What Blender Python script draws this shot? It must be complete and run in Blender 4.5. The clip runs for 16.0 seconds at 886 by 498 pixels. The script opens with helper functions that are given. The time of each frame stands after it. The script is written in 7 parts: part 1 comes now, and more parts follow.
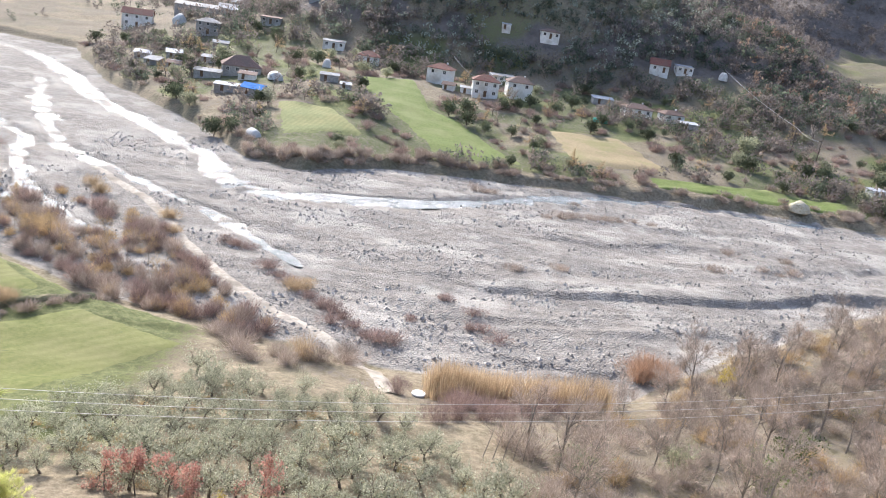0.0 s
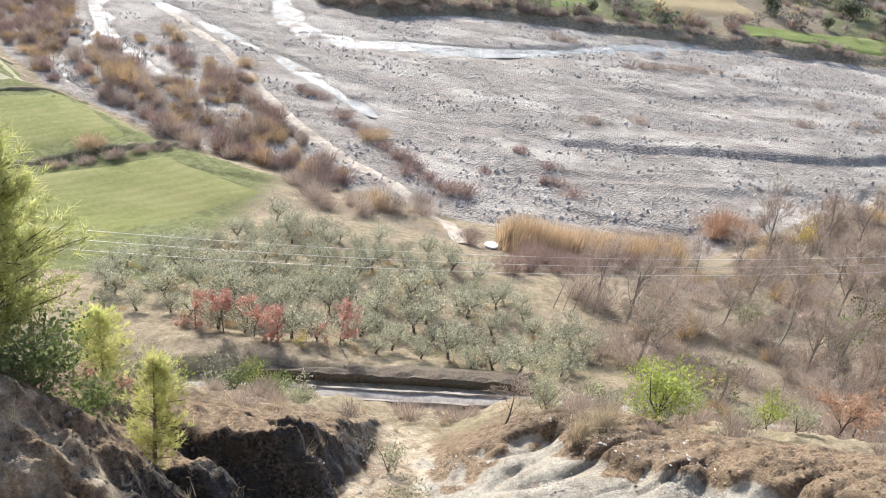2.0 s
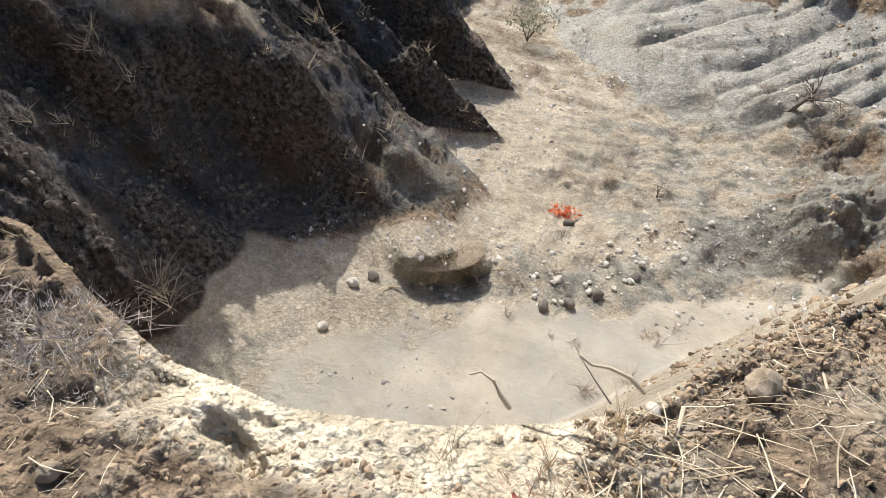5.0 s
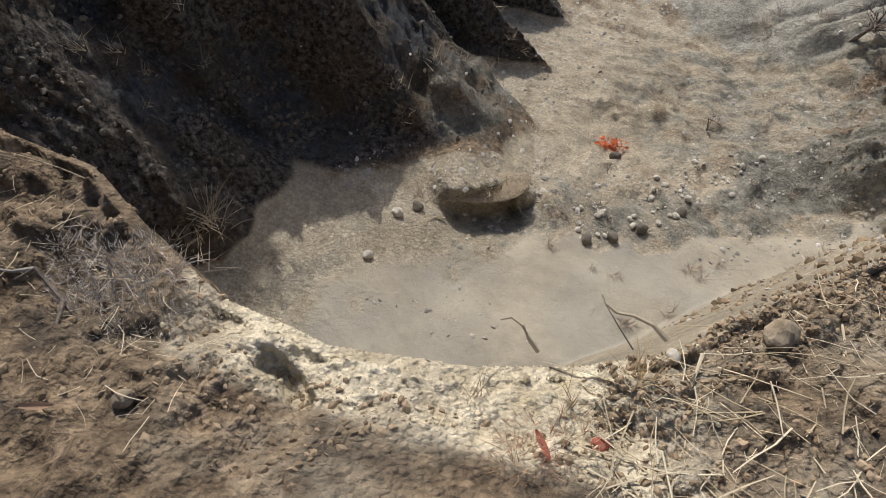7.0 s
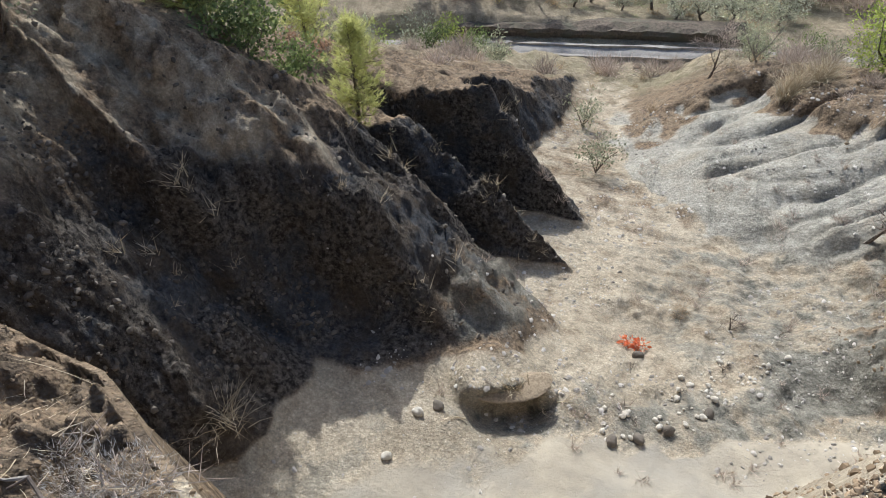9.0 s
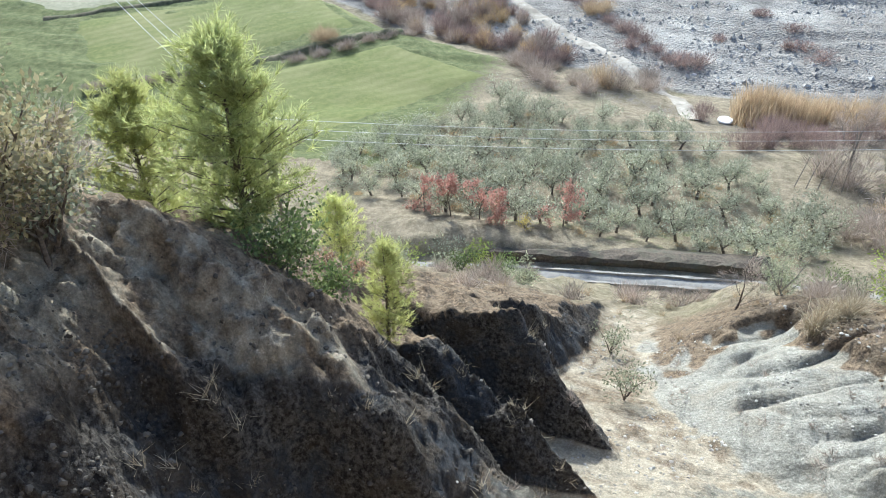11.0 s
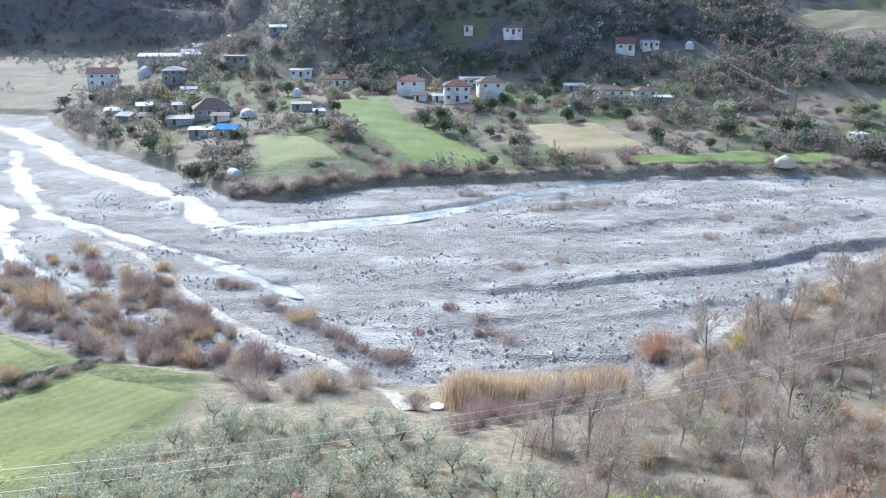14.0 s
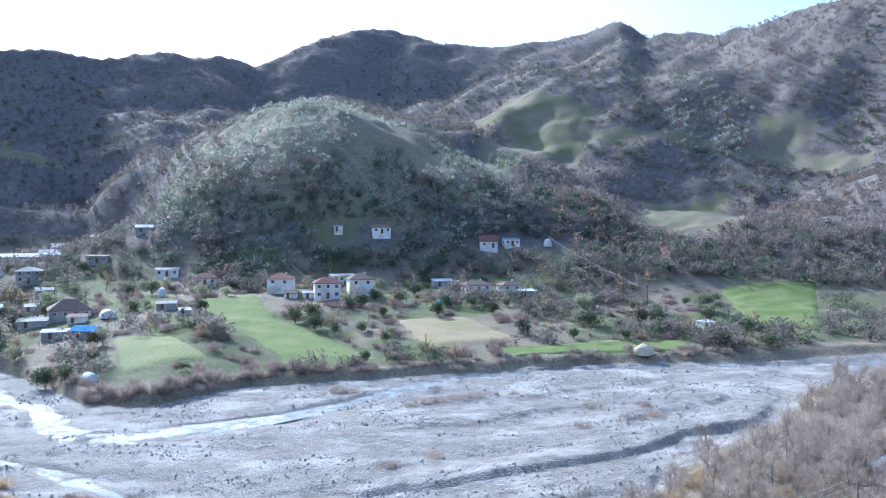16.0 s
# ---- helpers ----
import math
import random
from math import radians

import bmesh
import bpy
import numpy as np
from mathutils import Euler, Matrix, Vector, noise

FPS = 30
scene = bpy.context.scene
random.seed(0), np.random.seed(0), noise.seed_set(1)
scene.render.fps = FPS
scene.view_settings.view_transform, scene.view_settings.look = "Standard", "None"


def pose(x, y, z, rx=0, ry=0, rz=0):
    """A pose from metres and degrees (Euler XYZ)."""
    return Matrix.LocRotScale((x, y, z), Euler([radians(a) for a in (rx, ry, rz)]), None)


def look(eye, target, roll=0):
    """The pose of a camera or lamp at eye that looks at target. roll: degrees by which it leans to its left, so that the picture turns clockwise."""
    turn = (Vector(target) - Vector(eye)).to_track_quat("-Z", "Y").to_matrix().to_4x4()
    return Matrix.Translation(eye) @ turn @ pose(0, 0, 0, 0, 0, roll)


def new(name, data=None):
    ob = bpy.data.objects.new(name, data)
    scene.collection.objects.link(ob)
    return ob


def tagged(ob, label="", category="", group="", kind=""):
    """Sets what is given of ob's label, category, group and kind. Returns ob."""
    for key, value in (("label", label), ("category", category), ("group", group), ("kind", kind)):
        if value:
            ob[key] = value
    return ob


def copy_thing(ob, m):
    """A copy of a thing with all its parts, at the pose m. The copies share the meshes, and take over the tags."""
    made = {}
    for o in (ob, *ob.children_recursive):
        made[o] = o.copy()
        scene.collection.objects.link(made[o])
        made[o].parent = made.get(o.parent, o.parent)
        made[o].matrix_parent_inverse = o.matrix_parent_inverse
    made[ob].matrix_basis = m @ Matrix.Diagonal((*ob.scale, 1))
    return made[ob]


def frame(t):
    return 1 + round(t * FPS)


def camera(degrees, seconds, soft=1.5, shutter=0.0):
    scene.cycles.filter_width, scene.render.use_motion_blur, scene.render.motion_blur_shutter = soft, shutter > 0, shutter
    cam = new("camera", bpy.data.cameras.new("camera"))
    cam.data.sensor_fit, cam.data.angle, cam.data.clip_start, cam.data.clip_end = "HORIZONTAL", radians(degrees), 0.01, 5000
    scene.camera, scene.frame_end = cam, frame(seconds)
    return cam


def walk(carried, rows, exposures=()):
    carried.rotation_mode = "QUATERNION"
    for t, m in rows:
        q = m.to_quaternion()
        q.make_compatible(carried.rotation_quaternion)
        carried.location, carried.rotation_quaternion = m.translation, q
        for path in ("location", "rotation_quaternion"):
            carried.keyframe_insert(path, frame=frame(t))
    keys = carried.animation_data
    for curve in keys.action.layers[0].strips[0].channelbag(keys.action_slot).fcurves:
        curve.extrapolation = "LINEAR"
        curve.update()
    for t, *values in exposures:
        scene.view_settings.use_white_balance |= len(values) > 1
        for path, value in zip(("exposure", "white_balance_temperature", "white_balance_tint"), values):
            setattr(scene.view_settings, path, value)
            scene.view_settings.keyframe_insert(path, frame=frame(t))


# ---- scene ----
# ------------------------------------------------------------------ camera
cam = camera(57.1, 16.0, soft=0.95)
EYE = 40.0                      # height of the lens over the river bed
# seconds, heading to the left, pitch, lean to the right (degrees), and the sway of the arm (metres)
ROWS = [
    (0, 0.24, -16.7, -9.23, -0.09, -0.16, 0.24), (0.5, 0.87, -19, -9.05, -0.09, -0.16, 0.24), (1, 1.78, -20.22, -8.7, -0.09, -0.16, 0.24),
    (1.5, 3.45, -21.25, -8.61, -0.09, -0.16, 0.24), (2, 4.04, -27.74, -8.64, -0.09, -0.16, 0.24), (2.5, 4.22, -34.78, -8.66, -0.09, -0.16, 0.24),
    (3, 4.57, -42.28, -8.06, -0.13, -0.13, 0.22), (3.5, 5.23, -48.59, -7.6, -0.14, -0.12, 0.18), (4, 7.04, -52.95, -6.4, -0.06, -0.05, 0.1),
    (4.5, 8.97, -56.11, -5.32, -0.03, -0.02, 0.05), (5, 11.04, -61.07, -4.19, 0, 0, 0), (5.2, 11.95, -63.25, -3.6, 0.01, -0, -0.01),
    (7.3, 19.55, -66.14, 2.51, 0.03, 0, 0.17), (7.5, 19.91, -64.02, 2.73, 0.04, 0.03, 0.15), (8, 19.96, -58.93, 2.79, 0.09, 0.03, 0.16),
    (8.5, 19.99, -55.11, 2.9, 0.1, 0.03, 0.17), (9, 20.54, -52.43, 3.02, 0.12, 0.04, 0.23), (9.5, 20.84, -48.76, 2.91, 0.11, 0.07, 0.28),
    (10, 21.14, -44.36, 2.75, 0.09, 0.06, 0.31), (10.2, 21.23, -42.92, 2.35, 0.05, 0.01, 0.34), (12.3, 22.98, -29.08, 1.82, 0.05, 0.01, 0.34),
    (12.5, 21.98, -28.23, 1.54, 0.05, 0.01, 0.34), (13, 15.5, -25.2, 0.08, 0.05, 0.01, 0.34), (13.5, 7.42, -21.05, -0.65, 0.05, 0.01, 0.34),
    (14, 0.06, -16.08, -0.37, 0.05, 0.01, 0.34), (14.5, -4.7, -11.77, -0.53, 0.05, 0.01, 0.34), (15, -8.17, -7.73, 0.03, 0.05, 0.01, 0.34),
    (15.5, -9.6, -4.92, -0.07, 0.05, 0.01, 0.34), (16, -8.91, -2.35, -0.33, 0.05, 0.01, 0.34),
]
# seconds, stops, white balance
EXPOSURES = [(0.0, 0.98, 6000, 13), (1.5, 0.98, 6050, 13), (2.5, 0.78, 6400, 10), (3.5, 0.58, 6800, 10), (4.0, 0.58, 6600, 10), (5.0, 0.50, 5950, 10), (7.5, -0.22, 6100, 10),
             (8.5, 0.10, 5900, 9), (9.0, 0.36, 5700, 8), (10.0, 0.62, 5500, 0), (12.5, 1.08, 5200, 6), (13.5, 1.04, 5150, 6), (14.5, 0.95, 5080, 9), (16.0, 0.97, 4780, 9)]
walk(cam, [(t, pose(dx, dy, EYE + dz, 90 + pitch, 0, yaw) @ pose(0, 0, 0, 0, 0, -lean)) for t, yaw, pitch, lean, dx, dy, dz in ROWS], EXPOSURES)

# ------------------------------------------------------------------ light
SUN_AZ, SUN_EL = -28.0, 32.0    # degrees to the right of straight ahead, and over the horizon
world = bpy.data.worlds.new("sky")
scene.world = world
world.use_nodes = True
nt = world.node_tree
sky = nt.nodes.new("ShaderNodeTexSky")
sky.sky_type, sky.sun_disc = "NISHITA", False
sky.sun_elevation, sky.sun_rotation = radians(SUN_EL), radians(SUN_AZ)
sky.air_density, sky.dust_density, sky.ozone_density = 1.0, 3.0, 1.0
nt.links.new(sky.outputs[0], nt.nodes["Background"].inputs[0])
nt.nodes["Background"].inputs[1].default_value = 0.15
sun = new("sun", bpy.data.lights.new("sun", "SUN"))
sun.data.energy, sun.data.angle, sun.data.color = 4.0, radians(0.55), (1.0, 0.93, 0.82)
sun_way = Vector((math.sin(radians(SUN_AZ)) * math.cos(radians(SUN_EL)), math.cos(radians(SUN_AZ)) * math.cos(radians(SUN_EL)), math.sin(radians(SUN_EL))))
sun.matrix_world = look(sun_way * 300, (0, 0, 0))


# ------------------------------------------------------------------ lie of the land
def hash2(i, j, seed):
    h = (i.astype(np.int64) * 374761393 + j.astype(np.int64) * 668265263 + seed * 974711) & 0x7FFFFFFF
    h = ((h ^ (h >> 13)) * 1274126177) & 0x7FFFFFFF
    return ((h ^ (h >> 16)) & 0xFFFF) / 65535.0


def vnoise(x, y, seed=0):
    """Smooth noise from -1 to 1."""
    x, y = np.asarray(x, float), np.asarray(y, float)
    i, j = np.floor(x), np.floor(y)
    u, v = x - i, y - j
    u, v = u * u * u * (u * (6 * u - 15) + 10), v * v * v * (v * (6 * v - 15) + 10)
    a, b = hash2(i, j, seed), hash2(i + 1, j, seed)
    c, d = hash2(i, j + 1, seed), hash2(i + 1, j + 1, seed)
    return 2 * (a + (b - a) * u + (c - a) * v + (a - b - c + d) * u * v) - 1


def fbm(x, y, octaves=4, seed=0, gain=0.5):
    total, amp = 0.0, 1.0
    for k in range(octaves):
        total = total + amp * vnoise(x * 2 ** k + 17.3 * k, y * 2 ** k - 9.1 * k, seed + k)
        amp *= gain
    return total


def ramp(a, b, v):
    t = np.clip((v - a) / (b - a), 0, 1)
    return t * t * (3 - 2 * t)


def softmin(a, b, k):
    h = np.clip(0.5 + 0.5 * (b - a) / k, 0, 1)
    return b + (a - b) * h - k * h * (1 - h)


def knots(v, xs, ys):
    return np.interp(v, xs, ys)


def way_off(x, y, line):
    """Distance to a broken line, and how far along it (0 to 1)."""
    best = np.full(np.shape(x), 1e9)
    along = np.zeros(np.shape(x))
    n = len(line) - 1
    for k in range(n):
        (ax, ay), (bx, by) = line[k][:2], line[k + 1][:2]
        dx, dy = bx - ax, by - ay
        t = np.clip(((x - ax) * dx + (y - ay) * dy) / (dx * dx + dy * dy), 0, 1)
        d = np.hypot(x - ax - t * dx, y - ay - t * dy)
        near = d < best
        best, along = np.where(near, d, best), np.where(near, (k + t) / n, along)
    return best, along


def far_bank(x):
    return knots(x, [-260, -190, -157, -117, -96, -75, -60, -48, -35, -15, 0, 25, 50, 90, 135, 200, 300],
                 [345, 335, 322, 259, 236, 215, 197, 180, 177, 194, 197, 201, 207, 212, 211, 222, 240])


def near_bank(x):
    return knots(x, [-260, -170, -122, -84, -67, -57, -43, -27, -12, 0, 14, 24, 32, 50, 65, 90, 120, 150, 220],
                 [260, 205, 166, 118, 103, 100, 91, 87, 86, 82, 81, 86, 95, 112, 126, 147, 177, 191, 212])


# river channels: x, y, half width
CHANNELS = [
    [(-230, 335, 6), (-176, 305, 7), (-158, 294, 7), (-125, 257, 7), (-102, 223, 6), (-86, 209, 5), (-68, 189, 5), (-56, 177, 5), (-49, 163, 6), (-40, 154, 6),
     (-30, 153, 4.5), (-18, 158, 3.5), (-4, 166, 3), (7, 174, 3), (22, 189, 4), (40, 201, 4), (65, 205, 3), (99, 208, 3), (130, 204, 4), (190, 210, 6)],
    [(-130, 245, 4), (-112, 212, 5), (-96, 184, 5), (-83, 164, 5), (-58, 146, 4), (-40, 133, 4), (-30, 123, 4), (-21, 114, 2.5)],
    [(-120, 190, 4), (-92, 168, 4), (-84, 150, 4), (-75, 136, 3.5), (-69, 129, 2.5), (-60, 121, 1.5), (-52, 114, 1)],
    [(-84, 150, 2), (-73, 130, 2), (-71, 119, 1.6), (-72, 116, 1.4), (-65, 107, 1.2), (-60, 103, 1)],
]
# low scarps of the gravel, whose ground drops on the side towards the hill: x, y, drop
SCARPS = [
    [(-2, 121, 0.2), (7, 117.5, 0.7), (20, 120.5, 0.8), (35, 125.5, 0.9), (52, 131, 1.0), (58, 135, 1.1), (71, 145, 1.1), (86, 149, 0.9), (104, 168, 0.4)],
    [(10, 150, 0.1), (30, 154, 0.6), (43, 161, 0.6), (62, 168, 0.5), (78, 176, 0.2)],
    [(-33, 158.5, 0.3), (-18, 163, 0.8), (-4, 170, 0.7), (6, 178, 0.3)],
    [(22, 104, 0.1), (36, 111, 0.6), (50, 116, 0.8), (56, 124, 0.2)],
    [(-2, 96, 0.1), (10, 93, 0.5), (22, 93, 0.6), (30, 99, 0.1)],
    [(40, 172, 0.1), (58, 180, 0.5), (76, 186, 0.5), (95, 196, 0.1)],
    [(55, 150, 0.1), (68, 157, 0.5), (84, 164, 0.5), (98, 176, 0.1)],
]
TRACK = [(-3, 72), (-5, 78), (-7, 82), (-13, 89.5), (-21, 95), (-29, 103.5), (-36, 112), (-52, 134), (-70, 152)]
ROAD_Z = 9.3


def road_y(x):
    return knots(x, [-60, -24, -10, 2, 14, 40], [26, 34, 37.6, 40.2, 42.0, 44.0])


def valley(x, y):
    """Gravel bed, the near terrace with fields and grove, the far terrace with the village, and the hills behind it."""
    yf, yn = far_bank(x) + 2.0 * vnoise(x / 9, y / 40, 5), near_bank(x) + 1.5 * vnoise(x / 7, y / 30, 6)
    bed = 0.30 * fbm(x / 26 + y / 60, y / 9, 3, 11) + 0.10 * fbm(x / 3.0, y / 2.0, 3, 12) + 0.42 * (0.5 - np.abs(vnoise(x / 17 - y / 40, y / 3.6 - x / 11, 13))) * ramp(-30, 20, x) + 0.24 * (0.5 - np.abs(vnoise(x / 9 - y / 30, y / 1.9 - x / 6, 14))) + 0.1
    wet = np.zeros(np.shape(x))
    for line in CHANNELS:
        d, a = way_off(x, y, line)
        half = knots(a, np.linspace(0, 1, len(line)), [(0.75 if line is CHANNELS[0] else 0.5) * p[2] for p in line]) * (1 + 0.6 * fbm(x / 4.5, y / 4.5, 3, 21))
        wet = np.maximum(wet, 1 - ramp(0.55 * half, 1.25 * half, d))
    bed = bed * (1 - 0.8 * wet) + wet * (0.20 * fbm(x / 4 + y / 7, y / 2.2 - x / 5, 3, 23) + 0.08 * fbm(x / 1.2, y / 1.2, 2, 24)) - 0.42 * wet
    for k, line in enumerate(SCARPS):
        lx = [p[0] for p in line]
        edge = knots(x, lx, [p[1] for p in line]) + 0.6 * vnoise(x / 3.1, y / 30, 31 + k)
        drop = np.where((x > lx[0]) & (x < lx[-1]), knots(x, lx, [p[2] for p in line]), 0)
        bed = bed - drop * ramp(edge + 0.5, edge - 0.6, y) * ramp(edge - 15, edge - 2, y)
    # far terrace
    s = np.maximum(y - yf, 0)
    far = 1.7 * ramp(0, 3.5, y - yf) + 0.115 * np.minimum(s, 95) + 0.25 * fbm(x / 14, y / 14, 3, 41) * ramp(2, 12, s)
    # near terrace
    t = np.maximum(yn - y, 0)
    rise = np.clip(75 - y - 0.55 * np.maximum(0, -x - 18) + 0.1 * np.maximum(x - 10, 0), 0, 60)
    near = 1.6 * ramp(0, 6, t) + 0.9 * ramp(5 - 3 * ramp(-25, -40, x), 16 - 9 * ramp(-25, -40, x), t) + 0.19 * rise + (0.12 - 0.09 * ramp(-22, -30, x)) * fbm(x / 8, y / 8, 3, 42) * ramp(2, 9, t)
    return bed + far + near, wet, ramp(1, -2, y - yf) * ramp(1, -2, yn - y)


def hills(x, y):
    """Height of the hills over the far terrace."""
    az = np.degrees(np.arctan2(x, np.maximum(y, 1e-3)))
    d = np.hypot(x, y)
    az = az + 2.2 * fbm(x / 150, y / 150, 2, 64) * ramp(980, 650, d) * ramp(330, 420, d)
    rise_at = knots(az, [-60, -40, -25, -14, -9, 0, 10, 20, 28, 40, 60], [760, 700, 600, 560, 360, 305, 300, 290, 318, 330, 330])
    ridge_at = knots(az, [-60, -25, -10, 5, 20, 30, 40, 60], [1150, 830, 930, 1120, 1050, 900, 820, 800])
    ridge_up = knots(az, [-60, -30, -19, -14, -10, -6.5, -4, -1, 2, 4, 7, 9, 13, 18, 21, 22.5, 25, 29, 33, 37, 45, 60],
                     [9, 9, 9.9, 9.9, 10.4, 10.5, 10.0, 11.3, 12.4, 12.6, 12.4, 11.7, 11.5, 12.2, 12.9, 12.1, 11.9, 12.2, 13.2, 14.4, 14.2, 12])
    top = EYE + ridge_at * np.tan(np.radians(ridge_up)) - 12
    u = np.clip((d - rise_at) / (ridge_at - rise_at), 0, 1.6)
    body = np.where(u < 1, 0.42 * u + 0.58 * u * u, 1 - 1.2 * (u - 1))
    rough = 32 * fbm(x / 250, y / 250, 4, 61) * ramp(0.03, 0.35, u) * (1 - ramp(0.75, 1.0, u)) + 5 * fbm(x / 42, y / 42, 3, 62) * ramp(0.0, 0.2, u)
    z = np.maximum(top * body, -40) + rough
    # the round spur with its olives behind the village
    ex, ey = (x + 6) / 92, (y - 440) / 118
    ex = ex * np.where(ex > 0, 0.72, 1.05)
    spur = 70 * np.exp(-1.35 * (ex * ex + ey * ey) ** 0.88) * (1 + 0.10 * fbm(x / 40, y / 40, 3, 63))
    cut = 1 - 0.6 * np.exp(-((az + 12.5) / 4.5) ** 2) * ramp(700, 420, d)
    spur = spur * ramp(300, 385, d)
    return np.maximum(z * cut * (1 - 0.55 * np.exp(-(ex * ex + ey * ey))), 0) * ramp(rise_at - 30, rise_at + 60, d) + spur


def lip(x):
    """How far ahead of the feet the brink of the gully lies."""
    return knots(x, [-8, -5.2, -4.0, -2.8, -1.9, -1.3, -0.9, -0.5, -0.1, 0.2, 0.45, 0.64, 0.8, 1.05, 1.35, 2.2, 3.5, 6, 9],
                 [-2.5, 0.3, 1.1, 1.4, 1.2, 0.84, 0.64, 0.56, 0.62, 0.72, 0.86, 1.07, 1.26, 1.48, 1.72, 2.5, 3.8, 5.7, 8.5])


def bed_at(y):
    return np.where(y > 6.2, 26 - 0.473 * (y - 6.2), 26 + 0.25 * (6.2 - y))


def gully(x, y):
    """The washed-out gully below the feet: a ribbed wall on the shaded side, a smooth marl bank on the sunny one."""
    bed = bed_at(y)
    slant = y - 0.3 * np.maximum(-x - 1, 0) + 0.35 * fbm(x / 2.6, y / 2.6, 3, 88) * ramp(-1.5, -3.5, x)
    left = knots(slant, [0, 1.2, 2.4, 3.1, 4.8, 5.3, 5.9, 6.7, 7.4, 8.2, 10.2, 10.9, 11.6, 12.2, 12.7, 13.3, 13.9, 15.2, 15.8, 16.5, 17.2, 18.3, 19.4, 21.3, 24, 30, 38],
                 [-8.7, -6.9, -5.6, -5.2, -4.9, -4.7, -3.5, -2.9, -2.0, -0.9, -1.0, -2.0, -3.4, -1.9, -1.1, -3.2, -4.4, -1.0, -1.4, -3.2, -6.2, -5.0, -4.1, -3.5, -3.4, -3.8, -4])
    left = left + 0.15 + 0.22 * vnoise(y / 0.9, x / 6, 71) + 0.12 * (1 - np.abs(vnoise(y / 0.5, x / 3, 76)))
    steep = knots(slant, [0, 2, 3.6, 4.6, 5.6, 7.0, 9, 14, 16, 17.5, 20, 22, 30], [2.5, 1.3, 0.95, 0.82, 0.78, 0.72, 0.76, 0.78, 1.2, 2.4, 2.0, 1.2, 0.9])
    up = np.maximum(left - x, 0)
    rough = ramp(0.1, 0.6, up)
    up = np.maximum(up + rough * (0.20 * fbm(x / 1.5, y / 1.5, 5, 77, 0.62) + 0.05), 0)
    # furrows that run down the wall, and a break halfway up it
    wander = 0.3 * vnoise(x / 1.5, y / 1.5, 72)
    rib = 1 - np.abs(vnoise(slant / 1.25 + wander, x / 7, 73))
    rill = 1 - np.abs(vnoise(slant / 0.42 + 1.6 * wander, x / 3.2, 85))
    up = up * up / (up + 0.35)
    wall = steep * (up - 0.55 * np.minimum(up, 1.5) * ramp(4.5, 2.2, up) * ramp(4.5, 5.2, slant) * ramp(9.0, 8.2, slant))
    wall = wall + ramp(0.2, 2.0, up) * ((rib - 0.6) * 0.5 * ramp(4.4, 6.4, slant) + 0.16 * (rill ** 3 - 0.4))
    wall = wall + 0.55 * ramp(3.4, 4.4, up + 0.4 * vnoise(x / 0.8, y / 0.8, 86)) * ramp(3.5, 5.0, slant) * ramp(9.2, 8.0, slant)
    right = knots(y, [3, 7.8, 9.0, 10, 11, 12, 14, 15.6, 17.2, 19.6, 22, 26, 30, 38], [8.8, 8.6, 7.6, 5.4, 4.4, 4.2, 4.6, 3.2, 1.5, -0.5, -1.3, -1.7, -2.0, -2])
    over = np.maximum(x - right - 0.3 * vnoise(y / 2.2, x / 5, 74), 0)
    slope = knots(y, [3, 7, 8.5, 12, 16, 19, 24, 30, 38], [1.0, 0.9, 0.42, 0.50, 0.42, 0.40, 0.42, 0.5, 0.4])
    streak = y * 0.9 - x * 0.42
    bend = 0.35 * vnoise(x / 1.8, y / 1.8, 82)
    marl = ramp(0.1, 0.8, over) * ramp(13, 15.5, y)
    groove = lambda size, long, seed: (1 - np.abs(vnoise(streak / size + bend / size, (x + 0.4 * y) / long, seed)))
    bank = slope * over + marl * (0.42 * (0.6 - groove(1.7, 4.5, 78) ** 3) + 0.22 * (0.5 - groove(0.75, 3.0, 79) ** 4) + 0.07 * (0.5 - groove(0.33, 1.6, 87) ** 3)) * ramp(1.3, 3.0, over)
    bank = bank + (0.30 * fbm(x / 0.9 + y / 2.4, y / 1.1, 4, 75, 0.6) + 0.1) * ramp(0.3, 2, over) * ramp(16.5, 13.5, y)
    sheer = 3.1 + 6 * ramp(-0.2, -1.0, x)
    head = sheer * np.maximum(lip(x) + 9.3 / sheer - y, 0)
    dish = 0.036 * np.abs(x - 0.5 * (left + right)) ** 1.2
    # a washed-out hollow under a ledge at the foot of the wall
    front = y - 7.35 - 0.55 * (x + 1.3) - 0.16 * vnoise(x / 0.35, y / 2, 84)
    hole = 0.42 * ramp(-1.3, -0.1, front) * ramp(0.05, -0.05, front) * ramp(1.0, 0.3, np.abs(x + 1.3)) - 0.5 * ramp(-0.04, 0.06, front) * ramp(1.2, 0.7, np.hypot((x + 1.6) / 1.0, (y - 7.6) / 0.9))
    humps = (0.16 * fbm(x / 1.2, y / 1.0, 4, 89, 0.6) + 0.10 * (1 - np.abs(vnoise(x / 1.6 + y / 3, y / 0.9 - x / 4, 90)))) * ramp(-1.0, 0.6, x) * ramp(7.6, 9.0, y) * ramp(18, 15, y)
    pond = -0.25 * ramp(2.6, 1.0, np.hypot((x - 2.2) / 2.2, (y - 6.0) / 0.9))
    return bed + wall + bank + head + dish + humps - hole + pond, wall


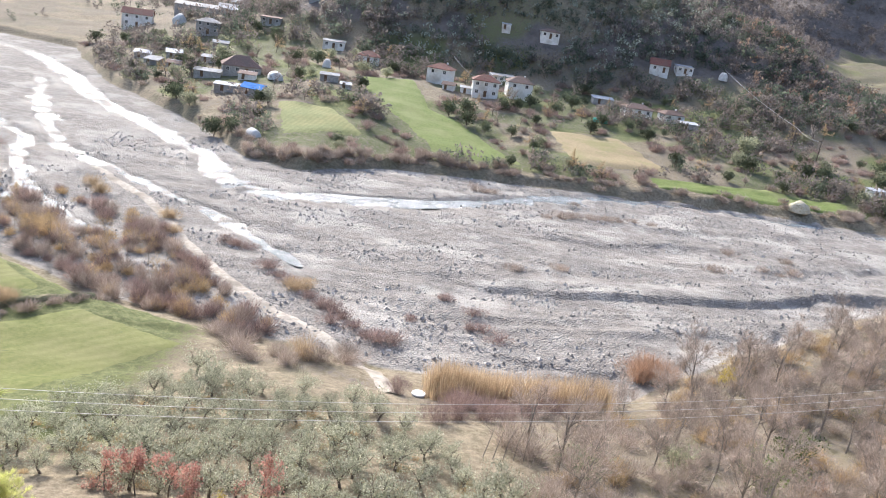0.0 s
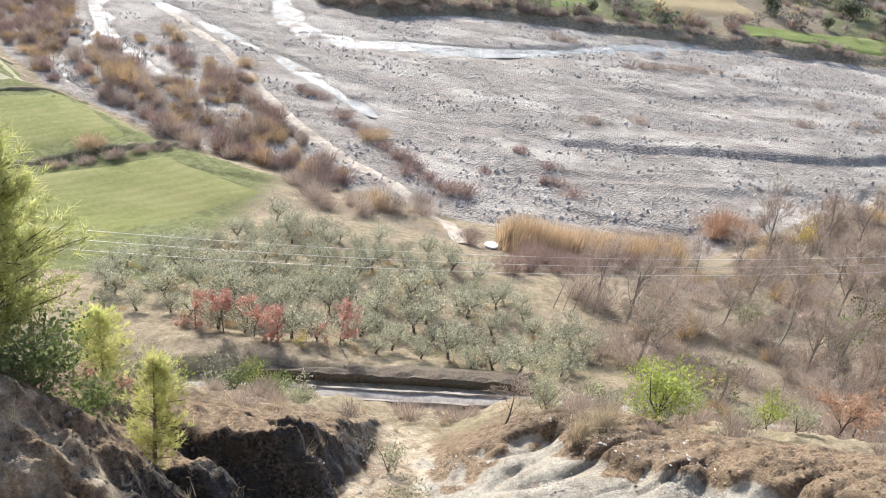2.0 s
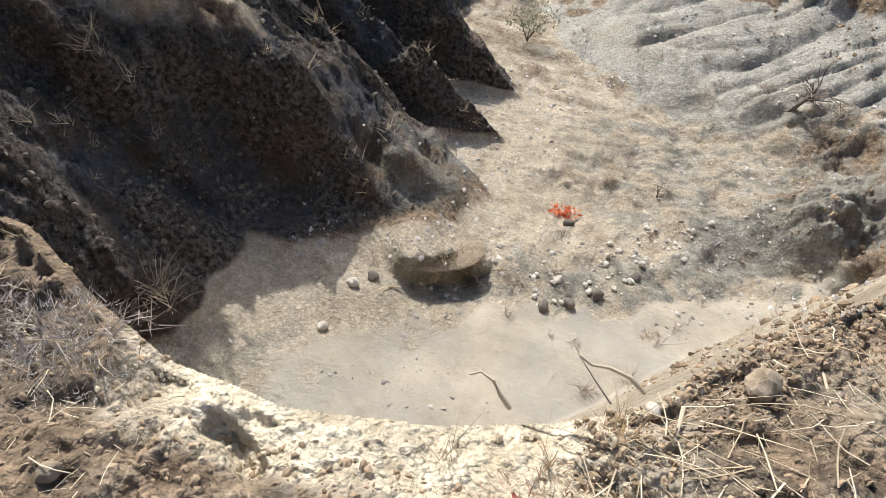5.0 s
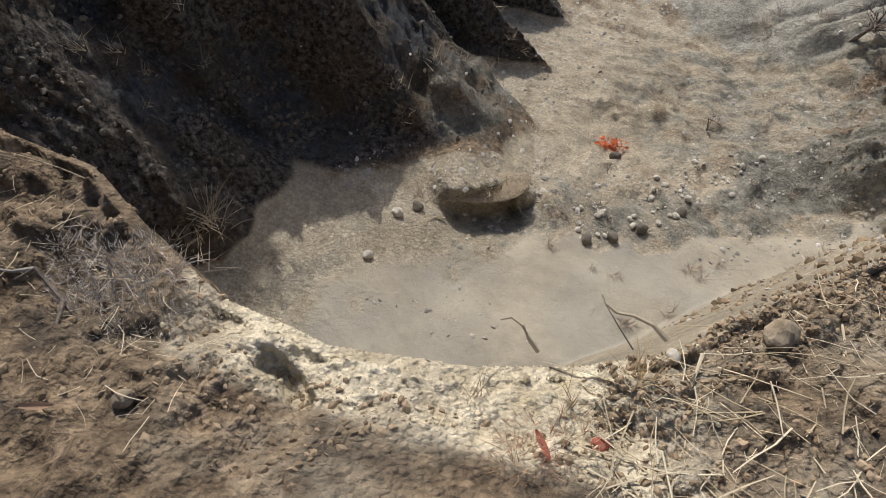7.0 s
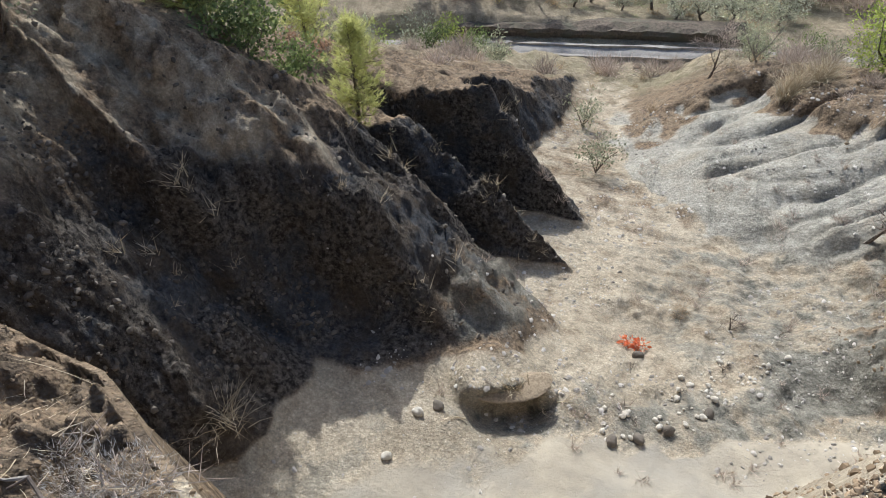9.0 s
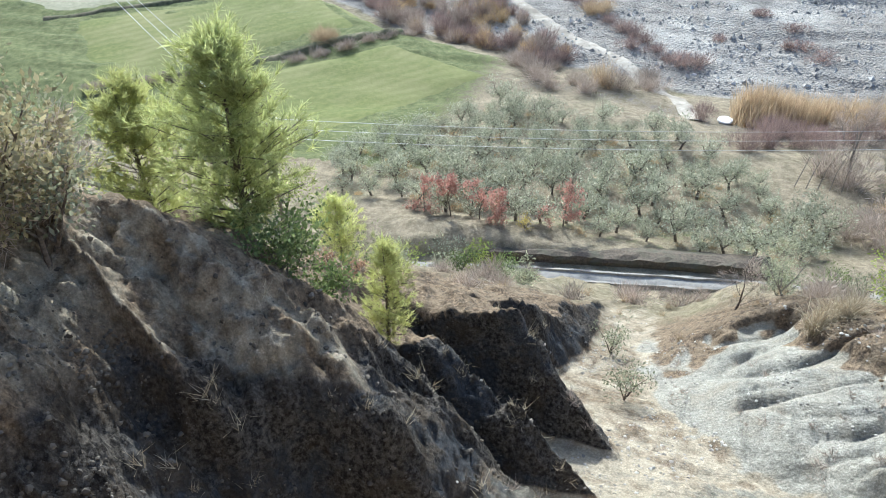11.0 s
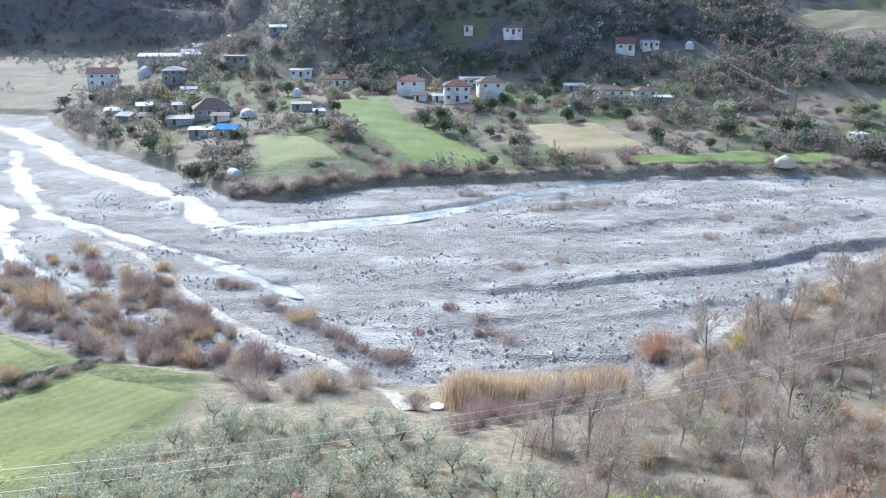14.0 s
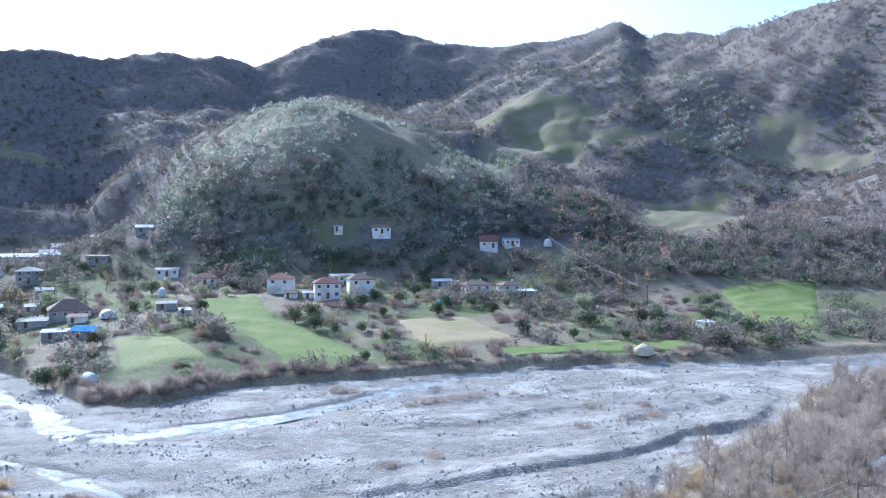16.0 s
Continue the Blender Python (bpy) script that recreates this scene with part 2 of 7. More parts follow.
def ground(x, y, fine=True):
    """Height of the ground, and what covers it."""
    x, y = np.asarray(x, float), np.asarray(y, float)
    low, wet, gravel = valley(x, y)
    low = low + hills(x, y)
    side = 38.4 - 0.72 * y + 0.10 * np.maximum(x, 0) - 1.15 * np.maximum(-12.6 - x, 0) - 0.02 * np.maximum(x - 12, 0) ** 1.2
    side = side - 0.55 * np.exp(-((x + 3.0) / 1.8) ** 2) * ramp(7, 1, y) - (1.0 * ramp(12, 17, y) + 1.1 * ramp(17, 24, y)) * ramp(3, -1, x)
    side = side + 0.6 * np.exp(-((x + 12.0) / 3.2) ** 2 - ((y - 9.0) / 3.2) ** 2)
    side = side - 2.5 * np.exp(-((x + 7.4) / 2.4) ** 2 - ((y - 14.0) / 2.4) ** 2)
    side = side + 0.35 * fbm(x / 5, y / 5, 3, 51) * ramp(2, 7, np.hypot(x, y))
    side = np.where(y < -25, 38.4 + 18 + 0.25 * (-25 - y), side)
    side = np.minimum(side, 70)
    pit, rise = gully(x, y)
    # the sunny bank ends in a crumbling edge of brown soil
    edge = side - pit + 0.22 * fbm(x / 2.1, y / 2.1, 4, 80, 0.6)
    pit = pit + 0.5 * ramp(1.6, 1.2, edge) * ramp(-1.0, 0.5, x) * ramp(12, 14, y)
    inside = (pit < side) & (y > lip(x) - 0.05) & (y < 38.5)
    mixed = softmin(side, pit, 0.35)
    hill = np.where((y > lip(x) - 0.1) & (y < 39), mixed, side)
    hill = np.where(y <= lip(x), side, hill)
    # the road at the foot, with a low bank on its far side
    ry = road_y(x)
    bench = ROAD_Z + 0.01 * (x + 5) + 0.05 * vnoise(x / 2, y, 81)
    z = -softmin(-hill, -low, 1.2)
    onroad = ramp(2.0, 1.2, np.abs(y - ry)) * ramp(-26, -18, x) * ramp(48, 36, x)
    z = z * (1 - onroad) + bench * onroad
    z = z + 0.45 * ramp(ry + 1.4, ry + 1.8, y) * ramp(ry + 7, ry + 2.6, y) * ramp(-20, -15, x) * ramp(48, 36, x)
    if fine:
        r = np.hypot(x, y)
        near = ramp(60, 25, r) * (1 - onroad)
        pitwall = np.where(inside, np.maximum(ramp(0.2, 1.5, rise), ramp(0.3, 1.5, pit - bed_at(y)) * ramp(2, 4, x)), 0.6)
        crack = way_off(x, y, [(-0.63, 0.44), (-0.56, 0.42), (-0.49, 0.36)])[0] + 0.012 * vnoise(x / 0.03, y / 0.03, 94)
        z = z - 0.07 * ramp(0.04, 0.015, crack)
        z = z + 0.16 * fbm(x / 0.33, y / 0.33, 4, 96, 0.6) * ramp(-0.9, -1.4, x) * ramp(7, 4, r) * np.where(inside, 0, 1)
        smooth = np.where(inside, ramp(-1, 1, x) * ramp(13, 15, y), 0)
        z = z + near * ((0.26 * fbm(x / 0.8, y / 0.8, 5, 91, 0.62) * (0.05 + 0.09 * ramp(6.5, 9, y) + 0.86 * pitwall) + 0.07 * np.abs(vnoise(x / 0.21, y / 0.21, 95)) * pitwall * ramp(26, 14, r)) * (1 - 0.8 * smooth) * ramp(1.0, 4.0, r)
                        + np.where(inside, 0.12 + 0.88 * pitwall, 1.0) * (0.05 * fbm(x / 0.17, y / 0.17, 4, 92, 0.62) + 0.028 * np.abs(vnoise(x / 0.06, y / 0.06, 93))) * ramp(0.3, 0.8, r) * ramp(14, 6, r))
    return z, dict(wet=wet, gravel=gravel * (z < 2.5), inside=inside, hill=hill > low, pit=pit, side=side, rise=rise, road=onroad)


def height(x, y):
    return float(ground(np.array([x]), np.array([y]))[0][0])


def inside(x, y, poly):
    """Whether the places x, y lie in a polygon."""
    hit = np.zeros(np.shape(x), bool)
    for k in range(len(poly)):
        (ax, ay), (bx, by) = poly[k], poly[k - 1]
        if ay != by:
            hit ^= ((ay > y) != (by > y)) & (x < (bx - ax) * (y - ay) / (by - ay) + ax)
    return hit


# grassy clearings on the wooded hills
CLEARINGS = [
    [(139, 733), (181, 760), (226, 708), (248, 694), (234, 670), (147, 702)],
    [(151, 694), (197, 696), (262, 638), (326, 601), (313, 593), (230, 643)],
    [(100, 487), (164, 685), (224, 653), (209, 624), (83, 396)],
    [(353, 615), (388, 585), (368, 561), (334, 581)],
    [(313, 586), (355, 569), (389, 514), (362, 512), (345, 553)],
    [(159, 409), (227, 552), (300, 551), (210, 380), (177, 355), (148, 373)],
    [(-239, 672), (-246, 691), (-202, 684), (-180, 683)],
]


# ------------------------------------------------------------------ materials
def nodes_of(name, rough=0.9, spec=0.25):
    m = bpy.data.materials.new(name)
    m.use_nodes = True
    tree = m.node_tree
    b = tree.nodes["Principled BSDF"]
    b.inputs["Roughness"].default_value = rough
    b.inputs["Specular IOR Level"].default_value = spec
    return m, tree, b


def add(tree, kind, **values):
    n = tree.nodes.new("ShaderNode" + kind)
    for key, v in values.items():
        n.inputs[key.replace("_", " ")].default_value = v
    return n


def grain(tree, scale, detail=4.0, rough=0.6, coord=None):
    n = add(tree, "TexNoise", Scale=scale, Detail=detail, Roughness=rough)
    if coord is not None:
        tree.links.new(coord, n.inputs["Vector"])
    return n.outputs["Fac"]


def spread(tree, fac, lo=0.35, hi=0.65):
    r = tree.nodes.new("ShaderNodeMapRange")
    r.inputs[1].default_value, r.inputs[2].default_value = lo, hi
    tree.links.new(fac, r.inputs[0])
    return r.outputs[0]


def blend(tree, fac, a, b, how="MIX"):
    n = tree.nodes.new("ShaderNodeMix")
    n.data_type, n.blend_type = "RGBA", how
    for socket, v in ((n.inputs[0], fac), (n.inputs[6], a), (n.inputs[7], b)):
        if isinstance(v, (int, float)):
            socket.default_value = v
        elif isinstance(v, tuple):
            socket.default_value = (*v, 1)
        else:
            tree.links.new(v, socket)
    return n.outputs[2]


def maths(tree, how, a, b):
    n = tree.nodes.new("ShaderNodeMath")
    n.operation = how
    for socket, v in ((n.inputs[0], a), (n.inputs[1], b)):
        if isinstance(v, (int, float)):
            socket.default_value = v
        else:
            tree.links.new(v, socket)
    return n.outputs[0]


def relief(tree, b, fac, strength, distance):
    n = add(tree, "Bump", Strength=strength, Distance=distance)
    tree.links.new(fac, n.inputs["Height"])
    tree.links.new(n.outputs[0], b.inputs["Normal"])


def place(tree):
    return tree.nodes.new("ShaderNodeNewGeometry").outputs["Position"]


def surface(name, dark, light, scale, rough=0.9, bump=0.3, depth=0.02, third=None, vary=0.0, spec=0.25, detail=5.0):
    """A plain grained surface: two colours at one scale, a third in larger stains, some variation from thing to thing."""
    m, tree, b = nodes_of(name, rough, spec)
    p = place(tree)
    fine = grain(tree, scale, detail, 0.65, p)
    c = blend(tree, spread(tree, fine), dark, light)
    big = grain(tree, scale * 0.13, 3.0, 0.6, p)
    if third:
        c = blend(tree, spread(tree, big, 0.48, 0.68), c, third)
    if vary:
        info = tree.nodes.new("ShaderNodeObjectInfo")
        hsv = add(tree, "HueSaturation", Saturation=1.0)
        tree.links.new(c, hsv.inputs["Color"])
        v = tree.nodes.new("ShaderNodeMapRange")
        v.inputs[3].default_value, v.inputs[4].default_value = 1 - vary, 1 + vary
        tree.links.new(info.outputs["Random"], v.inputs[0])
        tree.links.new(v.outputs[0], hsv.inputs["Value"])
        c = hsv.outputs[0]
    tree.links.new(c, b.inputs["Base Color"])
    if bump:
        relief(tree, b, fine, bump, depth)
    return m


def foliage(name, dark, light, vary=0.18, through_light=0.35, rough=0.65, scale=2.0, hue=0.0):
    """Leaves or twigs: colour varies leaf by leaf and plant by plant, and some light shines through."""
    m, tree, b = nodes_of(name, rough, 0.2)
    geo = tree.nodes.new("ShaderNodeNewGeometry")
    info = tree.nodes.new("ShaderNodeObjectInfo")
    c = blend(tree, geo.outputs["Random Per Island"], dark, light)
    patch = spread(tree, grain(tree, scale, 2.0, 0.5, geo.outputs["Position"]), 0.3, 0.7)
    hsv = add(tree, "HueSaturation", Saturation=1.0)
    tree.links.new(c, hsv.inputs["Color"])
    mixed = maths(tree, "ADD", maths(tree, "MULTIPLY", info.outputs["Random"], 2 * vary), maths(tree, "MULTIPLY", patch, 0.35))
    tree.links.new(maths(tree, "ADD", mixed, 1 - vary - 0.17), hsv.inputs["Value"])
    if hue:
        tree.links.new(maths(tree, "ADD", maths(tree, "MULTIPLY", info.outputs["Random"], hue), 0.5 - hue / 2), hsv.inputs["Hue"])
    tree.links.new(hsv.outputs[0], b.inputs["Base Color"])
    if through_light:
        tr = tree.nodes.new("ShaderNodeBsdfTranslucent")
        tree.links.new(hsv.outputs[0], tr.inputs["Color"])
        mix = add(tree, "MixShader", Fac=through_light)
        tree.links.new(b.outputs[0], mix.inputs[1])
        tree.links.new(tr.outputs[0], mix.inputs[2])
        tree.links.new(mix.outputs[0], tree.nodes["Material Output"].inputs["Surface"])
    return m


def ground_material():
    """Soil, dry grass, gravel, marl and green sward, laid by what covers the ground at each place."""
    m, tree, b = nodes_of("earth", 0.95, 0.15)
    p = place(tree)

    def cover(name):
        n = tree.nodes.new("ShaderNodeAttribute")
        n.attribute_name = name
        return n.outputs["Fac"]

    fine, mid, big = grain(tree, 9.0, 6.0, 0.7, p), grain(tree, 1.3, 5.0, 0.65, p), grain(tree, 0.11, 4.0, 0.6, p)
    speck = spread(tree, grain(tree, 26.0, 3.0, 0.6, p), 0.6, 0.72)
    soil = blend(tree, spread(tree, fine), (0.085, 0.06, 0.04), (0.37, 0.275, 0.18))
    soil = blend(tree, spread(tree, mid, 0.45, 0.62), soil, (0.28, 0.215, 0.145))
    soil = blend(tree, maths(tree, "MULTIPLY", spread(tree, grain(tree, 3.5, 5.0, 0.7, p), 0.5, 0.62), 0.7), soil, (0.085, 0.07, 0.055))
    dry = blend(tree, spread(tree, mid), (0.20, 0.165, 0.11), (0.40, 0.335, 0.235))
    dry = blend(tree, maths(tree, "MULTIPLY", spread(tree, big, 0.5, 0.7), 0.45), dry, (0.16, 0.165, 0.085))
    green = blend(tree, spread(tree, mid), (0.11, 0.13, 0.05), (0.22, 0.235, 0.10))
    # water-worn gravel
    cell = add(tree, "TexVoronoi", Scale=3.2)
    tree.links.new(p, cell.inputs["Vector"])
    stone = blend(tree, spread(tree, grain(tree, 0.5, 6.0, 0.75, p), 0.38, 0.62), (0.21, 0.19, 0.165), (0.47, 0.43, 0.375))
    stone = blend(tree, maths(tree, "MULTIPLY", spread(tree, cell.outputs["Distance"], 0.1, 0.5), 0.5), stone, (0.21, 0.20, 0.19))
    flow = tree.nodes.new("ShaderNodeMapping")
    flow.inputs["Rotation"].default_value[2] = radians(-20)
    flow.inputs["Scale"].default_value = (0.05, 0.42, 1.0)
    tree.links.new(p, flow.inputs["Vector"])
    stone = blend(tree, maths(tree, "MULTIPLY", spread(tree, grain(tree, 1.0, 5.0, 0.7, flow.outputs[0]), 0.48, 0.60), 0.65), stone, (0.235, 0.21, 0.185))
    stone = blend(tree, maths(tree, "MULTIPLY", spread(tree, grain(tree, 1.7, 7.0, 0.8, p), 0.55, 0.62), 0.6), stone, (0.20, 0.185, 0.165))
    silt = spread(tree, grain(tree, 0.07, 4.0, 0.6, p), 0.5, 0.62)
    stone = blend(tree, maths(tree, "MULTIPLY", silt, 0.6), stone, (0.50, 0.47, 0.42))
    # marl of the gully
    marl = blend(tree, spread(tree, mid), (0.30, 0.285, 0.238), (0.45, 0.425, 0.36))
    marl = blend(tree, maths(tree, "MULTIPLY", speck, 0.6), marl, (0.48, 0.46, 0.41))
    marl = blend(tree, maths(tree, "MULTIPLY", spread(tree, grain(tree, 0.6, 5.0, 0.7, p), 0.5, 0.66), 0.6), marl, (0.36, 0.315, 0.24))
    clay = blend(tree, spread(tree, mid, 0.3, 0.7), (0.36, 0.30, 0.215), (0.56, 0.485, 0.365))
    clay = blend(tree, maths(tree, "MULTIPLY", spread(tree, grain(tree, 0.45, 5.0, 0.7, p), 0.47, 0.60), 0.6), clay, (0.30, 0.255, 0.185))
    clay = blend(tree, maths(tree, "MULTIPLY", spread(tree, grain(tree, 0.8, 6.0, 0.75, p), 0.54, 0.62), 0.5), clay, (0.25, 0.24, 0.20))
    clay = blend(tree, maths(tree, "MULTIPLY", speck, 0.8), clay, (0.58, 0.52, 0.43))
    # woodland floor, its base colour raised a little to stand in for haze
    wood = blend(tree, spread(tree, grain(tree, 0.25, 5.0, 0.7, p)), (0.15, 0.132, 0.118), (0.25, 0.215, 0.19))
    # lower gully wall: earth darkened and blued, its shade put into the colour
    shade_earth = blend(tree, spread(tree, fine, 0.41, 0.62), (0.024, 0.021, 0.019), (0.175, 0.152, 0.126))
    shade_earth = blend(tree, maths(tree, "MULTIPLY", spread(tree, grain(tree, 0.55, 5.0, 0.7, p), 0.48, 0.60), 0.75), shade_earth, (0.066, 0.073, 0.084))
    shade_earth = blend(tree, maths(tree, "MULTIPLY", spread(tree, grain(tree, 0.8, 4.0, 0.7, p), 0.48, 0.62), 0.7), shade_earth, (0.085, 0.064, 0.044))
    shale = blend(tree, spread(tree, grain(tree, 2.2, 6.0, 0.72, p), 0.38, 0.62), (0.16, 0.152, 0.125), (0.33, 0.31, 0.255))
    shale = blend(tree, maths(tree, "MULTIPLY", spread(tree, fine, 0.52, 0.66), 0.6), shale, (0.085, 0.08, 0.068))
    silt_bed = blend(tree, spread(tree, grain(tree, 0.9, 5.0, 0.65, p), 0.35, 0.65), (0.27, 0.24, 0.19), (0.39, 0.345, 0.265))
    silt_bed = blend(tree, maths(tree, "MULTIPLY", spread(tree, grain(tree, 0.35, 4.0, 0.6, p), 0.48, 0.6), 0.5), silt_bed, (0.29, 0.275, 0.24))
    slip = tree.nodes.new("ShaderNodeMapping")
    slip.inputs["Rotation"].default_value[2] = radians(33)
    slip.inputs["Scale"].default_value = (1.5, 0.28, 0.6)
    tree.links.new(p, slip.inputs["Vector"])
    marl = blend(tree, maths(tree, "MULTIPLY", spread(tree, grain(tree, 1.0, 6.0, 0.75, slip.outputs[0]), 0.55, 0.62), 0.55), marl, (0.16, 0.16, 0.14))
    ragged = maths(tree, "SUBTRACT", spread(tree, mid, 0.25, 0.75), 0.5)

    def lay(c, name, other, soft=0.6):
        f = maths(tree, "ADD", cover(name), maths(tree, "MULTIPLY", ragged, soft))
        return blend(tree, spread(tree, f, 0.35, 0.65), c, other)

    c = lay(dry, "bare", soil)
    c = lay(c, "sward", green)
    c = lay(c, "wood", wood)
    c = lay(c, "clay", clay)
    c = lay(c, "marl", marl)
    c = lay(c, "shale", shale, 0.9)
    c = lay(c, "wet_or_shade", shade_earth, 0.3)
    yellow = blend(tree, spread(tree, fine, 0.3, 0.6), (0.50, 0.41, 0.265), (0.80, 0.70, 0.52))
    c = lay(c, "pale", yellow, 0.5)
    crumb = add(tree, "TexVoronoi", Scale=13.0)
    tree.links.new(p, crumb.inputs["Vector"])
    crumb2 = add(tree, "TexVoronoi", Scale=47.0)
    tree.links.new(p, crumb2.inputs["Vector"])
    c = blend(tree, maths(tree, "MULTIPLY", spread(tree, crumb.outputs["Distance"], 0.38, 0.66), 0.14), c, (0.05, 0.042, 0.034))
    tone = add(tree, "HueSaturation", Saturation=1.0)
    vary = tree.nodes.new("ShaderNodeMapRange")
    vary.inputs[1].default_value, vary.inputs[2].default_value, vary.inputs[3].default_value, vary.inputs[4].default_value = 0.32, 0.68, 0.66, 1.42
    tree.links.new(grain(tree, 21.0, 8.0, 0.78, p), vary.inputs[0])
    tree.links.new(vary.outputs[0], tone.inputs["Value"])
    tree.links.new(c, tone.inputs["Color"])
    c = blend(tree, 0.6, tone.outputs[0], blend(tree, spread(tree, grain(tree, 6.5, 4.0, 0.7, p), 0.36, 0.64), (0.55, 0.55, 0.55), (1.0, 1.0, 1.0)), "MULTIPLY")
    c = lay(c, "silt", silt_bed, 0.4)
    c = lay(c, "gravel", stone, 0.25)
    wet_or_shade = maths(tree, "MULTIPLY", cover("wet"), 0.45)
    c = blend(tree, wet_or_shade, c, (0.14, 0.135, 0.125))
    shine = tree.nodes.new("ShaderNodeMapRange")
    shine.inputs[3].default_value, shine.inputs[4].default_value = 0.95, 0.7
    tree.links.new(cover("wet"), shine.inputs[0])
    tree.links.new(shine.outputs[0], b.inputs["Roughness"])
    tree.links.new(c, b.inputs["Base Color"])
    h = maths(tree, "ADD", fine, maths(tree, "MULTIPLY", mid, 1.5))
    h = maths(tree, "ADD", h, maths(tree, "MULTIPLY", cell.outputs["Distance"], maths(tree, "MULTIPLY", cover("gravel"), 3.0)))
    h = maths(tree, "SUBTRACT", h, maths(tree, "ADD", maths(tree, "MULTIPLY", crumb.outputs["Distance"], 0.22), maths(tree, "MULTIPLY", crumb2.outputs["Distance"], 0.22)))
    h = maths(tree, "MULTIPLY", h, maths(tree, "SUBTRACT", 1.0, maths(tree, "MULTIPLY", cover("silt"), 0.75)))
    relief(tree, b, h, 1.0, 0.075)
    return m


EARTH = ground_material()


# ------------------------------------------------------------------ building helpers
def mesh_of(name, verts, faces, smooth=False):
    me = bpy.data.meshes.new(name)
    if isinstance(verts, np.ndarray):
        verts = verts.tolist()
    me.from_pydata(verts, [], faces)
    if smooth:
        me.polygons.foreach_set("use_smooth", np.ones(len(me.polygons), bool))
    me.update()
    return me


def part(name, bm, material, parent=None, label=""):
    """Links a bmesh, a mesh or (verts, faces) as one object, under a thing if one is given."""
    if isinstance(bm, tuple):
        me = mesh_of(name, *bm)
    elif isinstance(bm, bmesh.types.BMesh):
        me = bpy.data.meshes.new(name)
        bm.to_mesh(me)
        bm.free()
    else:
        me = bm
    if material and not me.materials:
        me.materials.append(material)
    ob = new(name, me)
    ob.parent = parent
    if label:
        tagged(ob, label)
    return ob


def thing(name, label, category, at=None, group=""):
    ob = new(name)
    ob.empty_display_size = 0.3
    if at is not None:
        ob.matrix_world = at
    return tagged(ob, label, category, group)


def box(w, d, h, at=(0, 0, 0), bevel=0.0):
    """A box that stands on at, as a bmesh."""
    bm = bmesh.new()
    bmesh.ops.create_cube(bm, size=1.0)
    bmesh.ops.scale(bm, vec=(w, d, h), verts=bm.verts)
    bmesh.ops.translate(bm, vec=(at[0], at[1], at[2] + h / 2), verts=bm.verts)
    if bevel:
        bmesh.ops.bevel(bm, geom=bm.edges[:], offset=bevel, segments=1, affect="EDGES")
    return bm


